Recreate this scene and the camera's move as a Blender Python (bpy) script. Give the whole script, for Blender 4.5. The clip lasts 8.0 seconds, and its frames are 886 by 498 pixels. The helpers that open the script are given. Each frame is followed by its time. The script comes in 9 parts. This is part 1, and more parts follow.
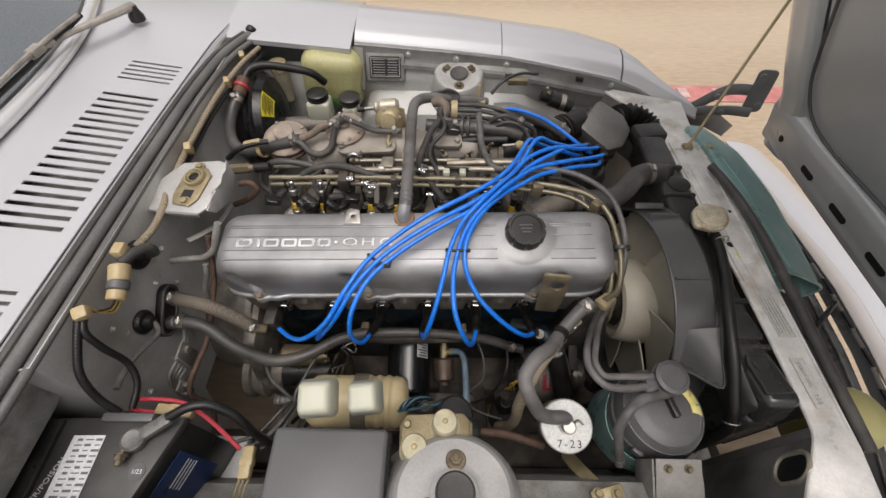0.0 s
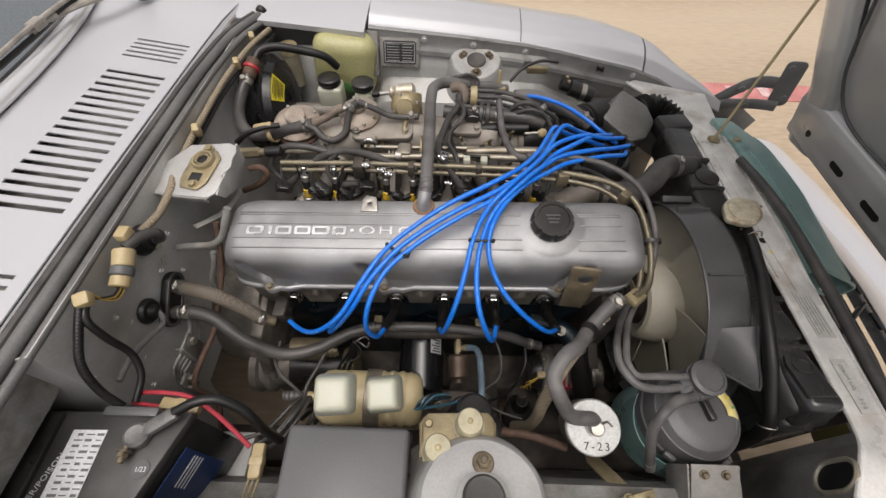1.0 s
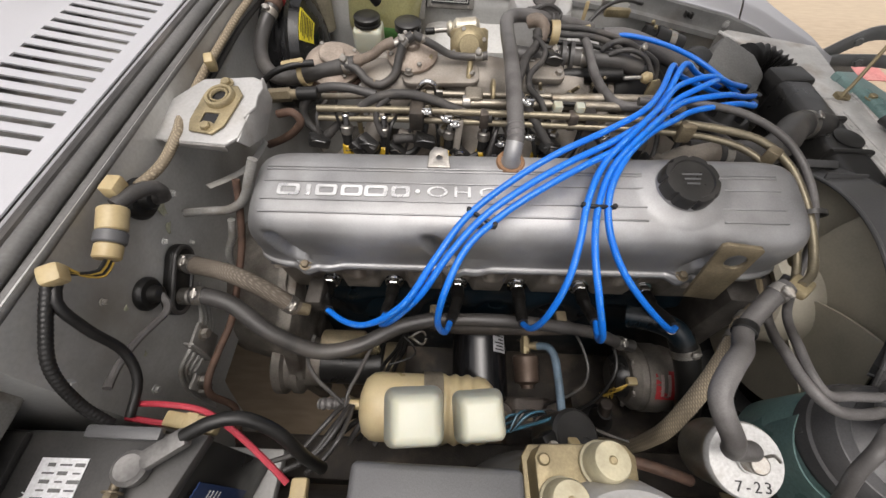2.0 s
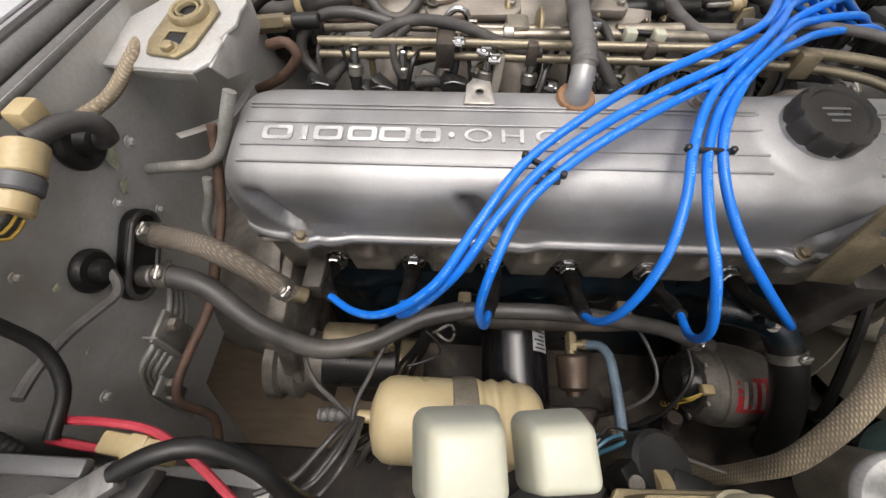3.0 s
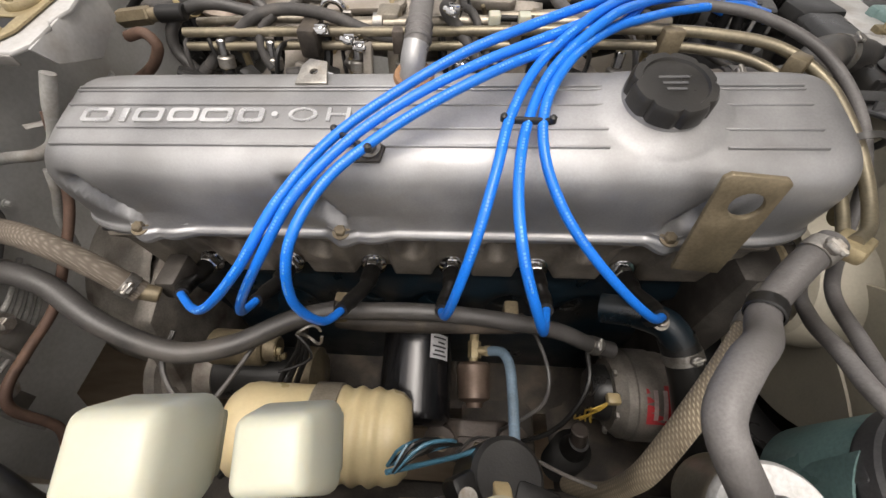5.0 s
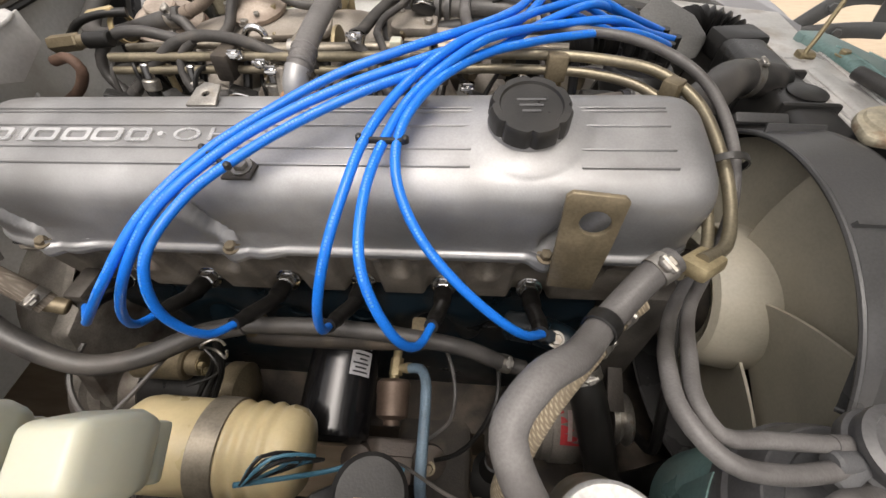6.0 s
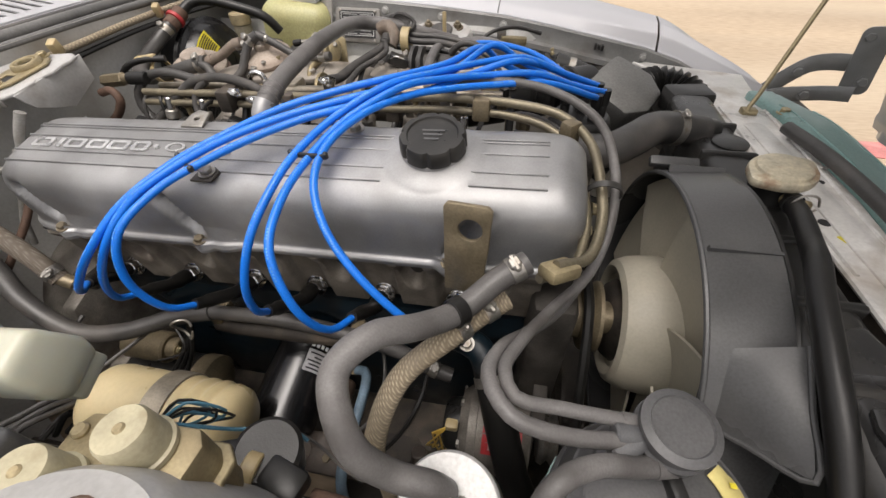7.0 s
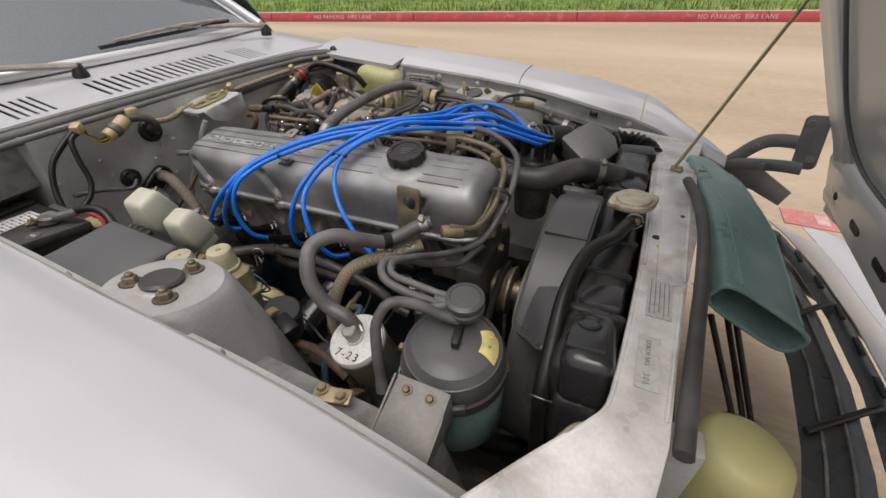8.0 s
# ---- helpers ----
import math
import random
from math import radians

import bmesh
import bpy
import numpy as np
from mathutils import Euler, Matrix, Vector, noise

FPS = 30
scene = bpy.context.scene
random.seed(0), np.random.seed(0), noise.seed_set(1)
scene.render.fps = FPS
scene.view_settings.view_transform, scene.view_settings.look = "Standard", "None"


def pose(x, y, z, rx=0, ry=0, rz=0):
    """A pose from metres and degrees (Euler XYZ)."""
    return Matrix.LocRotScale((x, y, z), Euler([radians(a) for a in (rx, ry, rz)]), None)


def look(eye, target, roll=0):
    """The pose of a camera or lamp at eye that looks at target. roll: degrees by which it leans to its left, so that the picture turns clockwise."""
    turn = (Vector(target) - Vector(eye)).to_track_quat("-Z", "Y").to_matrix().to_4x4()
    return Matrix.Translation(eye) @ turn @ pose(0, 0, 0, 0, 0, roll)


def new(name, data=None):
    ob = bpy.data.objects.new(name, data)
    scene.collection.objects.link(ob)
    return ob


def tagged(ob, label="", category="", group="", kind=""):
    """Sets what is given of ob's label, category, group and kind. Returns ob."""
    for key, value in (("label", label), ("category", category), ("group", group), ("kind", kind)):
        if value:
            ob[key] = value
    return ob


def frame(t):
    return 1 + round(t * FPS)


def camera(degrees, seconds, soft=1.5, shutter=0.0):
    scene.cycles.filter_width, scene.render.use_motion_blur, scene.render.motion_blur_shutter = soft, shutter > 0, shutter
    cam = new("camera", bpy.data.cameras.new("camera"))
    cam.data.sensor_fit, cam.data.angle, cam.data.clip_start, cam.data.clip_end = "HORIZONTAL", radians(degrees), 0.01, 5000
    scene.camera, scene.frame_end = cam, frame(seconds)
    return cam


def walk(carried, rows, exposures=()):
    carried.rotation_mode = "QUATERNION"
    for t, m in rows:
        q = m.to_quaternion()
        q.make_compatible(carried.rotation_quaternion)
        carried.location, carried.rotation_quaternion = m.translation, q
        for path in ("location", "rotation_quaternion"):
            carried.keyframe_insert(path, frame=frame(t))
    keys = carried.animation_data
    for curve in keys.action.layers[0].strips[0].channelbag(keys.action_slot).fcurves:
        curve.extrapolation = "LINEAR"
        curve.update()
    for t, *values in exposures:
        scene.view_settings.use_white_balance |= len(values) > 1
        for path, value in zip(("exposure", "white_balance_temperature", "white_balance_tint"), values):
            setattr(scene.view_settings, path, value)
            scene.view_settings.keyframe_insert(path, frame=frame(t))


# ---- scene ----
cam = camera(95.5, 8.0)
PATH = [
    (0, (-0.009, 0.053, 1.288), (0.0, 1.232, -0.328), 1.4),
    (0.5, (-0.016, 0.05, 1.285), (-0.003, 1.225, -0.333), 1.9),
    (1, (-0.043, 0.063, 1.254), (-0.03, 1.231, -0.369), 2.5),
    (1.5, (-0.099, 0.1, 1.18), (-0.091, 1.251, -0.456), 2.8),
    (2, (-0.149, 0.129, 1.111), (-0.145, 1.257, -0.54), 3.1),
    (2.2, (-0.162, 0.14, 1.082), (-0.174, 1.266, -0.571), 2.6),
    (3.3, (-0.178, 0.177, 0.97), (-0.207, 1.285, -0.694), 2.1),
    (3.5, (-0.162, 0.175, 0.958), (-0.192, 1.301, -0.695), 2.1),
    (4, (-0.108, 0.174, 0.952), (-0.148, 1.322, -0.685), 1.5),
    (5.3, (-0.001, 0.172, 0.956), (-0.071, 1.398, -0.623), 0.1),
    (5.5, (0.021, 0.174, 0.957), (-0.051, 1.411, -0.613), 0.0),
    (6, (0.081, 0.173, 0.958), (-0.025, 1.452, -0.575), -0.5),
    (6.5, (0.15, 0.164, 0.962), (-0.021, 1.503, -0.514), -1.0),
    (7, (0.205, 0.119, 0.974), (-0.097, 1.541, -0.4), -1.6),
    (7.5, (0.309, 0.02, 1.017), (-0.174, 1.476, -0.266), -2.0),
    (8, (0.457, -0.072, 1.051), (-0.271, 1.365, -0.135), -1.8),
]
walk(cam, [(t, look(eye, target, roll)) for t, eye, target, roll in PATH], exposures=[(0.0, 0.16, 6750, 13), (1.0, 0.20, 6750, 13), (2.0, 0.40, 6750, 13), (3.5, 0.68, 6850, 13), (6.0, 0.78, 7000, 13), (6.5, 0.80, 7000, 13), (7.0, 0.60, 6850, 13), (7.5, 0.28, 6750, 13), (8.0, 0.10, 6750, 13)])

# ---- world and light: bright overcast day ----
world = bpy.data.worlds.new("overcast")
scene.world = world
world.use_nodes = True
wn, wl = world.node_tree.nodes, world.node_tree.links
wn.clear()
sky = wn.new("ShaderNodeTexSky")
sky.sky_type, sky.sun_disc = "NISHITA", False
sky.sun_elevation, sky.sun_rotation = radians(76), radians(174)
sky.air_density, sky.dust_density, sky.ozone_density = 1.0, 6.0, 1.0
flatten = wn.new("ShaderNodeHueSaturation")
flatten.inputs["Saturation"].default_value = 0.12
back = wn.new("ShaderNodeBackground")
back.inputs["Strength"].default_value = 0.15
wout = wn.new("ShaderNodeOutputWorld")
wl.new(sky.outputs["Color"], flatten.inputs["Color"])
wl.new(flatten.outputs["Color"], back.inputs["Color"])
wl.new(back.outputs["Background"], wout.inputs["Surface"])

sun = new("sun", bpy.data.lights.new("sun", "SUN"))
sun.data.energy, sun.data.angle, sun.data.color = 0.8, radians(50), (1.0, 0.96, 0.9)
sun.matrix_world = look((0.10, -0.40, 4.2), (0, 0.5, 0.6))

# ---- building kit ----
CENTRE = 0.54  # the car's centre line, y


def thing(name, at, label, category, group="", kind=""):
    """An Empty at a thing's base, to which its parts are hung."""
    ob = new(name)
    ob.location = at
    ob.empty_display_size = 0.02
    return tagged(ob, label, category, group, kind)


def root_of(ob):
    while ob.parent:
        ob = ob.parent
    return ob


def finish(bm, name, material, sharp=38):
    bmesh.ops.recalc_face_normals(bm, faces=bm.faces)
    limit = radians(sharp)
    for f in bm.faces:
        f.smooth = True
    for e in bm.edges:
        if len(e.link_faces) == 2 and e.calc_face_angle(0) > limit:
            e.smooth = False
    mesh = bpy.data.meshes.new(name)
    bm.to_mesh(mesh)
    bm.free()
    mesh.materials.append(material)
    return mesh


def part(name, bm, material, parent, label="", sharp=38):
    """One mesh under a thing or a part. The bmesh is in world places."""
    bmesh.ops.translate(bm, verts=bm.verts, vec=-Vector(root_of(parent).location))
    ob = new(name, finish(bm, name, material, sharp))
    ob.parent = parent
    if label:
        ob["label"] = label
    return ob


def single(name, bm, material, label, category, group="", kind="", sharp=38):
    """A thing of one mesh."""
    at = sum((v.co for v in bm.verts), Vector()) / max(1, len(bm.verts))
    at.z = min(v.co.z for v in bm.verts)
    bmesh.ops.translate(bm, verts=bm.verts, vec=-at)
    ob = new(name, finish(bm, name, material, sharp))
    ob.location = at
    return tagged(ob, label, category, group, kind)


def joined(*bms):
    """Several bmeshes as one."""
    out = bmesh.new()
    for b in bms:
        m = bpy.data.meshes.new("tmp")
        b.to_mesh(m)
        b.free()
        out.from_mesh(m)
        bpy.data.meshes.remove(m)
    return out


def moved(bm, m):
    bmesh.ops.transform(bm, matrix=m, verts=bm.verts)
    return bm


def box(c, s, bev=0.002, seg=2, m=None):
    bm = bmesh.new()
    bmesh.ops.create_cube(bm, size=1.0)
    bmesh.ops.scale(bm, verts=bm.verts, vec=s)
    if bev:
        bmesh.ops.bevel(bm, geom=bm.edges[:], offset=min(bev, 0.49 * min(s)), segments=seg, profile=0.5, affect="EDGES")
    if m is not None:
        moved(bm, m)
    return moved(bm, Matrix.Translation(c))


def aim(p, axis):
    """A matrix that puts the z axis along axis at p."""
    return Matrix.Translation(p) @ Vector(axis).to_track_quat("Z", "Y").to_matrix().to_4x4()


def lathe(profile, p, axis=(0, 0, 1), seg=28, cap=True):
    """A turned body: profile rows of (radius, height) along the axis from p."""
    bm = bmesh.new()
    rings = []
    for r, h in profile:
        if r < 1e-6:
            rings.append([bm.verts.new((0, 0, h))])
        else:
            rings.append([bm.verts.new((r * math.cos(2 * math.pi * k / seg), r * math.sin(2 * math.pi * k / seg), h)) for k in range(seg)])
    for a, b in zip(rings, rings[1:]):
        for k in range(seg):
            n = (k + 1) % seg
            if len(a) == 1 and len(b) == 1:
                continue
            if len(a) == 1:
                bm.faces.new((a[0], b[k], b[n]))
            elif len(b) == 1:
                bm.faces.new((a[k], a[n], b[0]))
            else:
                bm.faces.new((a[k], a[n], b[n], b[k]))
    if cap:
        for ring in (rings[0], rings[-1]):
            if len(ring) > 2:
                bm.faces.new(ring)
    return moved(bm, aim(p, axis))


def rod(p0, p1, r, r1=None, bev=0.0015, seg=20):
    """A round bar with softened ends from p0 to p1."""
    p0, p1 = Vector(p0), Vector(p1)
    h, r1 = (p1 - p0).length, r if r1 is None else r1
    b = min(bev, 0.4 * h, 0.5 * r)
    return lathe([(0, 0), (r - b, 0), (r, b), (r1, h - b), (r1 - b, h), (0, h)], p0, p1 - p0, seg)


def smooth_line(pts, step=0.006):
    """Points along a smooth curve through the given ones."""
    pts = [Vector(p) for p in pts]
    if len(pts) == 2:
        n = max(2, int((pts[1] - pts[0]).length / step))
        return [pts[0].lerp(pts[1], k / n) for k in range(n + 1)]
    ext = [2 * pts[0] - pts[1], *pts, 2 * pts[-1] - pts[-2]]
    out = []
    for a, b, c, d in zip(ext, ext[1:], ext[2:], ext[3:]):
        ta, tb = (b - a).length ** 0.5, (c - b).length ** 0.5
        tc = (d - c).length ** 0.5
        ta, tb, tc = max(ta, 1e-4), max(tb, 1e-4), max(tc, 1e-4)
        m1 = (b - a) / ta - (c - a) / (ta + tb) + (c - b) / tb
        m2 = (c - b) / tb - (d - b) / (tb + tc) + (d - c) / tc
        m1, m2 = m1 * tb, m2 * tb
        n = max(2, int((c - b).length / step))
        for k in range(n):
            s = k / n
            out.append((2 * s**3 - 3 * s**2 + 1) * b + (s**3 - 2 * s**2 + s) * m1 + (-2 * s**3 + 3 * s**2) * c + (s**3 - s**2) * m2)
    out.append(pts[-1])
    return out


def tube(pts, r, seg=10, step=0.007, ends=True, flat=1.0):
    """A hose or wire through the points; r is a radius, or a function of the distance from its start (and the whole length)."""
    line = smooth_line(pts, step)
    bm = bmesh.new()
    rings, far, up = [], 0.0, None
    total = sum((b - a).length for a, b in zip(line, line[1:]))
    for k, p in enumerate(line):
        way = (line[min(k + 1, len(line) - 1)] - line[max(k - 1, 0)]).normalized()
        if up is None:
            up = way.orthogonal().normalized() if abs(way.z) > 0.9 else Vector((0, 0, 1))
        up = (up - way * up.dot(way)).normalized()
        side = way.cross(up)
        if k:
            far += (p - line[k - 1]).length
        rad = r(far, total) if callable(r) else r
        rings.append([bm.verts.new(p + rad * (math.cos(a) * side + flat * math.sin(a) * up)) for a in (2 * math.pi * j / seg for j in range(seg))])
    for a, b in zip(rings, rings[1:]):
        for j in range(seg):
            n = (j + 1) % seg
            bm.faces.new((a[j], a[n], b[n], b[j]))
    if ends:
        bm.faces.new(rings[0])
        bm.faces.new(rings[-1])
    return bm


def prism(outline, depth, m, bev=0.0015, hole=None):
    """A plate cut to an outline in its own x, y, of some depth along z, put in place by m."""
    bm = bmesh.new()
    low = [bm.verts.new((x, y, 0)) for x, y in outline]
    if hole:
        inner = [bm.verts.new((x, y, 0)) for x, y in hole]
        edges = [bm.edges.new((r[k], r[(k + 1) % len(r)])) for r in (low, inner) for k in range(len(r))]
        bmesh.ops.triangle_fill(bm, use_beauty=True, use_dissolve=False, edges=edges)
        inside = [f for f in bm.faces if all(v in inner for v in f.verts)]
        bmesh.ops.delete(bm, geom=inside, context="FACES_ONLY")
        faces = bm.faces[:]
    else:
        faces = [bm.faces.new(low)]
    got = bmesh.ops.extrude_face_region(bm, geom=faces)
    bmesh.ops.translate(bm, verts=[g for g in got["geom"] if isinstance(g, bmesh.types.BMVert)], vec=(0, 0, depth))
    bmesh.ops.recalc_face_normals(bm, faces=bm.faces)
    if bev:
        sharp = [e for e in bm.edges if len(e.link_faces) == 2 and e.calc_face_angle(0) > 0.7]
        bmesh.ops.bevel(bm, geom=sharp, offset=bev, segments=2, profile=0.5, affect="EDGES", clamp_overlap=True)
    return moved(bm, m)


def sheet(at, nu, nv, thick=0.0):
    """A surface of nu x nv cells: at(u, v) gives a place for u, v from 0 to 1. With thickness it is closed into a shell."""
    bm = bmesh.new()
    g = [[bm.verts.new(at(i / nu, j / nv)) for j in range(nv + 1)] for i in range(nu + 1)]
    for i in range(nu):
        for j in range(nv):
            bm.faces.new((g[i][j], g[i + 1][j], g[i + 1][j + 1], g[i][j + 1]))
    if thick:
        bmesh.ops.recalc_face_normals(bm, faces=bm.faces)
        bmesh.ops.solidify(bm, geom=bm.faces[:], thickness=thick)
    return bm


def ring_outline(w, h, r, n=6):
    """A rounded rectangle about the origin."""
    r = min(r, w / 2 - 1e-5, h / 2 - 1e-5)
    out = []
    for cx, cy, a0 in ((w / 2 - r, h / 2 - r, 0), (-w / 2 + r, h / 2 - r, 90), (-w / 2 + r, -h / 2 + r, 180), (w / 2 - r, -h / 2 + r, 270)):
        for k in range(n + 1):
            a = radians(a0 + 90 * k / n)
            out.append((cx + r * math.cos(a), cy + r * math.sin(a)))
    return out


def circle(r, n=24, cx=0.0, cy=0.0):
    return [(cx + r * math.cos(2 * math.pi * k / n), cy + r * math.sin(2 * math.pi * k / n)) for k in range(n)]


def hexbolt(p, axis, r=0.006, h=0.005, washer=True, stud=0.0):
    """A hexagon head on its washer."""
    prof = [(0, 0), (r, 0), (r, h - 0.001), (r - 0.001, h), (0, h)]
    head = lathe(prof, Vector(p) + Vector(axis).normalized() * (0.0015 if washer else 0), axis, 6)
    bms = [head]
    if washer:
        bms.append(lathe([(0, 0), (r * 1.45, 0), (r * 1.45, 0.0015), (0, 0.0018)], p, axis, 16))
    if stud:
        bms.append(rod(Vector(p) + Vector(axis).normalized() * h, Vector(p) + Vector(axis).normalized() * (h + stud), r * 0.55, seg=10))
    return joined(*bms)


def lettering(text, size, depth, m, spread=1.0):
    """Raised or printed words as a mesh."""
    c = bpy.data.curves.new("words", "FONT")
    c.body, c.size, c.extrude, c.align_x, c.align_y, c.space_character = text, size, depth, "CENTER", "CENTER", spread
    c.resolution_u = 3
    ob = bpy.data.objects.new("words", c)
    mesh = bpy.data.meshes.new_from_object(ob)
    bm = bmesh.new()
    bm.from_mesh(mesh)
    bpy.data.objects.remove(ob)
    bpy.data.meshes.remove(mesh)
    bpy.data.curves.remove(c)
    return moved(bm, m)


def axes(o, x, y):
    """A placing matrix from an origin and two directions."""
    x = Vector(x).normalized()
    y = (Vector(y) - x * Vector(y).dot(x)).normalized()
    z = x.cross(y)
    return Matrix(((x.x, y.x, z.x, o[0]), (x.y, y.y, z.y, o[1]), (x.z, y.z, z.z, o[2]), (0, 0, 0, 1)))


def clamp_band(p, way, r, w=0.011):
    """A worm-drive hose clamp: band, housing and screw."""
    way = Vector(way).normalized()
    p = Vector(p)
    up = Vector((0, -0.35, 1))
    up = (up - way * up.dot(way)).normalized()
    side = way.cross(up)
    band = lathe([(r, -w / 2), (r + 0.0012, -w / 2), (r + 0.0012, w / 2), (r, w / 2)], p, way, 24, cap=False)
    house = box((0, 0, 0), (0.0095, 0.0065, w * 0.9), 0.0015, 1, axes((0, 0, 0), side, up))
    moved(house, Matrix.Translation(p + up * (r + 0.003)))
    screw = rod(p + up * (r + 0.004) - side * 0.008, p + up * (r + 0.004) + side * 0.007, 0.0027, seg=8)
    return joined(band, house, screw)

# ---- materials ----
def stuff_of(name, colour, rough, metal=0.0, vary=0.12, scale=30.0, fine=300.0, bump=0.15, tint=None, tint_scale=6.0, tint_at=(0.5, 0.68),
             coat=0.0, rough_vary=0.12, spec=0.5, bump_dist=0.001, stretch=(1, 1, 1), trans=0.0, per=0.0, grain=0.5):
    """A surface: its colour varied at two scales, stains of a second colour, uneven gloss and fine relief."""
    mat = bpy.data.materials.new(name)
    mat.use_nodes = True
    n, l = mat.node_tree.nodes, mat.node_tree.links
    b = n["Principled BSDF"]
    co = n.new("ShaderNodeTexCoord")
    mp = n.new("ShaderNodeMapping")
    mp.inputs["Scale"].default_value = stretch
    l.new(co.outputs["Object"], mp.inputs["Vector"])

    def noise_tex(s, detail=4.0):
        t = n.new("ShaderNodeTexNoise")
        t.inputs["Scale"].default_value, t.inputs["Detail"].default_value = s, detail
        l.new(mp.outputs["Vector"], t.inputs["Vector"])
        return t

    def mix(fac, a, c, blend="MIX"):
        m = n.new("ShaderNodeMix")
        m.data_type, m.blend_type = "RGBA", blend
        for sock, v in ((m.inputs[0], fac), (m.inputs[6], a), (m.inputs[7], c)):
            if isinstance(v, bpy.types.NodeSocket):
                l.new(v, sock)
            else:
                sock.default_value = v if not isinstance(v, tuple) else (*v, 1.0)
        return m.outputs[2]

    def ramp(src, lo, hi, a=0.0, c=1.0):
        r = n.new("ShaderNodeMapRange")
        r.inputs["From Min"].default_value, r.inputs["From Max"].default_value = lo, hi
        r.inputs["To Min"].default_value, r.inputs["To Max"].default_value = a, c
        l.new(src, r.inputs["Value"])
        return r.outputs["Result"]

    big, small = noise_tex(scale), noise_tex(fine, 3.0)
    dark = tuple(c * (1 - 2 * vary) for c in colour)
    light = tuple(min(1.0, c * (1 + 1.6 * vary)) for c in colour)
    col = mix(ramp(big.outputs["Fac"], 0.3, 0.7), dark, light)
    col = mix(ramp(small.outputs["Fac"], 0.35, 0.72, 0.0, grain), col, mix(1.0, col, (0.55, 0.54, 0.52), "MULTIPLY"))
    if tint:
        stain = noise_tex(tint_scale, 6.0)
        col = mix(ramp(stain.outputs["Fac"], *tint_at), col, tint)
    if per:
        oi = n.new("ShaderNodeObjectInfo")
        col = mix(ramp(oi.outputs["Random"], 0, 1, 0, per), col, mix(1.0, col, (0.45, 0.45, 0.45), "MULTIPLY"))
    l.new(col, b.inputs["Base Color"])
    l.new(ramp(big.outputs["Fac"], 0.3, 0.7, max(0.02, rough - rough_vary), min(1.0, rough + rough_vary)), b.inputs["Roughness"])
    b.inputs["Metallic"].default_value = metal
    b.inputs["Specular IOR Level"].default_value = spec
    b.inputs["Coat Weight"].default_value = coat
    b.inputs["Coat Roughness"].default_value = 0.06
    if trans:
        b.inputs["Subsurface Weight"].default_value = trans
        b.inputs["Subsurface Radius"].default_value = (0.02, 0.015, 0.01)
        b.inputs["Subsurface Scale"].default_value = 0.5
    if bump:
        bp = n.new("ShaderNodeBump")
        bp.inputs["Strength"].default_value, bp.inputs["Distance"].default_value = bump, bump_dist
        l.new(small.outputs["Fac"], bp.inputs["Height"])
        l.new(bp.outputs["Normal"], b.inputs["Normal"])
    return mat


PAINT = stuff_of("silver_paint", (0.53, 0.53, 0.555), 0.36, metal=0.22, vary=0.02, scale=4, fine=900, bump=0.02, coat=0.5, rough_vary=0.05, grain=0.10)
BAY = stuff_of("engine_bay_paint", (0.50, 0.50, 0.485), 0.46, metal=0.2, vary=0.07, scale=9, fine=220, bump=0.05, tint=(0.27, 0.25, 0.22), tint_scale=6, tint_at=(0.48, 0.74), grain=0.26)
PIPEGREY = stuff_of("dirty_pipe_and_darker_panel_grey", (0.29, 0.285, 0.27), 0.5, metal=0.2, vary=0.12, scale=40, fine=400, bump=0.08, tint=(0.16, 0.14, 0.12), tint_scale=30)
BOTTLE = stuff_of("pale_yellow_bottle_plastic", (0.40, 0.37, 0.17), 0.4, vary=0.08, scale=10, fine=300, bump=0.04, tint=(0.47, 0.43, 0.28), tint_scale=8, trans=0.3, grain=0.1)
BAYLIGHT = stuff_of("worn_silver_bay_paint", (0.47, 0.465, 0.455), 0.42, metal=0.2, vary=0.10, scale=10, fine=260, bump=0.06, tint=(0.25, 0.215, 0.175), tint_scale=16, tint_at=(0.52, 0.78), grain=0.25)
ALLOY = stuff_of("cast_aluminium", (0.36, 0.36, 0.365), 0.46, metal=0.6, vary=0.16, scale=11, fine=520, bump=0.14, tint=(0.24, 0.235, 0.23), tint_scale=13, tint_at=(0.5, 0.78), grain=0.22, rough_vary=0.14, bump_dist=0.0006)
POLISHED = stuff_of("rubbed_bare_aluminium", (0.66, 0.66, 0.66), 0.30, metal=0.8, vary=0.08, scale=40, fine=600, bump=0.05, grain=0.15)
ALLOYDULL = stuff_of("dull_oxidised_aluminium", (0.25, 0.23, 0.205), 0.58, metal=0.5, vary=0.2, scale=25, fine=420, bump=0.35, tint=(0.10, 0.08, 0.065), tint_scale=22, tint_at=(0.46, 0.68))
STEEL = stuff_of("bright_steel", (0.42, 0.40, 0.37), 0.46, metal=0.9, vary=0.14, scale=60, fine=500, bump=0.1, tint=(0.24, 0.19, 0.13), tint_scale=60, tint_at=(0.55, 0.78))
ZINC = stuff_of("yellow_passivated_steel", (0.38, 0.315, 0.19), 0.46, metal=0.55, vary=0.14, scale=40, fine=400, bump=0.12, tint=(0.28, 0.22, 0.13), tint_scale=26, tint_at=(0.5, 0.75))
BRASSY = stuff_of("olive_plated_pipe", (0.25, 0.205, 0.135), 0.42, metal=0.5, vary=0.12, scale=40, fine=400, bump=0.1, tint=(0.18, 0.14, 0.09), tint_scale=30, tint_at=(0.5, 0.75))
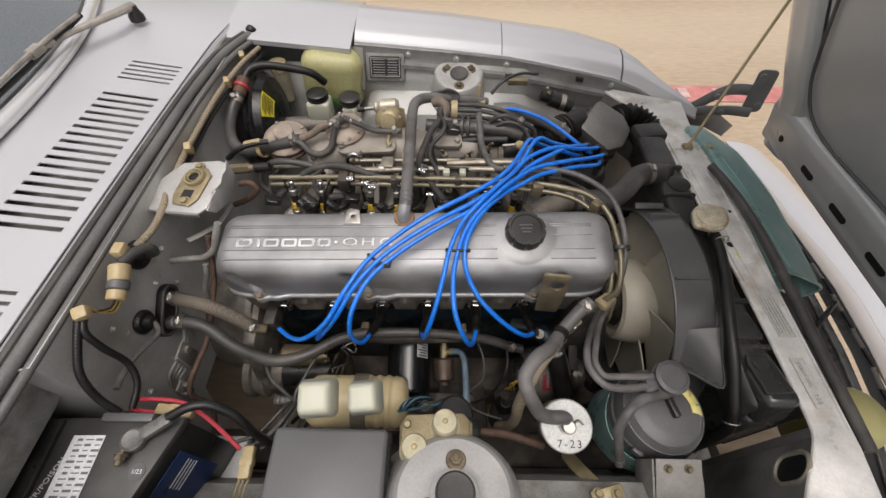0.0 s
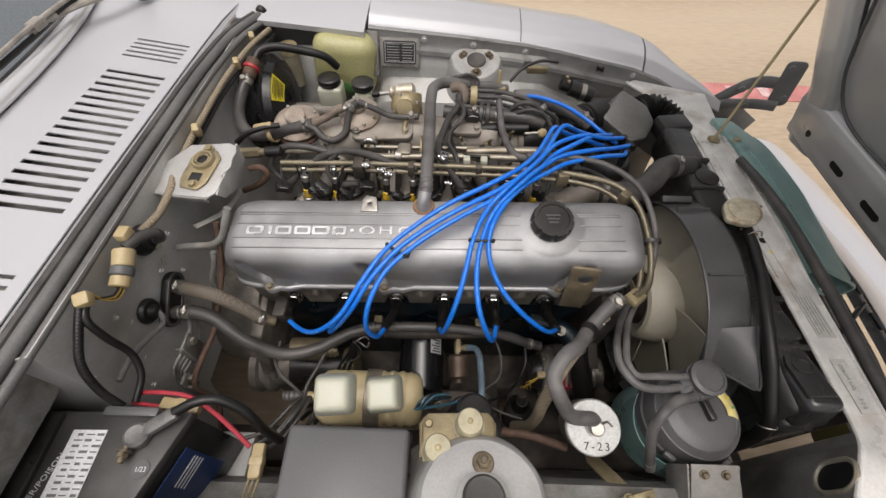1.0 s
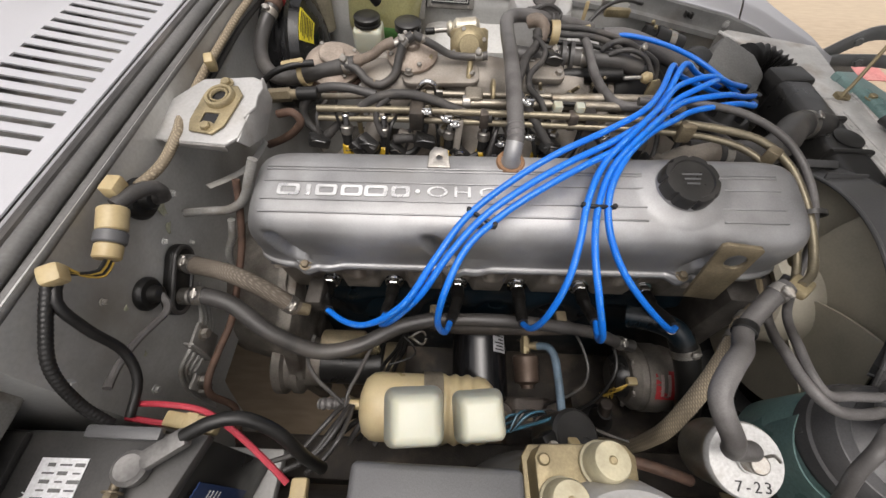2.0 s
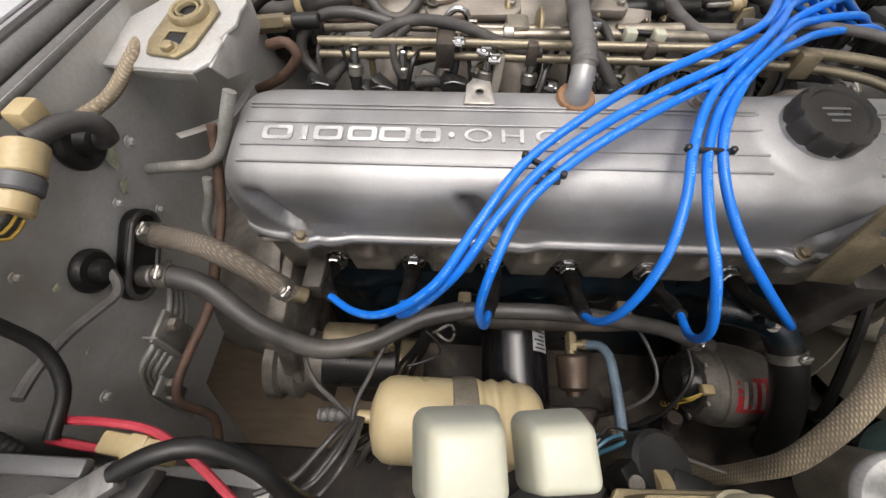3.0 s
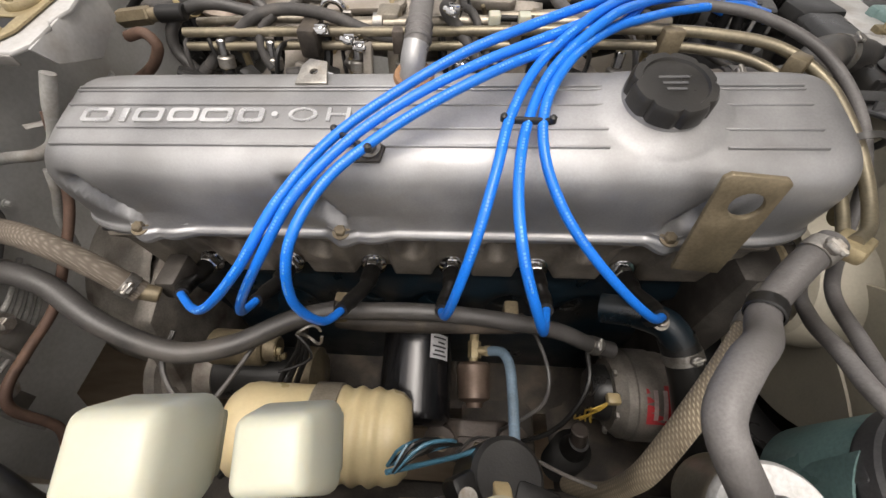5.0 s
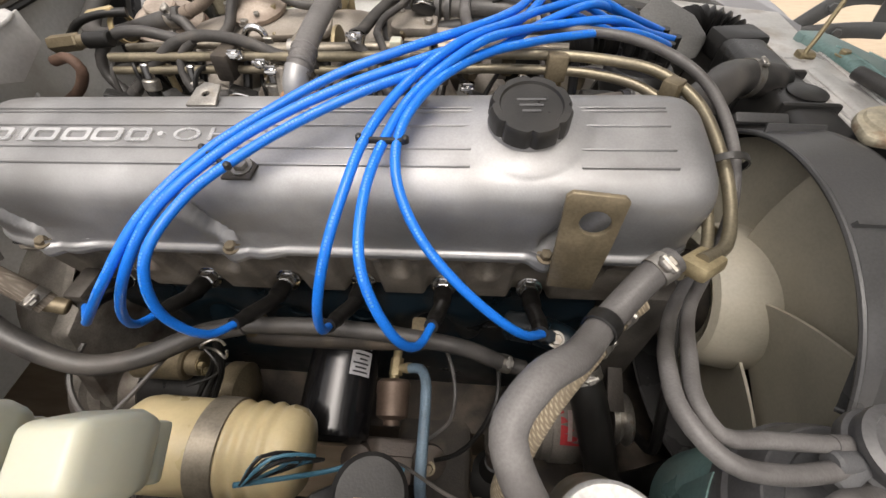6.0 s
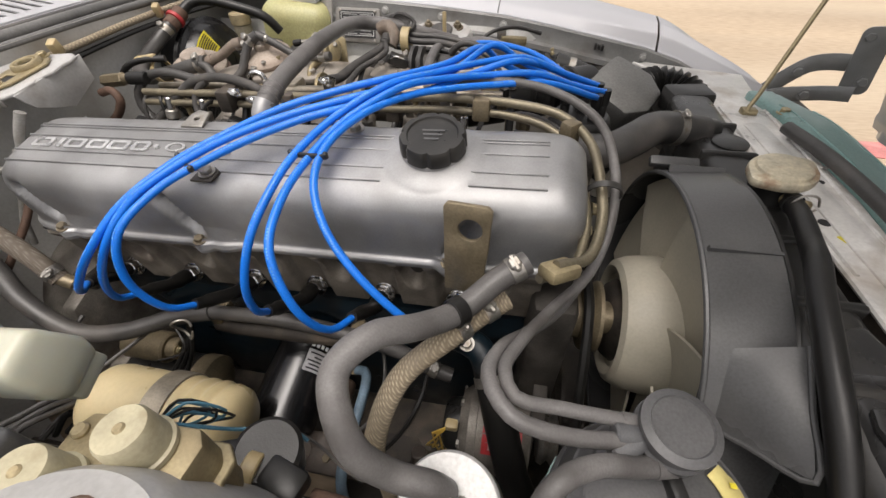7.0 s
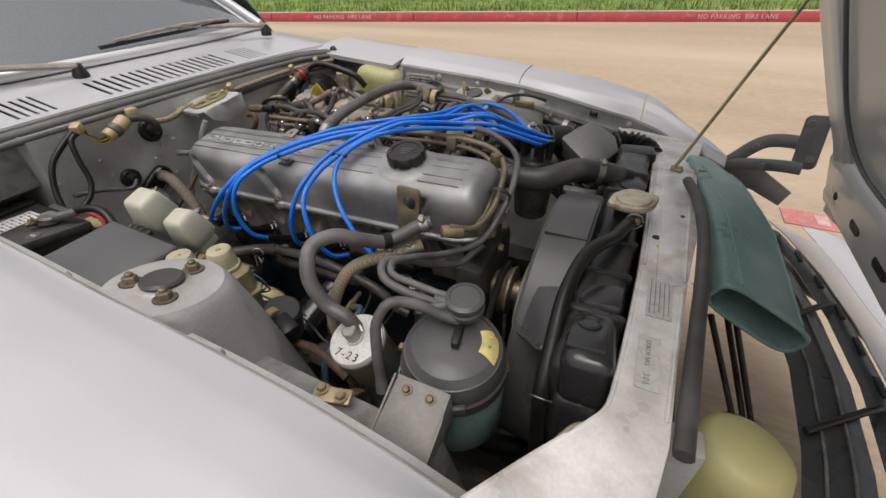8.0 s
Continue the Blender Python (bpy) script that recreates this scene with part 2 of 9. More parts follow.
DARKALLOY = stuff_of("oily_dark_casting", (0.080, 0.072, 0.064), 0.6, metal=0.4, vary=0.25, scale=28, fine=400, bump=0.35, tint=(0.035, 0.03, 0.026), tint_scale=20, tint_at=(0.44, 0.66))
STUD = stuff_of("brownish_plated_nut", (0.20, 0.165, 0.115), 0.5, metal=0.6, vary=0.2, scale=60, fine=500, bump=0.15)
RUST = stuff_of("rusty_steel", (0.13, 0.078, 0.056), 0.72, metal=0.3, vary=0.25, scale=50, fine=400, bump=0.4, tint=(0.10, 0.06, 0.045), tint_scale=30)
# grimy iron, its base darkened further for deep shade low in the bay
DIRTYDARK = stuff_of("grimy_dark_cast_iron", (0.046, 0.039, 0.033), 0.62, metal=0.3, vary=0.25, scale=30, fine=350, bump=0.4, tint=(0.125, 0.10, 0.077), tint_scale=18, tint_at=(0.5, 0.72))
BLOCKBLUE = stuff_of("dark_blue_engine_paint", (0.004, 0.012, 0.019), 0.36, vary=0.25, scale=20, fine=300, bump=0.25, tint=(0.03, 0.026, 0.022), tint_scale=12, tint_at=(0.5, 0.72))
RUBBER = stuff_of("grey_black_rubber", (0.058, 0.055, 0.053), 0.46, vary=0.18, scale=25, fine=500, bump=0.15, tint=(0.115, 0.103, 0.092), tint_scale=16, tint_at=(0.52, 0.8))
RUBBERNEW = stuff_of("black_rubber", (0.012, 0.0115, 0.011), 0.42, vary=0.12, scale=25, fine=500, bump=0.12, spec=0.4)
GREYHOSE = stuff_of("aged_grey_rubber_hose", (0.145, 0.138, 0.135), 0.46, vary=0.14, scale=14, fine=600, bump=0.25, tint=(0.058, 0.053, 0.05), tint_scale=22, tint_at=(0.46, 0.74))
BLACKPL = stuff_of("black_plastic", (0.020, 0.0195, 0.019), 0.36, vary=0.12, scale=18, fine=500, bump=0.12, tint=(0.055, 0.052, 0.048), tint_scale=10, tint_at=(0.5, 0.76), spec=0.5)
GREYPL = stuff_of("dark_grey_satin_plastic", (0.105, 0.106, 0.11), 0.45, vary=0.06, scale=12, fine=900, bump=0.12, tint=(0.12, 0.115, 0.105), tint_scale=8, tint_at=(0.56, 0.8))
SHROUD = stuff_of("black_shroud_plastic", (0.072, 0.072, 0.073), 0.29, vary=0.12, scale=8, fine=500, bump=0.08, tint=(0.125, 0.122, 0.118), tint_scale=6, tint_at=(0.5, 0.78), spec=0.5)
CREAM = stuff_of("aged_cream_plastic", (0.44, 0.35, 0.195), 0.40, vary=0.10, scale=16, fine=300, bump=0.05, tint=(0.29, 0.20, 0.095), tint_scale=12, tint_at=(0.52, 0.8), trans=0.15, grain=0.2)
CREAMLIGHT = stuff_of("yellowed_bottle_plastic", (0.58, 0.48, 0.285), 0.38, vary=0.08, scale=16, fine=300, bump=0.04, tint=(0.44, 0.33, 0.17), tint_scale=12, tint_at=(0.55, 0.82), trans=0.2, grain=0.12)
WHITEPL = stuff_of("milky_white_plastic", (0.47, 0.475, 0.39), 0.36, vary=0.03, scale=12, fine=400, bump=0.03, tint=(0.40, 0.385, 0.285), tint_scale=14, tint_at=(0.58, 0.9), trans=0.5, grain=0.05)
WASHER = stuff_of("translucent_yellow_green_plastic", (0.44, 0.42, 0.21), 0.40, vary=0.08, scale=10, fine=300, bump=0.05, tint=(0.36, 0.36, 0.16), tint_scale=6, trans=0.25)
TEAL = stuff_of("teal_painted_plastic", (0.19, 0.315, 0.30), 0.34, vary=0.09, scale=9, fine=300, bump=0.06, tint=(0.33, 0.42, 0.41), tint_scale=7, tint_at=(0.5, 0.76))
BLUEWIRE = stuff_of("blue_silicone", (0.004, 0.185, 0.78), 0.34, vary=0.03, scale=40, fine=900, bump=0.03, rough_vary=0.04)
FLANGEGREY = stuff_of("dark_grey_flange_and_shade_paint", (0.23, 0.23, 0.225), 0.5, metal=0.15, vary=0.14, scale=14, fine=260, bump=0.08, tint=(0.09, 0.08, 0.07), tint_scale=14, tint_at=(0.5, 0.75), grain=0.25)
FADEDINK = stuff_of("faded_stencil_paint", (0.62, 0.43, 0.42), 0.7, vary=0.15, scale=20, fine=200, bump=0.1)
WHITEINK = stuff_of("white_print", (0.75, 0.76, 0.78), 0.5, vary=0.03, bump=0)
BLACKINK = stuff_of("black_ink", (0.012, 0.012, 0.013), 0.5, vary=0.05, bump=0)
GREYINK = stuff_of("grey_ink", (0.16, 0.16, 0.16), 0.5, vary=0.05, bump=0)
YELLOW = stuff_of("yellow_label", (0.74, 0.62, 0.04), 0.45, vary=0.05, bump=0.02)
PALEYELLOW = stuff_of("faded_yellow_label", (0.72, 0.62, 0.25), 0.5, vary=0.06, scale=60, bump=0.02, tint=(0.55, 0.46, 0.18), tint_scale=50, grain=0.1)
KNOB = stuff_of("yellowed_grey_knob_plastic", (0.42, 0.38, 0.26), 0.5, vary=0.10, scale=60, fine=400, bump=0.08, tint=(0.28, 0.24, 0.15), tint_scale=50, tint_at=(0.52, 0.78), grain=0.25)
HINGEGREY = stuff_of("dark_grey_hinge_paint", (0.21, 0.215, 0.215), 0.42, metal=0.2, vary=0.10, scale=20, fine=500, bump=0.08, grain=0.2)
REDPL = stuff_of("red_plastic_wire", (0.42, 0.04, 0.06), 0.4, vary=0.06, bump=0.05)
REDLABEL = stuff_of("red_label", (0.42, 0.03, 0.035), 0.45, vary=0.08, bump=0.02)
BLUELABEL = stuff_of("blue_battery_label", (0.008, 0.035, 0.14), 0.35, vary=0.06, bump=0.02)
BLUEHOSE = stuff_of("faded_blue_grey_sleeve", (0.13, 0.19, 0.25), 0.55, vary=0.12, scale=40, fine=500, bump=0.2)
BLUETHIN = stuff_of("blue_thin_wire", (0.05, 0.15, 0.22), 0.45, vary=0.1, bump=0.05)
YELTHIN = stuff_of("yellow_thin_wire", (0.50, 0.33, 0.06), 0.45, vary=0.15, bump=0.05)
LOOM = stuff_of("dusty_tan_loom", (0.33, 0.27, 0.16), 0.7, vary=0.18, scale=60, fine=500, bump=0.5, stretch=(1, 1, 1))
GLASS_TINT = stuff_of("windscreen_glass", (0.14, 0.16, 0.175), 0.06, vary=0.03, scale=2, fine=300, bump=0, coat=1.0, rough_vary=0.02)
ASPHALT = stuff_of("tan_concrete", (0.42, 0.33, 0.235), 0.9, vary=0.07, scale=0.8, fine=35, bump=0.25, tint=(0.47, 0.39, 0.29), tint_scale=0.35, tint_at=(0.45, 0.7), bump_dist=0.004, stretch=(0.35, 1.6, 1))
GRASS = stuff_of("grass_green", (0.14, 0.22, 0.035), 0.8, vary=0.22, scale=1.5, fine=40, bump=0.6, tint=(0.20, 0.29, 0.06), tint_scale=2.5, bump_dist=0.02)
KERBRED = stuff_of("red_kerb_paint", (0.42, 0.055, 0.065), 0.7, vary=0.08, scale=4, fine=90, bump=0.2, tint=(0.50, 0.16, 0.15), tint_scale=8, tint_at=(0.56, 0.8))
STRIPERED = stuff_of("faded_red_road_paint", (0.50, 0.19, 0.18), 0.8, vary=0.10, scale=8, fine=90, bump=0.2, tint=(0.55, 0.30, 0.27), tint_scale=10, tint_at=(0.5, 0.8))
KERBTOP = stuff_of("worn_kerb_concrete", (0.52, 0.47, 0.38), 0.85, vary=0.1, scale=4, fine=90, bump=0.3)
HOODDARK = stuff_of("dark_grey_hood_lining_paint", (0.50, 0.51, 0.51), 0.42, metal=0.1, vary=0.06, scale=4, fine=700, bump=0.05, coat=0.15, grain=0.12)
HOODMID = stuff_of("grey_hood_frame_paint", (0.66, 0.67, 0.665), 0.34, metal=0.3, vary=0.06, scale=6, fine=600, bump=0.05, coat=0.25, grain=0.12)
CHROME = stuff_of("worn_chrome", (0.7, 0.7, 0.7), 0.12, metal=1.0, vary=0.05, scale=30, bump=0.03)
TRIM = stuff_of("satin_bright_moulding", (0.82, 0.82, 0.83), 0.22, metal=0.6, vary=0.01, scale=30, bump=0.0, grain=0.0, rough_vary=0.03)
SILVERCREAM = stuff_of("pale_plated_metal", (0.50, 0.47, 0.39), 0.4, metal=0.5, vary=0.10, scale=40, fine=400, bump=0.08, tint=(0.34, 0.29, 0.21), tint_scale=30)
FANPL = stuff_of("cream_fan_plastic", (0.47, 0.435, 0.35), 0.5, vary=0.08, scale=14, fine=300, bump=0.05, tint=(0.40, 0.36, 0.28), tint_scale=14, tint_at=(0.55, 0.8), grain=0.2)


def braid(name, colour, dark, pitch=820.0):
    """A woven cover: two crossing sets of bands."""
    mat = stuff_of(name, colour, 0.75, vary=0.12, scale=40, fine=500, bump=0.2)
    n, l = mat.node_tree.nodes, mat.node_tree.links
    b = n["Principled BSDF"]
    co = n.new("ShaderNodeTexCoord")
    waves = []
    for turn in ((0.6, 0.3, 0.6), (-0.6, 0.3, -0.6)):
        mp = n.new("ShaderNodeMapping")
        mp.inputs["Rotation"].default_value = turn
        w = n.new("ShaderNodeTexWave")
        w.inputs["Scale"].default_value, w.inputs["Distortion"].default_value = pitch / 6.28, 0.6
        l.new(co.outputs["Object"], mp.inputs["Vector"])
        l.new(mp.outputs["Vector"], w.inputs["Vector"])
        waves.append(w.outputs["Fac"])
    mul = n.new("ShaderNodeMath")
    mul.operation = "MULTIPLY"
    l.new(waves[0], mul.inputs[0])
    l.new(waves[1], mul.inputs[1])
    mx = n.new("ShaderNodeMix")
    mx.data_type = "RGBA"
    l.new(mul.outputs[0], mx.inputs[0])
    mx.inputs[6].default_value = (*dark, 1)
    l.new(b.inputs["Base Color"].links[0].from_socket, mx.inputs[7])
    l.new(mx.outputs[2], b.inputs["Base Color"])
    bp = n.new("ShaderNodeBump")
    bp.inputs["Strength"].default_value, bp.inputs["Distance"].default_value = 0.6, 0.0006
    l.new(mul.outputs[0], bp.inputs["Height"])
    l.new(bp.outputs["Normal"], b.inputs["Normal"])
    return mat


BRAID = braid("woven_grey_brown_hose", (0.22, 0.19, 0.155), (0.11, 0.09, 0.07))
BRAIDTAN = braid("woven_tan_hose", (0.46, 0.39, 0.28), (0.20, 0.16, 0.11))

# ---- the ground and the far side of the road ----
ground = single("ground", sheet(lambda u, v: (-120 + 240 * u, -60 + 180 * v, 0), 24, 24), ASPHALT, "dry tan concrete pavement with long brushed streaks", "pavement", kind="structure")

KERB_A, KERB_B = Vector((-6.8, 6.85, 0)), Vector((2.2, 9.05, 0))
kerb_way = (KERB_B - KERB_A).normalized()
kerb_out = Vector((-kerb_way.y, kerb_way.x, 0))
kerb = thing("kerb", KERB_A, "long concrete kerb painted red along the road's edge", "kerb", kind="structure")
for k in range(-3, 10):
    a = KERB_A + kerb_way * (3.0 * k)
    prof = [(0.0, 0.0), (0.03, 0.13), (0.05, 0.15), (0.17, 0.15), (0.17, 0.0)]
    bm = prism(prof, 2.99, axes(a, kerb_out, (0, 0, 1)), 0.008)
    if k == -3:
        kerb_mesh = finish(moved(bm, Matrix.Translation(-a)), "kerb_stone", KERBRED)
    else:
        bm.free()
    ob = new("kerb_stone", kerb_mesh)
    ob.parent, ob.location = kerb, a - KERB_A
part("kerb_crown", prism([(0.056, 0.1505), (0.056, 0.158), (0.165, 0.158), (0.165, 0.1505)], 39.0, axes(KERB_A - kerb_way * 9.0, kerb_out, (0, 0, 1)), 0.002), KERBTOP, kerb, "bare worn concrete crown")
for at in (-5.3, 1.5):
    p = KERB_A + kerb_way * ((at - KERB_A.x) / kerb_way.x) + Vector((0, 0, 0.078)) + kerb_out * 0.0145
    part("painted_words", lettering("NO PARKING  FIRE LANE", 0.095, 0.0015, axes(p, kerb_way, Vector((0, 0, 1)) + kerb_out * 0.23), 1.15), FADEDINK, kerb, "white stencilled words")

lawn = single("lawn", sheet(lambda u, v: KERB_A + kerb_way * (-25 + 60 * u) + kerb_out * (0.17 + 45 * v) + Vector((0, 0, 0.13 + 0.9 * v)), 30, 30), GRASS, "mown green grass verge behind the red kerb", "grass", kind="structure")

# tufts along the kerb
tuft_bm = bmesh.new()
rng = random.Random(7)
for k in range(5200):
    d = rng.random() ** 1.8
    p = KERB_A + kerb_way * rng.uniform(-4, 14) + kerb_out * (0.2 + 5.0 * d)
    p.z = 0.13 + 0.9 * (0.2 + 5.0 * d) / 45
    h, a = rng.uniform(0.05, 0.13), rng.uniform(0, 6.28)
    s = Vector((math.cos(a), math.sin(a), 0)) * 0.012
    tip = p + Vector((rng.uniform(-0.03, 0.03), rng.uniform(-0.03, 0.03), h))
    tuft_bm.faces.new([tuft_bm.verts.new(q) for q in (p - s, p + s, tip)])
single("grass_tufts", tuft_bm, GRASS, "short upright blades of grass on the verge", "grass", kind="stuff")

# red stripe painted on the pavement ahead of the car
stripe = thing("painted_stripe", (1.6, 2.0, 0), "red painted stripe with white letters on the pavement", "road marking", kind="structure")
part("stripe", box((1.60, 2.10, 0.003), (0.85, 0.15, 0.004), 0), STRIPERED, stripe)
for k, w in enumerate((0.05, 0.03, 0.06)):
    part("letter_bar", box((1.33 + 0.19 * k, 2.10, 0.006), (w, 0.09, 0.003), 0), FADEDINK, stripe)

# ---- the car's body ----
BAYDARK = stuff_of("stained_dark_bay_paint", (0.27, 0.26, 0.245), 0.55, metal=0.15, vary=0.16, scale=14, fine=260, bump=0.1, tint=(0.10, 0.088, 0.075), tint_scale=11, tint_at=(0.46, 0.72), grain=0.3)
body = thing("car", (0, CENTRE, 0), "silver sports car body with its engine bay open", "car")


def edge_line(x, left=False):
    """Inner edge of a fender (as on the car's left side): its y and z."""
    if left:
        return float(np.interp(x, (-0.6, 0.435, 0.50, 0.55, 0.66), (1.045, 1.045, 1.030, 1.010, 0.962))), float(np.interp(x, (-0.6, -0.23, 0.0, 0.149, 0.231, 0.343, 0.435, 0.50, 0.55, 0.66), (0.795, 0.787, 0.771, 0.757, 0.744, 0.723, 0.706, 0.690, 0.672, 0.645)))
    return float(np.interp(x, (-0.6, 0.435, 0.50, 0.55, 0.66), (1.031, 1.030, 1.015, 0.995, 0.95))), float(np.interp(x, (-0.6, -0.23, 0.0, 0.15, 0.248, 0.343, 0.394, 0.455, 0.66), (0.795, 0.787, 0.772, 0.766, 0.757, 0.736, 0.718, 0.698, 0.645)))


def crown_line(x):
    """The fender's highest line."""
    y = np.interp(x, (-0.6, 0.05, 0.34, 0.50, 0.60), (1.165, 1.165, 1.155, 1.105, 1.05))
    z = np.interp(x, (-0.6, -0.23, 0.0, 0.34, 0.50, 0.60), (0.823, 0.813, 0.796, 0.762, 0.738, 0.720))
    return float(y), float(z)


PROFILE = ((0.0, -0.030), (0.001, -0.004), (0.004, 0.0), (0.03, 0.020), (0.07, 0.034), (0.12, 0.038), (0.18, 0.022), (0.23, -0.010), (0.27, -0.06), (0.295, -0.14), (0.305, -0.26), (0.305, -0.42), (0.29, -0.52))


def fender(x0, x1, left, drop=None):
    def at(u, v):
        x = x0 + (x1 - x0) * u
        y0, z0 = crown_line(x)
        y, z = edge_line(x, left)
        k = v * (len(PROFILE) - 1)
        i = min(int(k), len(PROFILE) - 2)
        f = k - i
        dy = PROFILE[i][0] * (1 - f) + PROFILE[i + 1][0] * f
        dz = PROFILE[i][1] * (1 - f) + PROFILE[i + 1][1] * f
        wide, high = y0 - y, z0 - z
        if dy <= 0.12:
            dy, dz = dy * wide / 0.12, dz * high / 0.038 if dz > 0 else dz * 0.2
        else:
            dy, dz = wide + dy - 0.12, high + dz - 0.038
        if drop:
            s = drop(x)
            dy, dz = dy * s[0], dz - s[1] * min(1.0, max(0.0, dy) / 0.08)
        return (x, y + dy if left else 2 * CENTRE - y - dy, z + dz)

    return sheet(at, max(6, int((x1 - x0) / 0.02)), 60, 0.002)


part("left_fender", fender(-0.232, 0.455, True), PAINT, body, "silver fender with a grey inner flange", 60)
part("right_fender", fender(-0.62, 0.455, False), PAINT, body, "glossy silver fender", 60)
nose_drop = lambda x: (1 - 0.55 * max(0, (x - 0.46) / 0.34) ** 1.3, 0.16 * max(0, (x - 0.46) / 0.3) ** 1.4)
part("left_headlight_cowl", fender(0.459, 0.655, True, nose_drop), PAINT, body, "", 60)
part("right_headlight_cowl", fender(0.459, 0.80, False, nose_drop), PAINT, body, "", 60)
# grey inner flanges under both fenders' edges
for left in (True, False):
    def flange_at(u, v, left=left):
        x = (-0.232 if left else -0.55) + (0.86 if left else 1.0) * u
        y, z = edge_line(x, left)
        dy, dz = ((-0.001, -0.003), (-0.004, -0.006), (-0.005, -0.030), (-0.009, -0.036), (-0.022, -0.038), (-0.024, -0.046))[round(v * 5)]
        return (x, y + dy if left else 2 * CENTRE - y - dy, z + dz)

    # left flange is a darker grey than the right one
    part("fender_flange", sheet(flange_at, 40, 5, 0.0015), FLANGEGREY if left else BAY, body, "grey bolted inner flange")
part("fender_seam", tube([(0.135 + 0.03 * dy, edge_line(0.14, True)[0] + dy, edge_line(0.14, True)[1] + dz * 0.65 + 0.0004) for dy, dz in PROFILE[2:6]], 0.0013, 6, 0.01), GREYINK, body)
# closed inspection lid behind the left fender
part("inspection_lid", sheet(lambda u, v: (-0.535 + 0.298 * u, 1.005 + 0.30 * v, 0.812 - 0.024 * u + 0.012 * math.sin(3.1 * v) - 0.10 * max(0, v - 0.55) ** 2), 14, 14, 0.012), PAINT, body, "", 30)
for x in (-0.10, 0.02, 0.149, 0.435, 0.52):
    y, z = edge_line(x, True)
    part("flange_bolt", hexbolt((x, y - 0.0055, z - 0.018), (0, -1, 0), 0.0055, 0.004), BAYLIGHT, body)
    part("flange_bolt", hexbolt((x, 2 * CENTRE - edge_line(x)[0] + 0.0055, edge_line(x)[1] - 0.018), (0, 1, 0), 0.0055, 0.004), BAYLIGHT, body)


def screen_x(y):
    d = y - CENTRE
    return -0.722 - 0.28 * d**2 - 0.35 * d**4


def cowl_z(x, y):
    d = y - CENTRE
    t = min(1.0, max(0.0, (-0.53 - x) / (-0.53 - screen_x(y) + 1e-6)))
    return 0.826 + 0.030 * t - 0.05 * abs(d) ** 3 - 0.10 * max(0, abs(d) - 0.52)


# cowl panel with its air slots cut through
slots = [0.405 + 0.0198 * k for k in range(17)] + [0.778 + 0.0150 * k for k in range(5)] + [0.242 + 0.0150 * k for k in range(5)]
ys = sorted({round(v, 4) for s in slots for v in (s, s + (0.0085 if 0.4 < s < 0.75 else 0.006))} | {round(-0.18 + 0.03 * k, 4) for k in range(49) if not 0.23 < -0.18 + 0.03 * k < 0.86})
xs_rel = [0.0, 0.06, 0.12, 0.2, 0.45, 0.82, 0.9, 1.0]
bm = bmesh.new()


def cowl_at(i, y):
    front = -0.535 + 0.06 * max(0, abs(y - CENTRE) - 0.42)
    if 1 <= i <= 5 and 0.2 < y < 0.9:
        x = (front - 0.006, front - 0.010, -0.553, -0.60, -0.648)[i - 1]
    else:
        x = front + (screen_x(y) - front) * xs_rel[i]
    return (x, y, cowl_z(x, y))


grid = [[bm.verts.new(cowl_at(i, y)) for y in ys] for i in range(len(xs_rel))]
for i in range(len(xs_rel) - 1):
    for j in range(len(ys) - 1):
        mid = (ys[j] + ys[j + 1]) / 2
        if i in (3, 4) and any(s < mid < s + 0.009 for s in slots) and ys[j + 1] - ys[j] < 0.01 and any(abs(ys[j] - s) < 1e-3 for s in slots):
            continue
        bm.faces.new((grid[i][j], grid[i + 1][j], grid[i + 1][j + 1], grid[i][j + 1]))
bmesh.ops.recalc_face_normals(bm, faces=bm.faces)
bmesh.ops.solidify(bm, geom=bm.faces[:], thickness=0.0022)
part("cowl_panel", bm, PAINT, body, "silver cowl panel with rows of air slots", 50)
part("cowl_lip", sheet(lambda u, v: (-0.534 + 0.06 * max(0, abs(-0.10 + 1.24 * u - CENTRE) - 0.42) + 0.012 * v, -0.10 + 1.24 * u, cowl_z(-0.535, -0.10 + 1.24 * u) - 0.003 - 0.020 * v), 40, 3, 0.002), PAINT, body)
part("plenum", box((-0.60, CENTRE, 0.765), (0.16, 1.1, 0.10), 0.01), PIPEGREY, body)
# windscreen, its moulding and the rubber
part("windscreen", sheet(lambda u, v: (screen_x(-0.06 + 1.2 * u) - 0.02 - 0.62 * v, CENTRE + (-0.60 + 1.2 * u) * (1 - 0.22 * v), cowl_z(screen_x(-0.06 + 1.2 * u), -0.06 + 1.2 * u) + 0.012 + 0.40 * v - 0.03 * v * v), 30, 12, 0.005), GLASS_TINT, body, "grey reflective windscreen")
part("windscreen_trim", tube([(screen_x(y) - 0.006, y, cowl_z(screen_x(y), y) + 0.012) for y in np.linspace(-0.06, 1.14, 25)], 0.0125, 10, 0.02), TRIM, body, "bright metal moulding")
part("windscreen_rubber", tube([(screen_x(y) - 0.018, y, cowl_z(screen_x(y), y) + 0.019) for y in np.linspace(-0.06, 1.14, 25)], 0.005, 8, 0.02), RUBBER, body)
for side in (-1, 1):
    part("windscreen_pillar", tube([(screen_x(CENTRE + side * 0.6) - 0.02 - 0.62 * v, CENTRE + side * 0.61 * (1 - 0.21 * v), 0.855 + 0.40 * v - 0.03 * v * v) for v in (0, 0.3, 0.6, 1)], 0.016, 10, 0.05), PAINT, body)
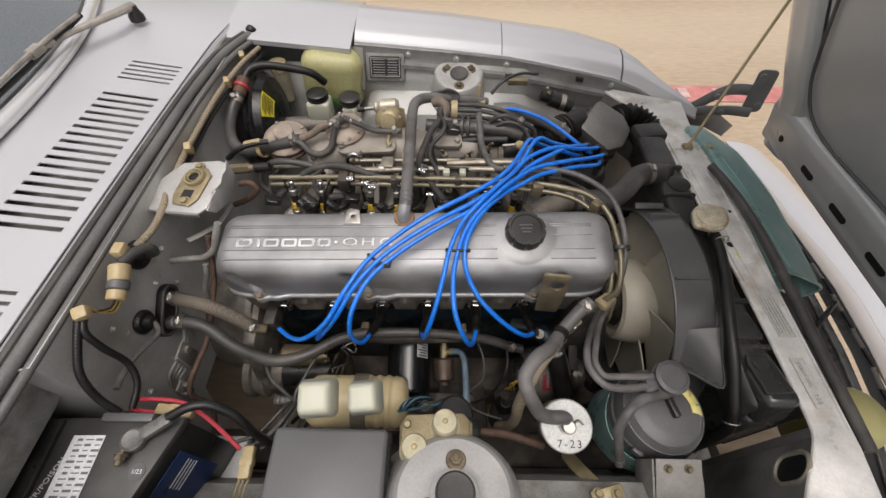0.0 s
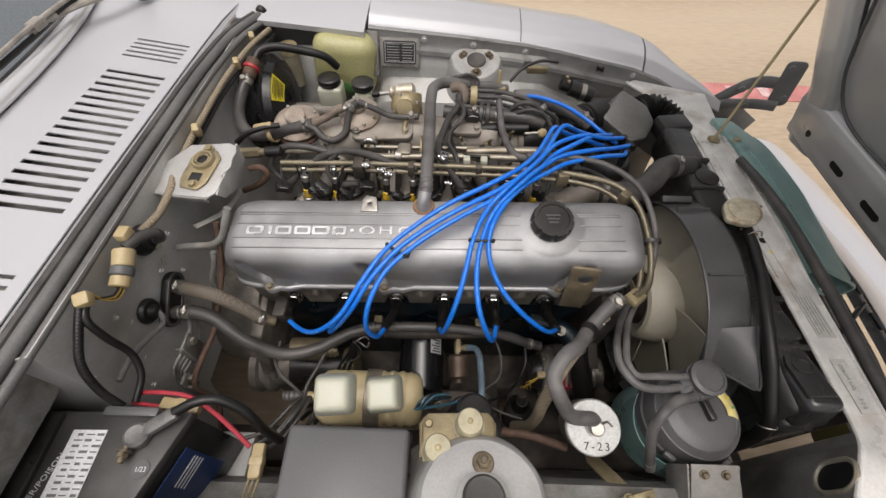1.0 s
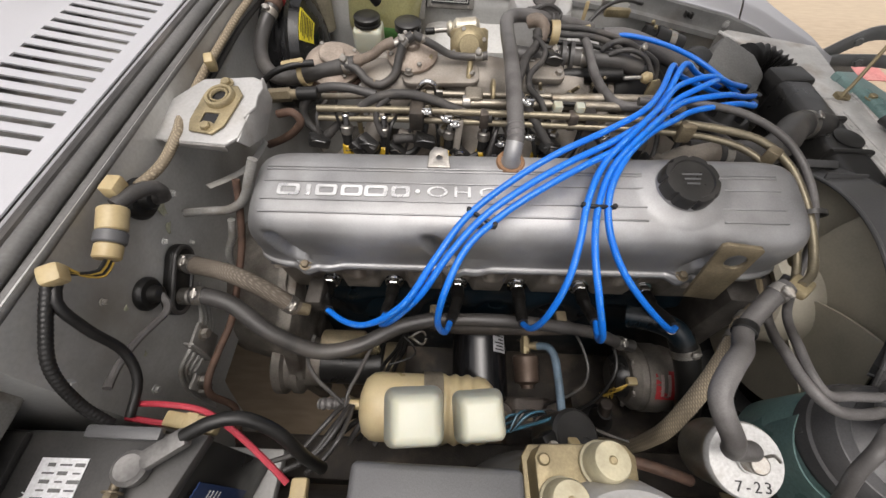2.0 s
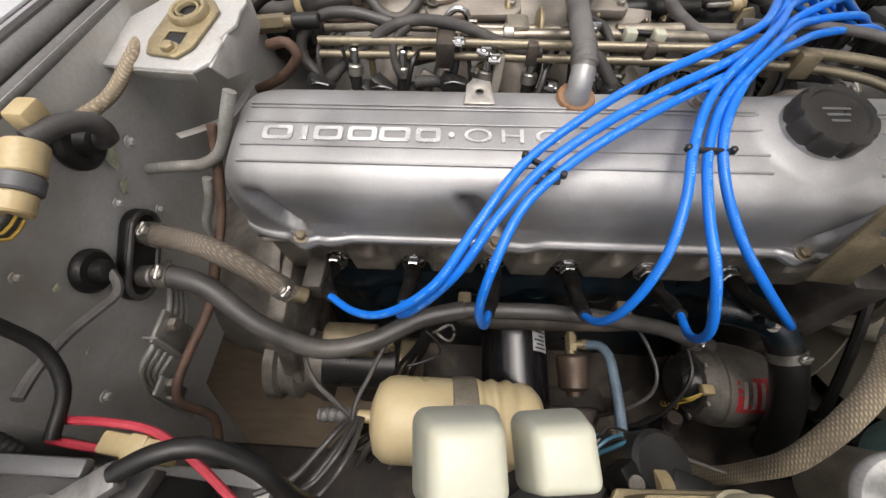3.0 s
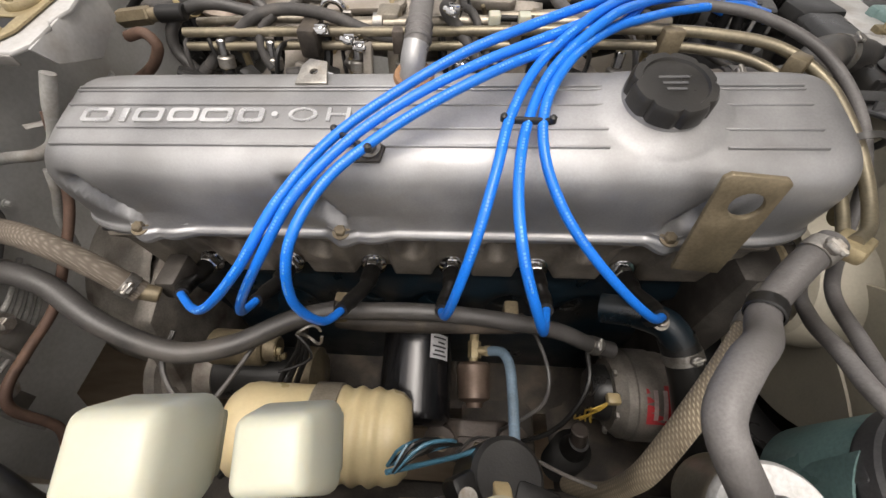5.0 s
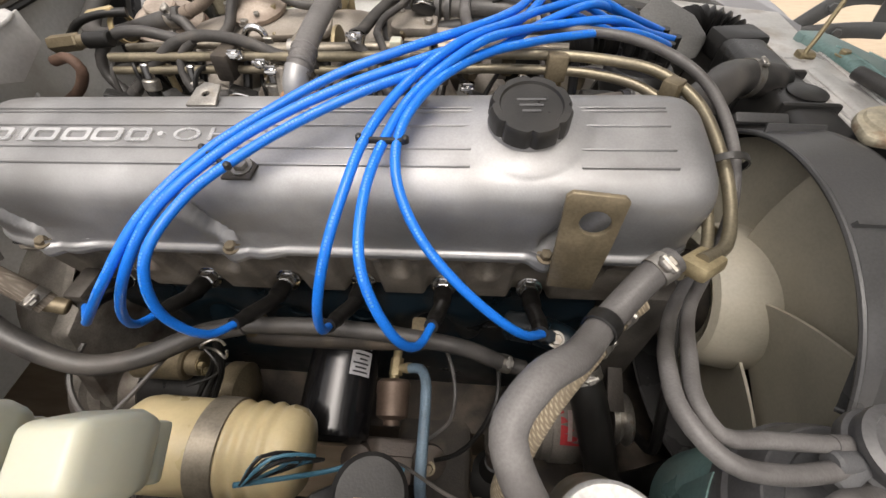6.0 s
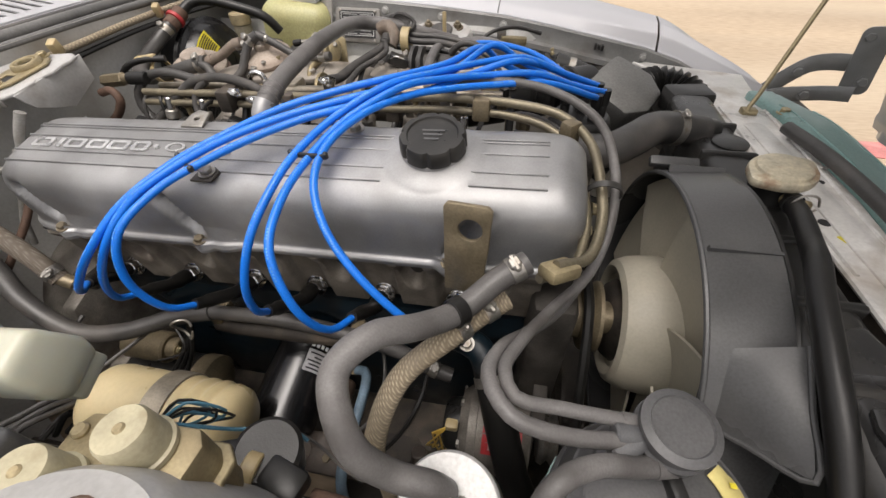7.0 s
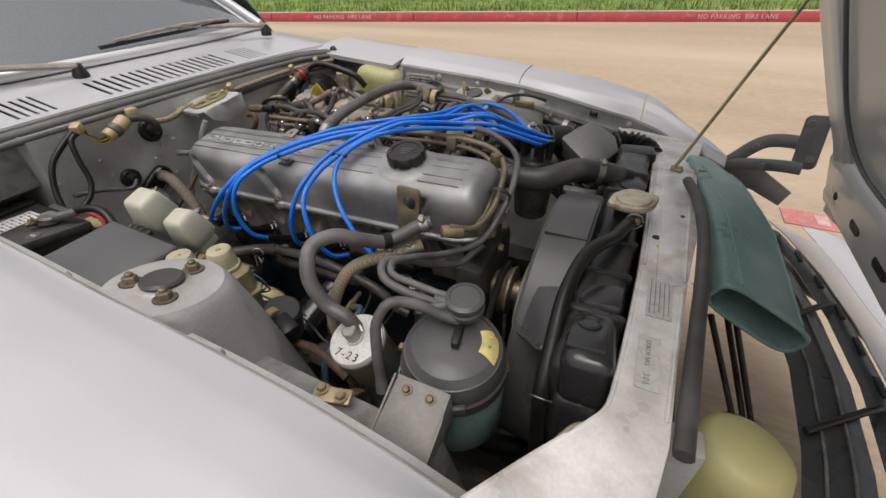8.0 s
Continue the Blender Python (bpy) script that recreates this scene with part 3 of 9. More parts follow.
part("roof", sheet(lambda u, v: (-1.30 - 0.62 * u, CENTRE + 0.50 * (2 * v - 1), 1.215 + 0.025 * math.sin(math.pi * u) - 0.06 * abs(2 * v - 1) ** 3), 12, 16, 0.02), PAINT, body, "", 60)
part("dashboard", box((-1.15, CENTRE, 0.80), (0.45, 1.1, 0.10), 0.03), BLACKPL, body)

# left rear panel is coloured dark for the shadow behind the brake booster
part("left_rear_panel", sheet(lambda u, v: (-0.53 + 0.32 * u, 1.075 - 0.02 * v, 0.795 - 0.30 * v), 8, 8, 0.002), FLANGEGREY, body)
# right rear panel takes a darker grey than the bay paint
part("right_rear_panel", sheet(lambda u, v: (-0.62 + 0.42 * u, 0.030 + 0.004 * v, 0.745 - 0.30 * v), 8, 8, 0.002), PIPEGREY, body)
# firewall, inner aprons, towers
def firewall_at(u, v):
    """The firewall: stepped back beside the battery, cut away over the gearbox tunnel."""
    y = -0.02 + 1.10 * u
    back = float(np.interp(y, (0.196, 0.212), (0.10, 0.0)))
    deep = float(np.interp(y, (0.255, 0.30, 0.66, 0.72), (0.55, 0.355, 0.355, 0.55)))
    return (-0.497 - back + 0.010 * v * v - 0.004 * math.sin(7 * u) * math.sin(5 * v), y, 0.812 - deep * v)


part("firewall", sheet(firewall_at, 140, 24, 0.002), BAY, body, "grey painted firewall with scuffs")
APRON = ((0.040, 0.735), (0.056, 0.705), (0.060, 0.672), (0.10, 0.656), (0.125, 0.645), (0.138, 0.60), (0.15, 0.49), (0.17, 0.38), (0.20, 0.27))


def apron(left):
    def at(u, v):
        x = -0.50 + 1.06 * u
        k = v * (len(APRON) - 1)
        i = min(int(k), len(APRON) - 2)
        f = k - i
        y = APRON[i][0] * (1 - f) + APRON[i + 1][0] * f
        z = APRON[i][1] * (1 - f) + APRON[i + 1][1] * f
        z -= 0.03 * max(0.0, min(1.0, (x - 0.1) / 0.4)) * (1 - v)
        if x < -0.2:
            z -= 0.0 if v < 0.15 else 0.10 * min(1.0, (-0.2 - x) / 0.05)
        if not left and x > 0.355 and v > 0.1:
            z -= 0.26 * min(1.0, (x - 0.355) / 0.03) * (1 - v) ** 0.5
        if left and x > 0.20:
            f = min(1.0, (x - 0.20) / 0.08)
            y, z = y - 0.045 * f * min(1.0, v * 4), z - 0.05 * f
        return (x, 2 * CENTRE - y if left else y, z)

    return sheet(at, 50, 32, 0.002)


# right apron is a darker grey than the left one
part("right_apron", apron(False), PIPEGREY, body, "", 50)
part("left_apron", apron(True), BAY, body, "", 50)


TOWER_TILT = {1: 0.17, -1: 0.22}


def tower_z(sign):
    return 0.757 if sign > 0 else 0.735


def tower(cx, cy, sign):
    """A strut tower: a flat rounded cap that runs down in a smooth skirt. sign: towards the engine."""
    def at(u, v):
        a = 2 * math.pi * u
        square = 1.0 if sign > 0 else 1.0 + 0.06 * math.cos(2 * a) ** 2
        rings = ((0.0, 0.0), (0.025, 0.0), (0.028, -0.002), (0.050, -0.002), (0.060, -0.004), (0.066, -0.013), (0.082, -0.07), (0.104, -0.17), (0.135, -0.33)) if sign > 0 else ((0.0, 0.0), (0.025, 0.0), (0.028, -0.002), (0.044, -0.002), (0.049, -0.004), (0.053, -0.012), (0.060, -0.07), (0.072, -0.17), (0.09, -0.33))
        k = v * (len(rings) - 1)
        i = min(int(k), len(rings) - 2)
        f = k - i
        r = rings[i][0] * (1 - f) + rings[i + 1][0] * f
        z = rings[i][1] * (1 - f) + rings[i + 1][1] * f
        c, s = math.cos(a), math.sin(a)
        flare = 1.0 if sign > 0 else 1.0 + 0.40 * max(0.0, s)
        return (cx + r * c * square * flare * (1.05 if c > 0 else 1.1), cy + r * s * square, tower_z(sign) + z - sign * TOWER_TILT[sign] * r * s)
    bm = sheet(at, 64, 28)
    bmesh.ops.remove_doubles(bm, verts=bm.verts, dist=1e-5)
    return bm


for name, cy, sign, mat in (("right_strut_tower", 0.098, 1, BAYLIGHT), ("left_strut_tower", 0.997, -1, BAYLIGHT)):
    cx, tilt, tz = 0.012 if sign > 0 else 0.028, TOWER_TILT[sign], tower_z(sign)
    tw = part(name, tower(cx, cy, sign), mat, body, "worn silver strut tower with three studs")
    part("mount_cap", lathe([(0.022, 0.0), (0.023, 0.004), (0.020, 0.007), (0.015, 0.006), (0.0, 0.0075)], (cx, cy, tz), (0, tilt * sign, 1)), RUBBER, tw, "grey dust cap")
    for a in (88, 208, 330) if sign > 0 else (32, 150, 270):
        p = (cx + 0.035 * math.cos(radians(a)), cy + 0.035 * math.sin(radians(a)), tz - 0.002 - tilt * sign * 0.035 * math.sin(radians(a)))
        part("stud_washer", lathe([(0.006, 0), (0.0125, 0), (0.0125, 0.0012), (0.006, 0.0014)], p, (0, tilt * sign, 1), 20), RUST, tw, "rusty washer")
        part("tower_stud", hexbolt(p, (0, tilt * sign, 1), 0.0078, 0.008, True, 0.006), STUD, tw, "rusty plated nut and stud")

SHEAR = Matrix(((1, 0, 0, 0), (0, 1, 0, 0), (0, -0.043, 1, 0.85 * 0.043), (0, 0, 0, 1)))


def rail_part(name, bm, *rest):
    """A part of the front rail, which rises a little towards the near side."""
    return part(name, moved(bm, SHEAR), *rest)


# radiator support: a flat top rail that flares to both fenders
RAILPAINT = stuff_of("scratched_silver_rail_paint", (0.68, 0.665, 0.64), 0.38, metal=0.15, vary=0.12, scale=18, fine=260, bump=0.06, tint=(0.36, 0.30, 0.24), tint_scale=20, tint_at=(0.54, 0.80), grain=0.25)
FADEDPRINT = stuff_of("faded_grey_print", (0.27, 0.265, 0.26), 0.6, bump=0)
sup = rail_part("radiator_support", prism([(0.495, 0.190), (0.499, 0.295), (0.504, 0.40), (0.504, 0.855), (0.470, 0.925), (0.415, 1.015), (0.44, 1.03), (0.60, 0.975), (0.583, 0.85), (0.577, 0.55), (0.560, 0.40), (0.549, 0.25), (0.544, 0.16), (0.528, 0.07), (0.512, 0.02), (0.43, 0.01), (0.405, 0.045), (0.446, 0.107), (0.487, 0.163), (0.493, 0.176)], 0.006, Matrix.Translation((0, 0, 0.684)), 0.002), RAILPAINT, body, "scratched silver radiator support rail with faded stickers")
rail_part("rail_lip", tube([(0.505, 0.81, 0.687), (0.505, 0.40, 0.687), (0.497, 0.21, 0.687), (0.494, 0.180, 0.687), (0.488, 0.165, 0.687), (0.447, 0.108, 0.687), (0.406, 0.048, 0.687)], 0.0035, 8, 0.02), RAILPAINT, sup)
rail_part("rail_corner_edge", tube([(0.506, 0.86, 0.690), (0.470, 0.925, 0.690), (0.415, 1.015, 0.690)], 0.004, 8, 0.02), RAILPAINT, sup)
# inner face is coloured dark for the shaded cavity under the flare
rail_part("rail_inner_face", sheet(lambda u, v: (0.504 - 0.089 * u, 0.855 + 0.16 * u, 0.686 - 0.12 * v), 8, 4, 0.002), BAYDARK, sup)
for k in range(3):
    part("edge_clip", box((0.338 + 0.007 * k, 1.037, 0.706 - 0.0012 * k), (0.005, 0.012, 0.012 - 0.003 * (k % 2)), 0.002), BLACKPL, body)
rail_part("rail_front_face", sheet(lambda u, v: (float(np.interp(0.17 + 0.68 * u, (0.16, 0.25, 0.40, 0.55, 0.85), (0.544, 0.549, 0.560, 0.577, 0.583))) - 0.002 - 0.004 * v, 0.17 + 0.68 * u, 0.685 - 0.05 * v), 12, 3, 0.002), RAILPAINT, sup)
# back faces take dark colours for the shade behind the rail
rail_part("rail_back_face", sheet(lambda u, v: (0.500 + 0.008 * min(1.0, 3 * u) - 0.002 * v, 0.20 + 0.65 * u, 0.686 - 0.20 * v), 12, 4, 0.002), DIRTYDARK, sup)
rail_part("corner_back_face", sheet(lambda u, v: (0.493 - 0.085 * u, 0.172 - 0.124 * u, 0.686 - 0.30 * v), 8, 6, 0.002), BAYDARK, sup)
H_M = axes((0.470, 0.137, 0.655), (0.527, 0.850, 0), (0, 0, 1))
rail_part("corner_hole", prism(ring_outline(0.040, 0.062, 0.019), 0.001, H_M @ Matrix.Translation((0, 0, -0.004)), 0), BLACKINK, sup, "dark oval opening")
rail_part("hole_rim", tube([H_M @ Vector((a, b, -0.004)) for a, b in ring_outline(0.042, 0.064, 0.020) + ring_outline(0.042, 0.064, 0.020)[:1]], 0.0035, 8, 0.006), SILVERCREAM, sup, "pale edging round the opening")
rail_part("rail_bead", prism(ring_outline(0.028, 0.36, 0.012), 0.003, Matrix.Translation((0.538, 0.565, 0.689)), 0.001), RAILPAINT, sup)
for y in (0.18, 0.89):
    rail_part("support_post", box((0.55, y, 0.47), (0.05, 0.03, 0.42), 0.006), BAY, body)
rail_part("lower_rail", box((0.56, CENTRE, 0.27), (0.06, 0.80, 0.05), 0.008), BAY, body)
rail_part("front_seal", tube([(0.560, 0.705, 0.704), (0.574, 0.63, 0.703), (0.579, 0.53, 0.701), (0.574, 0.41, 0.697), (0.565, 0.29, 0.692), (0.554, 0.155, 0.688)], 0.0085, 10, 0.02), RUBBER, body, "black rubber seal")
for p, w, h in (((0.522, 0.245, 0.6912), 0.021, 0.074), ((0.529, 0.355, 0.6912), 0.027, 0.078)):
    rail_part("sticker", box(p, (w, h, 0.0006), 0), stuff_of("worn_sticker", (0.50, 0.49, 0.46), 0.55, vary=0.06, scale=60, tint=(0.5, 0.5, 0.48), tint_scale=90), sup, "worn grey sticker")
# the paint-code sticker
M_ST = lambda p, s: axes(p, (0, -1, 0), (1, 0, 0))
rail_part("sticker_word", lettering("COLOR NO.", 0.0068, 0.0002, M_ST((0.521, 0.2565, 0.6918), 1), 1.0), FADEDPRINT, sup)
rail_part("sticker_word", lettering("306", 0.009, 0.0002, M_ST((0.521, 0.221, 0.6918), 1), 1.2), FADEDPRINT, sup)
for k in range(5):
    rail_part("print_bar", box((0.519 + 0.005 * k, 0.355, 0.6917), (0.0012, 0.070 - 0.006 * (k % 3), 0.0004), 0), FADEDPRINT, sup)
for p, r in (((0.520, 0.50, 0.690), 0.006), ((0.53, 0.66, 0.690), 0.005), ((0.555, 0.585, 0.690), 0.004)):
    rail_part("rail_hole", lathe([(0, 0), (r, 0), (r, 0.0006), (0, 0.0006)], p, (0, 0, 1), 16), BLACKINK, sup)
rail_part("chip", prism([(0, 0), (0.018, 0.002), (0.022, 0.012), (0.008, 0.015), (-0.004, 0.009)], 0.0006, Matrix.Translation((0.524, 0.468, 0.690)), 0), YELLOW, sup, "flake of yellow paint")

# added pan that keeps light from below out of the front bay
part("splash_pan", sheet(lambda u, v: (0.13 + 0.50 * u, 0.16 + 0.76 * v, 0.262 + 0.012 * math.sin(9 * u) * math.sin(7 * v) + 0.04 * abs(2 * v - 1) ** 3), 20, 24, 0.003), DIRTYDARK, body, "added dark pan closing the bay below the radiator")
for x0, y0, x1, y1 in ((0.5085, 0.42, 0.5095, 0.80), (0.5560, 0.40, 0.5745, 0.80), (0.5405, 0.18, 0.5540, 0.385)):
    rail_part("rail_fold", tube([(x0, y0, 0.6905), ((x0 + x1) / 2, (y0 + y1) / 2, 0.6907), (x1, y1, 0.6905)], 0.0022, 6, 0.03), RAILPAINT, sup)
for y in (0.40, 0.62, 0.70):
    rail_part("edge_tab", box((0.572, y, 0.6915), (0.016, 0.005, 0.0015), 0.0005), RAILPAINT, sup)
# nose: bumper bar, grille bars and the ground seen between them
def grille_x(y):
    """The grille frame's front edge."""
    return float(np.interp(abs(y - CENTRE), (0, 0.157, 0.30, 0.436, 0.49), (0.902, 0.892, 0.868, 0.829, 0.805)))


def nose_x(y):
    """The nose panel's rear edge, ahead of the open hood."""
    return float(np.interp(abs(y - CENTRE), (0, 0.13, 0.26, 0.43, 0.58), (0.992, 0.980, 0.957, 0.933, 0.898)))


part("nose_panel", sheet(lambda u, v: (nose_x(-0.03 + 1.14 * u) + 0.15 * v, -0.03 + 1.14 * u, 0.458 - 0.045 * v * v), 40, 8, 0.002), PAINT, body, "silver nose panel")
part("nose_flange", sheet(lambda u, v: (grille_x(0.05 + 0.98 * u) * (1 - v) + (nose_x(0.05 + 0.98 * u) - 0.003) * v, 0.05 + 0.98 * u, 0.497 - 0.037 * v), 40, 4, 0.002), PAINT, body)
for back, width, z in ((0.130, 0.078, 0.494), (0.040, 0.036, 0.494)):
    part("grille_bar", sheet(lambda u, v: (grille_x(0.10 + 0.88 * u) - back + width * v, 0.10 + 0.88 * u, z + 0.008 * math.sin(math.pi * v)), 40, 8, 0.004), SHROUD, body, "dark grey plastic grille bar", 60)
for back in (0.108, 0.078):
    part("grille_rib", tube([(grille_x(0.12 + 0.84 * k / 20) - back, 0.12 + 0.84 * k / 20, 0.5035) for k in range(21)], 0.0022, 6, 0.02), PIPEGREY, body)
for k in range(9):
    y = 0.20 + 0.085 * k
    part("grille_slot", box((grille_x(y) - 0.020, y, 0.5045), (0.009, 0.040, 0.003), 0.001), BLACKINK, body)
part("bumper", tube([(0.80, 1.18, 0.33), (0.98, 1.08, 0.33), (1.10, 0.88, 0.33), (1.14, 0.54, 0.33), (1.10, 0.20, 0.33), (0.98, 0.0, 0.33), (0.80, -0.10, 0.33)], 0.045, 14, 0.03, flat=1.1), GREYPL, body, "dark grey bumper")
for y in (0.18, 0.41, 0.64, 0.86):
    part("grille_stay", rod((grille_x(y) - 0.128, y, 0.505), (grille_x(y + 0.085) - 0.030, y + 0.085, 0.509), 0.0055, seg=10), BLACKPL, body)
for a, b in (((0.620, 0.476, 0.610), (0.701, 0.431, 0.45)), ((0.641, 0.497, 0.610), (0.715, 0.438, 0.45)), ((0.652, 0.480, 0.610), (0.726, 0.432, 0.45))):
    part("front_strut", rod(a, b, 0.0045, seg=10), BLACKPL, body)
part("strut_foot", rod((0.690, 0.432, 0.452), (0.735, 0.434, 0.452), 0.010), PIPEGREY, body)
for y in (0.30, 0.335, 0.365):
    part("front_strut", rod((0.60, y + 0.09, 0.50), (0.64, y, 0.34), 0.006), BLACKPL, body)
bulge = lathe([(0, 0), (0.034, 0), (0.043, 0.01), (0.046, 0.04), (0.045, 0.105), (0.039, 0.124), (0.030, 0.131), (0, 0.135)], (0.610, 0.208, 0.552), (0.06, 0.05, 1), 28)
part("reservoir_bottle", bulge, BOTTLE, body, "yellow-green translucent bottle", 60)
for side in (-1, 1):
    for x in (0.0, -2.3):
        y = CENTRE + side * 0.70
        tyre = part("tyre", lathe([(0.19, -0.09), (0.27, -0.09), (0.30, -0.075), (0.308, 0), (0.30, 0.075), (0.27, 0.09), (0.19, 0.09)], (x + 0.0, y, 0.308), (0, 1, 0), 40, cap=False), RUBBERNEW, body)
        part("wheel_rim", lathe([(0, 0.02), (0.06, 0.05), (0.15, 0.03), (0.19, 0.085), (0.195, -0.09), (0, -0.09)], (x, y, 0.308), (0, side, 0), 32), ALLOYDULL, body)
def shell_y(x, z):
    """Half width of the car's side at a height."""
    bulge = 1 - 0.10 * ((z - 0.50) / 0.32) ** 2 - 0.05 * max(0.0, (-2.6 - x) / 0.8) ** 2
    return 0.815 * bulge


def arch(x, z):
    """How far a side panel is cut back above a wheel."""
    d = math.hypot(x + 2.3, z - 0.31)
    return d < 0.36


for side, name in ((1, "left"), (-1, "right")):
    part(name + "_door", sheet(lambda u, v: (-0.66 - 1.02 * u, CENTRE + side * shell_y(-1.0, 0.26 + 0.53 * v), 0.26 + 0.53 * v), 16, 16, 0.02), PAINT, body, "silver door", 60)
    # side wall is a darker grey than the shelf
    part("door_handle", box((-1.50, CENTRE + side * 0.815, 0.68), (0.14, 0.03, 0.03), 0.008), CHROME, body)
    part(name + "_door_glass", sheet(lambda u, v: (-0.95 - 0.70 * u - 0.10 * v * (1 - u), CENTRE + side * (0.735 - 0.17 * v), 0.80 + 0.36 * v - 0.10 * v * abs(u - 0.35)), 10, 8, 0.004), GLASS_TINT, body)
    part(name + "_sill", box((-1.15, CENTRE + side * 0.74, 0.225), (1.15, 0.08, 0.08), 0.02), PAINT, body)
    bm = bmesh.new()
    nu, nv = 60, 24
    g = [[bm.verts.new((-1.69 - 1.50 * a / nu, CENTRE + side * shell_y(-1.69 - 1.50 * a / nu, 0.24 + (0.56 + 0.04 * math.sin(3.1 * a / nu)) * b / nv), 0.24 + (0.56 + 0.04 * math.sin(3.1 * a / nu)) * b / nv)) for b in range(nv + 1)] for a in range(nu + 1)]
    for a in range(nu):
        for b in range(nv):
            m = (g[a][b].co + g[a + 1][b + 1].co) / 2
            if not arch(m.x, m.z):
                bm.faces.new((g[a][b], g[a + 1][b], g[a + 1][b + 1], g[a][b + 1]))
    part(name + "_rear_quarter", bm, PAINT, body, "silver rear quarter panel", 60)
part("rear_hatch", sheet(lambda u, v: (-1.90 - 1.27 * u, CENTRE + (0.55 + 0.16 * u) * (2 * v - 1), 1.205 - 0.36 * u**1.4 - 0.05 * abs(2 * v - 1) ** 3), 20, 16, 0.006), PAINT, body, "silver fastback tail", 60)
part("hatch_glass", sheet(lambda u, v: (-1.98 - 0.72 * u, CENTRE + 0.47 * (2 * v - 1), 1.208 - 0.36 * (0.063 + 0.567 * u) ** 1.4 - 0.04 * abs(2 * v - 1) ** 3), 12, 12, 0.004), GLASS_TINT, body)
for side in (1, -1):
    part("shoulder", sheet(lambda u, v: (-1.64 - 1.54 * u, CENTRE + side * (0.52 + 0.17 * u + (0.24 - 0.10 * u) * v), 1.155 - 0.34 * u**1.4 - (0.36 - 0.26 * u) * v), 16, 8, 0.004), PAINT, body, "", 60)
part("tail_panel", sheet(lambda u, v: (-3.17 - 0.05 * math.sin(math.pi * v), CENTRE + 0.74 * (2 * u - 1), 0.30 + 0.53 * v), 16, 10, 0.006), PAINT, body, "", 60)
part("rear_bumper", tube([(-2.95, CENTRE + 0.83, 0.42), (-3.20, CENTRE + 0.72, 0.42), (-3.27, CENTRE, 0.42), (-3.20, CENTRE - 0.72, 0.42), (-2.95, CENTRE - 0.83, 0.42)], 0.05, 12, 0.04), GREYPL, body)
for side in (1, -1):
    part("tail_lamp", box((-3.215, CENTRE + side * 0.48, 0.64), (0.03, 0.36, 0.11), 0.01), REDLABEL, body, "red tail lamp")
part("floor_pan", box((-1.8, CENTRE, 0.24), (2.1, 1.4, 0.03), 0.01), BLACKPL, body)

# ---- hood, tipped forward on its front hinges ----
hood = thing("car_hood", (0.85, CENTRE, 0.60), "grey underside of the hood standing open", "car hood")


def hood_pt(y, z, off=0.0):
    """A place on the hood's inner face; off: towards the engine."""
    return (float(np.interp(z, (0.56, 0.64, 0.72, 0.80, 0.96, 2.0), (0.856, 0.852, 0.822, 0.778, 0.703, 0.26))) - off, y, z)


def hood_half(z):
    return float(np.interp(z, (0.58, 0.66, 0.75, 1.0, 1.5, 2.0), (0.40, 0.425, 0.415, 0.46, 0.55, 0.60)))


part("inner_panel", sheet(lambda u, v: hood_pt(CENTRE + (hood_half(0.60 + 1.3 * v) - 0.10) * (2 * u - 1), 0.735 + 1.17 * v, -0.012), 20, 30, 0.003), HOODDARK, hood, "dark grey satin inner panel")
part("skin", sheet(lambda u, v: hood_pt(CENTRE + hood_half(0.60 + 1.35 * v) * (2 * u - 1), 0.60 + 1.35 * v, -0.05 - 0.05 * math.sin(math.pi * u)), 30, 30, 0.002), PAINT, hood, "silver outer skin")
for s in (-1, 1):
    rows = ((0.0, -0.045), (0.004, -0.02), (0.012, 0.004), (0.03, 0.010), (0.055, 0.006), (0.075, 0.004), (0.092, -0.002), (0.10, -0.014))

    def side_at(u, v, s=s):
        z = 0.60 + 1.35 * u
        k = v * (len(rows) - 1)
        i = min(int(k), len(rows) - 2)
        f = k - i
        d = rows[i][0] * (1 - f) + rows[i + 1][0] * f
        o = rows[i][1] * (1 - f) + rows[i + 1][1] * f
        return hood_pt(CENTRE + s * (hood_half(z) - d), z, o)

    part("side_rail", sheet(side_at, 40, 28, 0.002), HOODMID, hood, "", 60)
rows2 = ((0.0, -0.04), (0.004, -0.02), (0.012, 0.006), (0.03, 0.012), (0.07, 0.010), (0.10, 0.008), (0.118, 0.0), (0.128, -0.014))


def bottom_at(u, v):
    k = v * (len(rows2) - 1)
    i = min(int(k), len(rows2) - 2)
    f = k - i
    d = rows2[i][0] * (1 - f) + rows2[i + 1][0] * f
    o = rows2[i][1] * (1 - f) + rows2[i + 1][1] * f
    z = 0.60 + d
    return hood_pt(CENTRE + (hood_half(0.62) - 0.002) * (2 * u - 1), z, o)


part("front_rail", sheet(bottom_at, 60, 28, 0.002), HOODMID, hood, "", 60)
for y, w in ((0.877, 0.016), (0.754, 0.045), (0.63, 0.055), (0.50, 0.055), (0.37, 0.055), (0.24, 0.045)):
    p = Vector(hood_pt(y, 0.652, 0.0125))
    part("rail_slot", prism(ring_outline(w, 0.017, 0.0085), 0.002, axes(p, (0, -1, 0.0), (-0.12, 0, 1)), 0), BLACKINK, hood, "dark oval hole")
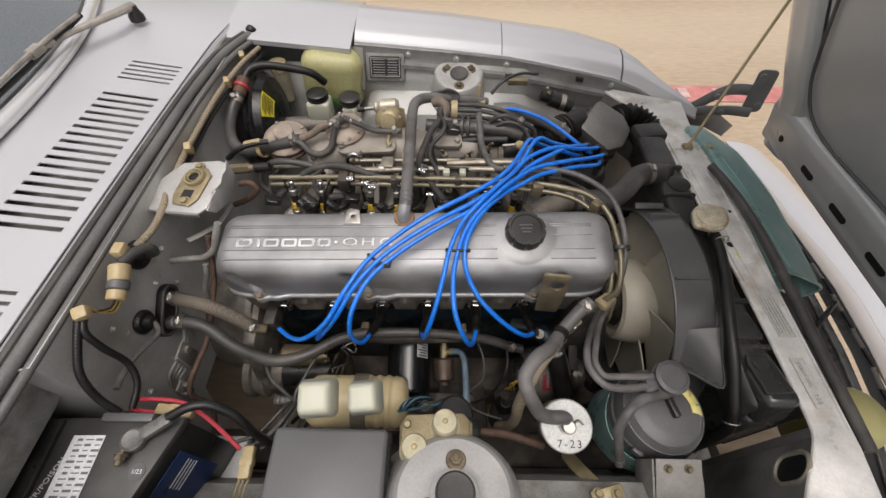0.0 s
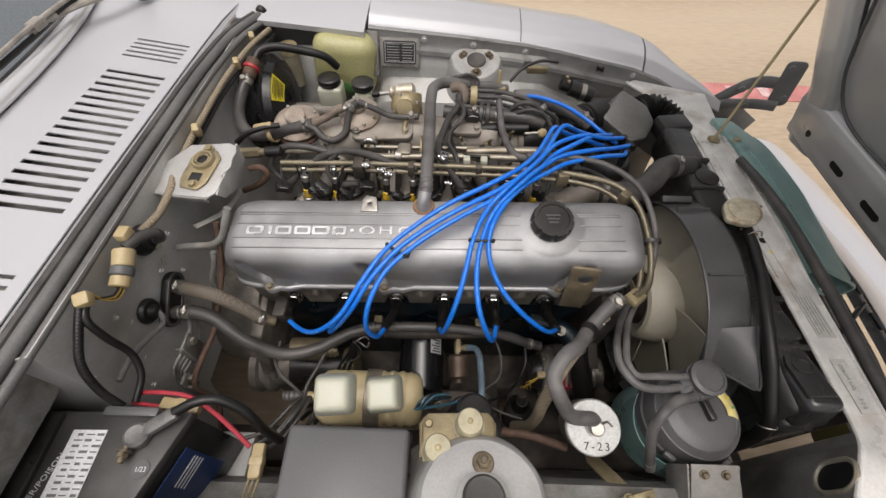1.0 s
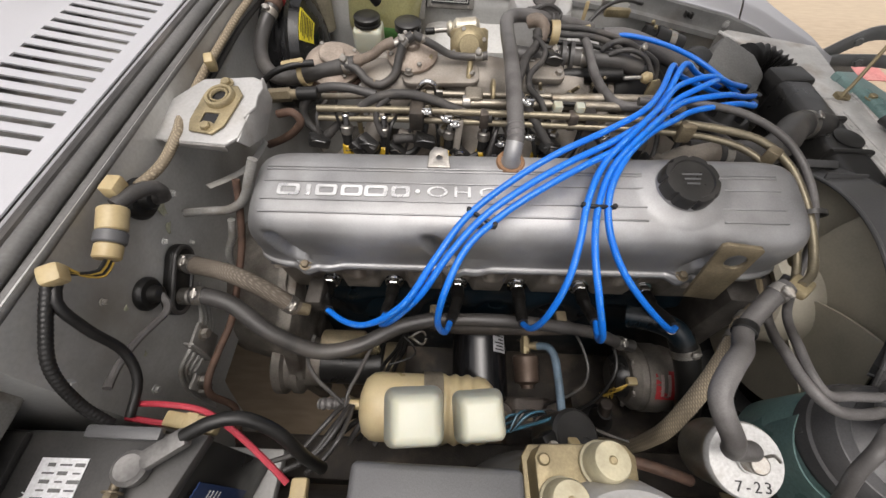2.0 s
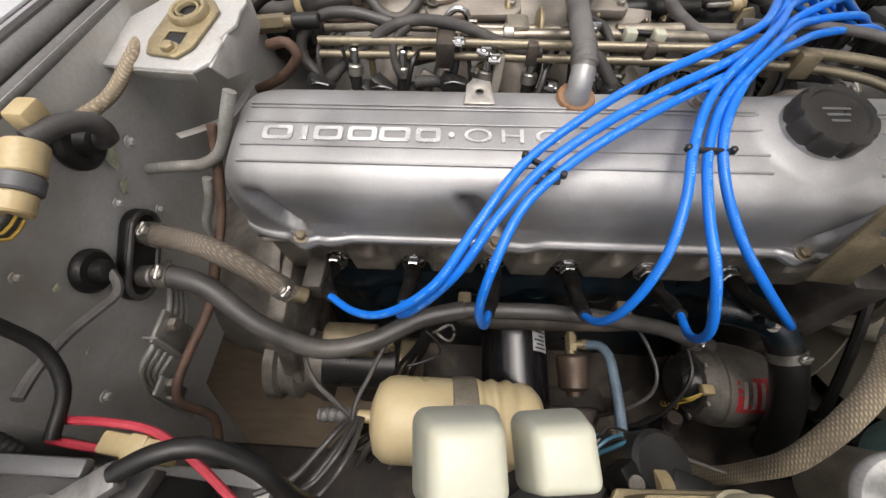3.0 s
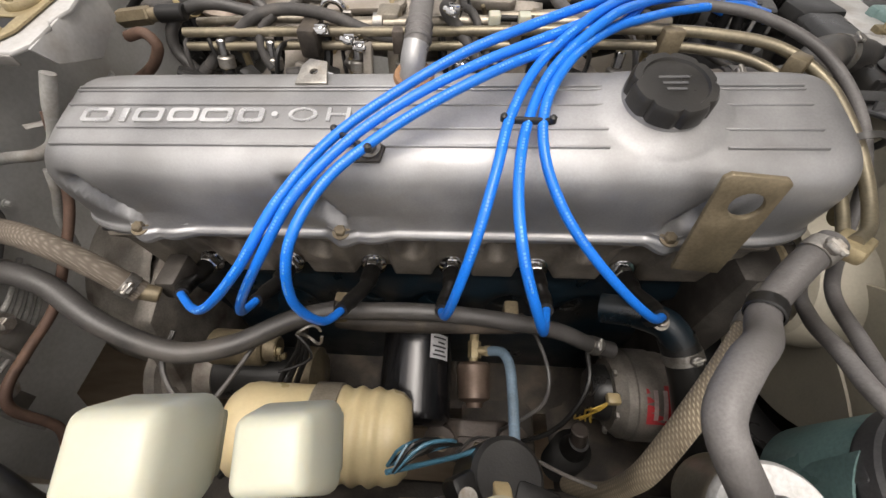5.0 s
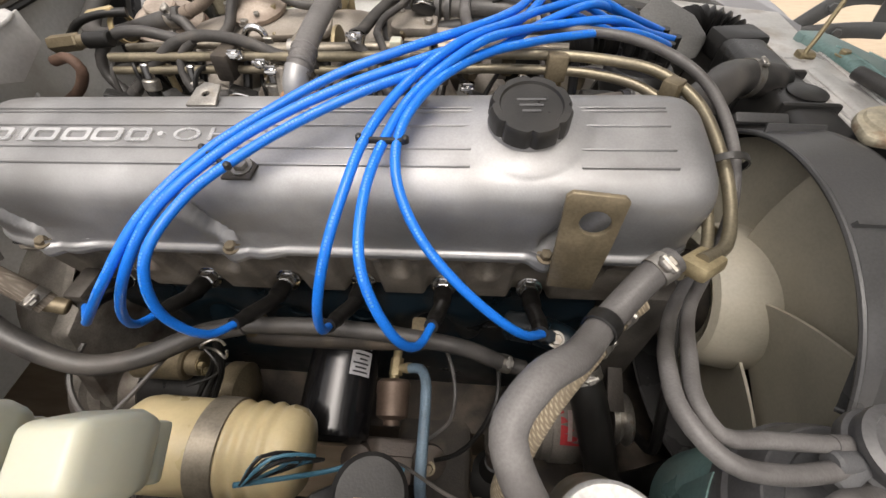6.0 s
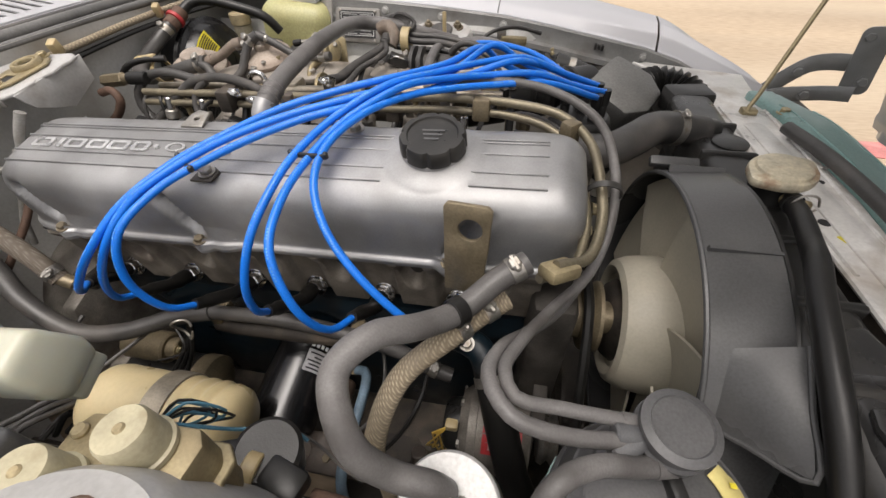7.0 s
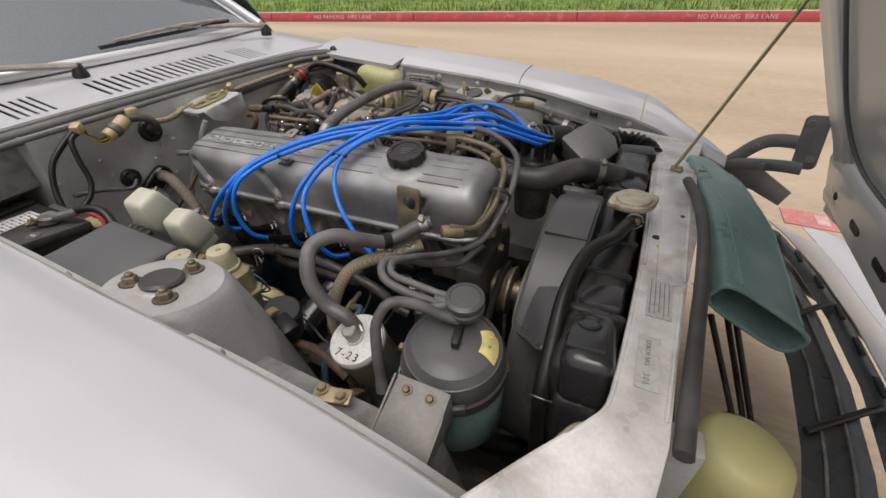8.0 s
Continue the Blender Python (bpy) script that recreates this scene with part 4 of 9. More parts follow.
part("panel_bead", tube([hood_pt(CENTRE + 0.31, 1.9, 0.0), hood_pt(CENTRE + 0.31, 1.0, -0.002), hood_pt(CENTRE + 0.31, 0.80, -0.002), hood_pt(CENTRE + 0.27, 0.742, -0.002), hood_pt(CENTRE, 0.738, -0.002), hood_pt(CENTRE - 0.27, 0.742, -0.002), hood_pt(CENTRE - 0.31, 0.80, -0.002), hood_pt(CENTRE - 0.31, 1.9, 0.0)], 0.0035, 8, 0.02), GREYPL, hood)

# hood hinge arms on both sides, and the prop rod
for s in (1, -1):
    hy = lambda y: y if s > 0 else 2 * CENTRE - y
    hinge = part("hinge", prism(ring_outline(0.042, 0.112, 0.012), 0.005, axes((0.790, hy(0.987), 0.712), (0.85, -0.32 * s, 0.12), (-0.27, 0.12 * s, 1)), 0.001), HINGEGREY, hood, "dark grey steel hinge with looped arms")
    part("upper_arm", tube([(0.655, hy(1.030), 0.612), (0.682, hy(1.022), 0.650), (0.702, hy(1.013), 0.680), (0.722, hy(1.010), 0.697), (0.750, hy(1.008), 0.703), (0.785, hy(1.002), 0.704)], 0.005, 10, 0.01, flat=3.0), HINGEGREY, hinge)
    part("lower_arm", tube([(0.655, hy(1.020), 0.618), (0.690, hy(1.008), 0.638), (0.728, hy(0.996), 0.648), (0.760, hy(0.985), 0.655), (0.792, hy(0.970), 0.660)], 0.005, 10, 0.01, flat=2.8), HINGEGREY, hinge)
    part("stay_plate", prism([(0.650, 0.632), (0.700, 0.640), (0.745, 0.625), (0.814, 0.582), (0.801, 0.545), (0.735, 0.575), (0.66, 0.585)], 0.004, axes((0, hy(1.024), 0), (1, 0, 0), (0, 0, 1)), 0.001), HINGEGREY, hinge)
    for p in ((0.776, hy(0.990), 0.750), (0.800, hy(0.978), 0.680), (0.706, hy(1.006), 0.684), (0.664, hy(1.022), 0.624), (0.728, hy(0.990), 0.648)):
        part("hinge_bolt", hexbolt(p, (-0.3, -s, 0.1), 0.0075, 0.005), HINGEGREY, hinge)
prop = thing("prop_rod", (0.543, 0.779, 0.69), "thin tan steel rod propping the hood open", "rod")
part("rod", tube([(0.553, 0.776, 0.697), (0.540, 0.779, 0.698), (0.547, 0.786, 0.715), (0.662, 0.915, 0.965), (0.80, 1.06, 1.25)], 0.0032, 8, 0.012), ZINC, prop)
part("rod_socket", box((0.545, 0.785, 0.695), (0.022, 0.016, 0.012), 0.003), ZINC, prop)

# ---- the engine ----
engine = thing("engine", (-0.05, 0.45, 0.25), "straight-six engine with a cast aluminium valve cover", "engine")
# the engine leans over and sits nose-up: x along it, v across, w up from the cover's near rim
ROLL, RISE = radians(12), 0.041
V_DIR, W_DIR = Vector((0, math.cos(ROLL), math.sin(ROLL))), Vector((0, -math.sin(ROLL), math.cos(ROLL)))


def eng(x, v, w):
    """A place on the engine."""
    return Vector((x, 0.388, 0.6815 + RISE * x)) + V_DIR * v + W_DIR * w


X0, X1 = -0.388, 0.276
SECTION = ((0.0085, -0.0165), (0.0085, -0.0115), (0.0110, -0.0090), (0.0150, -0.0065), (0.0165, 0.007), (0.0180, 0.024), (0.0205, 0.041), (0.0255, 0.0540), (0.0340, 0.0625), (0.045, 0.0673), (0.060, 0.0695),
           (0.080, 0.0700), (0.100, 0.0695), (0.118, 0.0685), (0.130, 0.064), (0.139, 0.055), (0.145, 0.040), (0.149, 0.014), (0.152, -0.006), (0.156, -0.008), (0.156, -0.0165))
BOLT_X = (-0.323, -0.133, 0.151)


def bumpy(x, c, w):
    d = abs(x - c) / w
    return 0.0 if d >= 1 else (1 - d * d) ** 2


def cover_at(x, k):
    """The cover's outside at a place along it; k runs along the section."""
    i = min(int(k), len(SECTION) - 2)
    f = k - i
    p = [SECTION[min(max(i + d, 0), len(SECTION) - 1)] for d in (-1, 0, 1, 2)]
    return tuple(0.5 * (2 * b + (c - a) * f + (2 * a - 5 * b + 4 * c - d) * f * f + (3 * b - a - 3 * c + d) * f**3) for a, b, c, d in zip(*p))


def cover():
    nx, nk = 190, 150
    bm = bmesh.new()
    rows = []
    for a in range(nx + 1):
        s = a / nx
        t = s
        x = X0 + (X1 - X0) * t
        end = min(x - X0, X1 - x)
        col = []
        for b in range(nk + 1):
            k = b / nk * (len(SECTION) - 1)
            v, w = cover_at(x, k)
            # round the ends in plan and in height
            R = 0.055
            if end < R:
                q = 1 - end / R
                pull = 1 - math.sqrt(max(0.0, 1 - q * q))
                c = 0.078
                v = v + (c - v) * 0.32 * pull
            if end < 0.03 and w > -0.004:
                q = 1 - end / 0.03
                w = -0.004 + (w + 0.004) * (0.60 + 0.40 * math.sqrt(max(0.0, 1 - q * q)))
            # slanting hollows in the near wall above the screws
            if -0.004 < w < 0.064 and v < 0.05:
                for bx in BOLT_X:
                    lean = bx - 0.55 * (w + 0.004) * (1 if bx < 0 else -1)
                    v += 0.016 * min(1.0, 1.7 * bumpy(x, lean, 0.015)) * min(1.0, 1.5 * bumpy(w, 0.026, 0.034))
            # screw bosses on the rim
            if w < 0.012 and v < 0.022:
                for bx in BOLT_X:
                    d = x - bx
                    g = bumpy(d, 0.0, 0.017) + 0.55 * bumpy(d, 0.026, 0.026)
                    low = min(1.0, max(0.0, (0.012 - w) / 0.017))
                    v -= 0.009 * min(1.0, g) * low
                    w += 0.007 * min(1.0, g) if -0.010 < w < -0.004 else 0.0
            # swelling round the filler
            d = math.hypot(x - 0.126, v - 0.0905)
            if d < 0.052 and w > 0.05:
                w += 0.006 * (1 - d / 0.052) ** 0.6
            col.append(bm.verts.new(eng(x, v, w)))
        rows.append(col)
    for a in range(nx):
        for b in range(nk):
            bm.faces.new((rows[a][b], rows[a + 1][b], rows[a + 1][b + 1], rows[a][b + 1]))
    bm.faces.new(rows[0])
    bm.faces.new(rows[-1])
    return bm


vc = part("valve_cover", cover(), ALLOY, engine, "cast aluminium valve cover with raised lettering", 50)
part("cover_gasket", box(eng(-0.056, 0.083, -0.0185), (0.640, 0.138, 0.004), 0, m=pose(0, 0, 0, 12, -math.degrees(RISE), 0)), BLACKPL, vc)
for bx in BOLT_X:
    part("cover_screw", hexbolt(eng(bx, 0.0085, -0.0030), W_DIR, 0.0054, 0.005), STUD, vc)


def top_height(v):
    """Height of the cover's top at a place across it."""
    ks = [2 + 0.01 * k for k in range(int((len(SECTION) - 3) * 100))]
    return max(w for p, w in (cover_at(0, k) for k in ks) if abs(p - v) < 0.002)


# fine cast ribs along the top, broken by the filler
for rv in (0.0478, 0.0640, 0.0885, 0.1050, 0.1090):
    for xa, xb in ((-0.366, 0.082), (0.166, 0.236)):
        part("cast_rib", box((0, 0, 0), (xb - xa, 0.0020, 0.0030), 0.0005, m=axes(eng((xa + xb) / 2, rv, top_height(rv) + 0.0002), Vector((1, 0, RISE)), V_DIR)), ALLOY, vc)
M_TOP = lambda x, v, w: axes(eng(x, v, w), Vector((1, 0, RISE)), V_DIR)
# maker's name as plain raised frames, then the words
xs_name = ((-0.3338, 0.0265), (-0.3103, 0.0060), (-0.2887, 0.0255), (-0.2586, 0.0255), (-0.2300, 0.0270), (-0.2010, 0.0215))
for cx, w in xs_name:
    if w < 0.012:
        bm = prism(ring_outline(w, 0.0145, 0.0008), 0.0020, M_TOP(cx, 0.0763, 0.0700), 0.0005)
    else:
        bm = prism(ring_outline(w, 0.0145, 0.003, 3), 0.0020, M_TOP(cx, 0.0763, 0.0700), 0, hole=ring_outline(w - 0.0085, 0.0080, 0.002, 3))
    part("raised_mark", bm, POLISHED, vc)
part("raised_dot", lathe([(0, 0), (0.003, 0), (0.0026, 0.003), (0, 0.003)], eng(-0.1810, 0.0763, 0.0698), W_DIR, 12), POLISHED, vc)
for k, letter in enumerate("OHC"):
    part("raised_letter", lettering(letter, 0.0200, 0.0010, M_TOP(-0.158 + 0.0294 * k, 0.0763, 0.0708) @ Matrix.Diagonal((1.65, 1, 1, 1))), POLISHED, vc)
# filler cap
cap_c = eng(0.126, 0.0905, 0.0680)
part("filler_neck", lathe([(0.036, -0.006), (0.033, 0.002), (0.031, 0.008), (0.0, 0.008)], cap_c, W_DIR, 32), ALLOY, vc)
cap_bm = bmesh.new()
ring = []
for z, rr in ((0.006, 0.0305), (0.008, 0.0325), (0.020, 0.0320), (0.0235, 0.0300), (0.0235, 0.0245), (0.0215, 0.0235)):
    row = []
    for k in range(96):
        a = 2 * math.pi * k / 96
        lob = 1.0 - (0.085 * max(0.0, math.cos(8 * a)) ** 6 if rr > 0.029 else 0.0)
        row.append(cap_bm.verts.new((rr * lob * math.cos(a), rr * lob * math.sin(a), z)))
    ring.append(row)
for a, b in zip(ring, ring[1:]):
    for k in range(96):
        n = (k + 1) % 96
        cap_bm.faces.new((a[k], a[n], b[n], b[k]))
cap_bm.faces.new(ring[-1])
cap_bm.faces.new(ring[0])
oil_cap = part("oil_cap", moved(cap_bm, aim(cap_c, W_DIR)), BLACKPL, vc, "black plastic oil filler cap", 30)
for k in range(3):
    part("cap_print", box((0, 0, 0), (0.022 - 0.004 * k, 0.0022, 0.0005), 0, m=M_TOP(0, 0, 0).to_3x3().to_4x4()), GREYPL, vc).location += eng(0.126, 0.0965 - 0.006 * k, 0.0680 + 0.0218) - Vector(engine.location) + Vector(engine.location)
# breather elbow on the cover's far edge, lifting tab, wire clip
eb = eng(-0.072, 0.122, 0.066)
part("breather_seal", lathe([(0.016, 0), (0.0175, 0.003), (0.016, 0.006), (0.011, 0.006)], eb, W_DIR, 24), stuff_of("orange_seal", (0.24, 0.13, 0.065), 0.6), vc, "orange-brown seal ring")
part("breather_elbow", tube([eb + W_DIR * 0.001, eb + W_DIR * 0.009, eb + W_DIR * 0.016 + Vector((0.0, 0.003, 0.0)), eb + W_DIR * 0.022 + Vector((0.002, 0.014, 0.004))], lambda s, T: 0.0105 if s > 0.006 else 0.0125, 16, 0.004), ALLOY, vc, "cast elbow")
part("outlet_bolt", hexbolt((0.170, 0.560, 0.714), (0, -0.2, 1), 0.006, 0.006), STEEL, engine)
part("cover_tab", prism([(-0.014, -0.012), (0.014, -0.012), (0.010, 0.014), (-0.006, 0.018), (-0.012, 0.010)], 0.003, M_TOP(-0.158, 0.122, 0.070), 0.001, hole=circle(0.0035, 12, 0, 0.002)), STEEL, vc)
part("far_screw", hexbolt(eng(0.035, 0.120, 0.068), W_DIR, 0.0065, 0.006), STEEL, vc)
part("wire_clip", prism([(-0.013, -0.009), (0.011, -0.009), (0.014, 0.006), (0.005, 0.012), (-0.010, 0.005)], 0.003, M_TOP(-0.101, 0.041, 0.0672), 0.001), DARKALLOY, vc, "dark wire clip with a screw")
part("clip_screw", hexbolt(eng(-0.099, 0.043, 0.0706), W_DIR, 0.006, 0.005), STEEL, vc)

# cylinder head below the rim, with plug pockets
HEADGREY = stuff_of("stained_head_casting", (0.27, 0.24, 0.205), 0.6, metal=0.35, vary=0.16, scale=28, fine=420, bump=0.3, tint=(0.13, 0.105, 0.085), tint_scale=26, tint_at=(0.5, 0.72), grain=0.35)
PLUG_X = (-0.317, -0.22, -0.123, -0.033, 0.06, 0.155)


def head_at(u, v):
    """The head's near face: plug pockets, and bosses between them with an arch under the rim."""
    x = -0.372 + 0.62 * u
    d = min(abs(x - px) for px in PLUG_X)
    e = min(abs(x - px - 0.047) for px in PLUG_X)
    out = float(np.interp(v, (0, 0.04, 0.10, 0.22, 0.55, 0.88, 0.93, 1.0), (0.016, 0.011, 0.013, 0.019, 0.018, 0.018, 0.026, 0.040)))
    pocket = min(1.0, max(0.0, (0.025 - d) / 0.008))
    out += 0.012 * pocket * pocket * (3 - 2 * pocket) * min(1.0, v / 0.2)
    arch = math.hypot(e / 0.016, (v - 0.20) / 0.33)
    if arch < 1:
        out += 0.020 * (1 - arch**4) * min(1.0, v / 0.15)
    return eng(x, out, -0.0185 - 0.1215 * v)


head = part("cylinder_head", sheet(head_at, 310, 44), HEADGREY, engine, "stained cast aluminium cylinder head", 50)
part("head_back", box(eng(-0.062, 0.092, -0.058), (0.62, 0.116, 0.105), 0.01, m=pose(0, 0, 0, 12, -math.degrees(RISE), 0)), DARKALLOY, engine)
plug_out = Vector((0, -0.93, 0.36)).normalized()
for px in PLUG_X:
    base = eng(px, 0.026, -0.112)
    part("spark_plug", joined(lathe([(0.0145, 0.0), (0.0145, 0.004), (0.012, 0.005), (0, 0.005)], base, plug_out, 20), lathe([(0.0105, 0.004), (0.0105, 0.014), (0.008, 0.016), (0, 0.016)], base, plug_out, 6)), CHROME, head, "plated spark plug hexagon")
# block and side of the engine below
part("engine_block", sheet(lambda u, v: (-0.37 + 0.62 * u, 0.447 + 0.010 * math.sin(40 * u) * bumpy(v, 0.3, 0.3) + np.interp(v, (0, 0.1, 0.25, 0.45, 1.0), (0.0, -0.012, 0.0, 0.008, 0.02)), 0.540 - 0.28 * v + 0.025 * (u - 0.5)), 90, 24), BLOCKBLUE, engine, "dark blue painted engine block", 60)
part("block_rear", box((-0.06, 0.52, 0.41), (0.60, 0.15, 0.30), 0.01), BLOCKBLUE, engine)
for k in range(5):
    x = -0.25 + 0.085 * k
    part("core_plug", lathe([(0.019, 0.0), (0.019, 0.003), (0.016, 0.003), (0.014, 0.001), (0, 0.001)], (x + 0.03, 0.446, 0.490), (0, -1, 0), 24), BLOCKBLUE, engine)
part("oil_pan", box((-0.06, 0.47, 0.20), (0.58, 0.22, 0.14), 0.02), DIRTYDARK, engine)
# coolant pipe along the block, starter, housings
part("coolant_pipe", tube([(-0.16, 0.382, 0.535), (-0.12, 0.378, 0.540), (0.00, 0.380, 0.545), (0.05, 0.385, 0.542)], 0.0115, 14, 0.01), DIRTYDARK, engine)
for x in (-0.155, 0.035):
    part("pipe_bracket", box((x, 0.388, 0.550), (0.016, 0.030, 0.024), 0.003), BRASSY, engine)

# lifting eye at the front corner
eye_m = axes((0.148, 0.379, 0.675), Vector((1, -0.12, 0.08)), Vector((0.16, 0.10, 1)))
part("lifting_eye", prism([(0.004, 0.0), (0.040, 0.0), (0.047, 0.05), (0.051, 0.090), (0.047, 0.094), (0.012, 0.096), (0.008, 0.092), (0.006, 0.045)], 0.005, eye_m, 0.0012, hole=circle(0.0110, 20, 0.031, 0.070)), BRASSY, engine, "plated steel lifting eye with a hole")

# front of the engine: timing cover, water pump, pulleys
part("front_cover", box((0.265, 0.47, 0.47), (0.05, 0.16, 0.34), 0.012), DARKALLOY, engine)
part("thermostat_housing", joined(rod((0.165, 0.562, 0.668), (0.172, 0.575, 0.712), 0.026), tube([(0.160, 0.568, 0.688), (0.190, 0.585, 0.704), (0.225, 0.592, 0.710), (0.255, 0.598, 0.711)], 0.0195, 18, 0.006)), HEADGREY, engine, "grimy cast thermostat housing")
part("pump_pulley", lathe([(0.0, 0.0), (0.030, 0.0), (0.030, 0.012), (0.042, 0.014), (0.044, 0.018), (0.038, 0.024), (0.044, 0.030), (0.044, 0.034), (0.02, 0.036), (0.02, 0.055), (0, 0.055)], (0.292, 0.455, 0.565), (1, 0, 0), 36), BRASSY, engine, "tan plated pulley")
part("crank_pulley", lathe([(0, 0), (0.06, 0), (0.062, 0.004), (0.054, 0.012), (0.062, 0.02), (0.062, 0.024), (0, 0.024)], (0.295, 0.46, 0.33), (1, 0, 0), 36), DIRTYDARK, engine)
part("fan_belt", tube([(0.308, 0.502, 0.565), (0.308, 0.485, 0.60), (0.308, 0.455, 0.609), (0.308, 0.425, 0.60), (0.308, 0.33, 0.49), (0.308, 0.31, 0.455), (0.308, 0.33, 0.425), (0.308, 0.40, 0.34), (0.308, 0.46, 0.268), (0.308, 0.52, 0.32), (0.308, 0.502, 0.565)], 0.006, 8, 0.01), RUBBERNEW, engine, "black rubber fan belt")
for p in ((0.291, 0.485, 0.705), (0.291, 0.485, 0.675), (0.291, 0.42, 0.70), (0.291, 0.47, 0.640)):
    part("front_bolt", hexbolt(p, (1, 0, 0), 0.006, 0.006), ZINC, engine)

# gearbox end: bell housing rim, starter
part("bell_housing", prism([(-0.09, -0.22), (0.10, -0.22), (0.13, -0.05), (0.10, 0.09), (0.02, 0.13), (-0.07, 0.10), (-0.11, -0.02)], 0.025, axes((-0.395, 0.43, 0.44), (0, 1, 0), (0, 0, 1)), 0.006), ALLOYDULL, engine, "grey cast bell housing flange")
part("gearbox_bell", lathe([(0.10, -0.13), (0.13, -0.10), (0.145, -0.04), (0.150, 0.0), (0.158, 0.002), (0.158, 0.014)], (-0.392, 0.50, 0.432), (1, 0, 0.04), 48, cap=False), ALLOYDULL, engine, "grimy cast gearbox bell")
starter = thing("starter_motor", (-0.25, 0.35, 0.39), "round starter motor with tan end caps", "starter motor")
part("field_case", rod((-0.352, 0.362, 0.392), (-0.240, 0.362, 0.395), 0.037, bev=0.003, seg=30), BLACKPL, starter)
part("end_cap", lathe([(0.037, 0.0), (0.0395, 0.002), (0.0395, 0.026), (0.033, 0.030), (0.028, 0.034), (0, 0.036)], (-0.240, 0.362, 0.395), (1, 0, 0), 30), BRASSY, starter, "tan plated end band")
part("drive_end", lathe([(0.050, -0.03), (0.058, -0.026), (0.058, -0.012), (0.050, -0.008), (0.050, 0.002), (0.056, 0.005), (0.056, 0.016), (0.044, 0.022), (0.040, 0.05), (0, 0.05)], (-0.398, 0.362, 0.391), (1, 0, 0), 30), ALLOYDULL, starter)
part("solenoid", joined(rod((-0.340, 0.372, 0.457), (-0.268, 0.372, 0.459), 0.023, bev=0.003), rod((-0.269, 0.372, 0.459), (-0.252, 0.372, 0.459), 0.016)), BRASSY, starter)
for dz in (-0.008, 0.008):
    part("terminal", hexbolt((-0.252, 0.366, 0.459 + dz), (1, 0, 0), 0.005, 0.006), ZINC, starter)

# oil filter
of = thing("oil_filter", (-0.06, 0.388, 0.36), "glossy black oil filter with a printed label", "oil filter")
of_axis = Vector((0.02, -0.975, -0.14)).normalized()
of_top = Vector((-0.076, 0.432, 0.434))
part("can", lathe([(0.032, 0.0), (0.046, 0.002), (0.0475, 0.006), (0.0475, 0.012), (0.0465, 0.014), (0.0465, 0.122), (0.044, 0.130), (0.036, 0.134), (0.012, 0.136), (0, 0.136)], of_top, of_axis, 40), stuff_of("gloss_black_enamel", (0.008, 0.008, 0.009), 0.16, vary=0.1, bump=0.03, rough_vary=0.05), of)


def on_can(a, h, r=0.0470):
    out = (Vector((0, 0, 1)) - of_axis * of_axis.z).normalized()
    side = of_axis.cross(out)
    return of_top + of_axis * h + r * (math.cos(a) * out + math.sin(a) * side)


def can_patch(a0, a1, h0, h1, r=0.0470):
    return sheet(lambda u, v: on_can(a0 + (a1 - a0) * u, h0 + (h1 - h0) * v, r), 8, 2, 0.0003)


part("label", can_patch(-1.05, -0.42, 0.026, 0.058), stuff_of("silver_print", (0.5, 0.5, 0.52), 0.4, bump=0), of, "silver printed label")
for h0, a0, a1 in ((0.030, -0.95, -0.50), (0.036, -0.9, -0.65), (0.0415, -0.95, -0.48), (0.047, -0.9, -0.55), (0.0525, -0.95, -0.5)):
    part("label_bar", can_patch(a0, a1, h0, h0 + 0.0022, 0.0475), BLACKINK, of)
for a0 in (-0.9, -0.75, -0.6, -0.45):
    part("letter_bar", can_patch(a0 - 0.1, a0, 0.016, 0.022, 0.0472), WHITEINK, of)

# oil pressure sender
snd = thing("oil_pressure_sender", (0.001, 0.41, 0.456), "brown metal oil pressure sender on a brass tee", "sensor")
part("sender_body", lathe([(0.009, 0.0), (0.018, 0.001), (0.0215, 0.005), (0.0215, 0.017), (0.0205, 0.019), (0.0200, 0.044), (0.016, 0.047), (0.011, 0.049), (0.010, 0.055), (0, 0.055)], (0.0, 0.372, 0.453), (0.05, -0.96, -0.28), 30), stuff_of("brown_plated", (0.12, 0.085, 0.065), 0.5, metal=0.5, vary=0.15), snd)
part("tee", joined(rod((0.001, 0.425, 0.462), (0.0, 0.371, 0.453), 0.006, seg=12), rod((0.0, 0.386, 0.456), (0.022, 0.384, 0.462), 0.006, seg=12), lathe([(0.0085, 0), (0.0085, 0.022), (0, 0.022)], (0.001, 0.398, 0.458), (0, -1, -0.2), 6), lathe([(0.0075, 0), (0.0075, 0.007), (0, 0.007)], (0.014, 0.385, 0.460), (1, 0, 0.2), 6)), ZINC, snd, "brass tee fitting")

# alternator
alt = thing("alternator", (0.19, 0.325, 0.38), "grey alternator with a red label", "alternator")
A_C, A_X = Vector((0.164, 0.355, 0.418)), Vector((1, 0, 0.02))
part("rear_case", lathe([(0.020, 0.008), (0.045, 0.010), (0.050, 0.016), (0.055, 0.022), (0.055, 0.032)], A_C, A_X, 36), ALLOYDULL, alt)
part("rear_cover", lathe([(0.0, -0.012), (0.028, -0.012), (0.034, -0.006), (0.036, 0.010)], A_C, A_X, 30), BLACKPL, alt, "black rear cover")
part("stator", lathe([(0.055, 0.032), (0.0575, 0.033), (0.0575, 0.062), (0.055, 0.063)], A_C, A_X, 36, cap=False), ALLOYDULL, alt)
part("front_case", lathe([(0.055, 0.063), (0.055, 0.088), (0.050, 0.100), (0.02, 0.105), (0, 0.105)], A_C, A_X, 36), ALLOYDULL, alt)
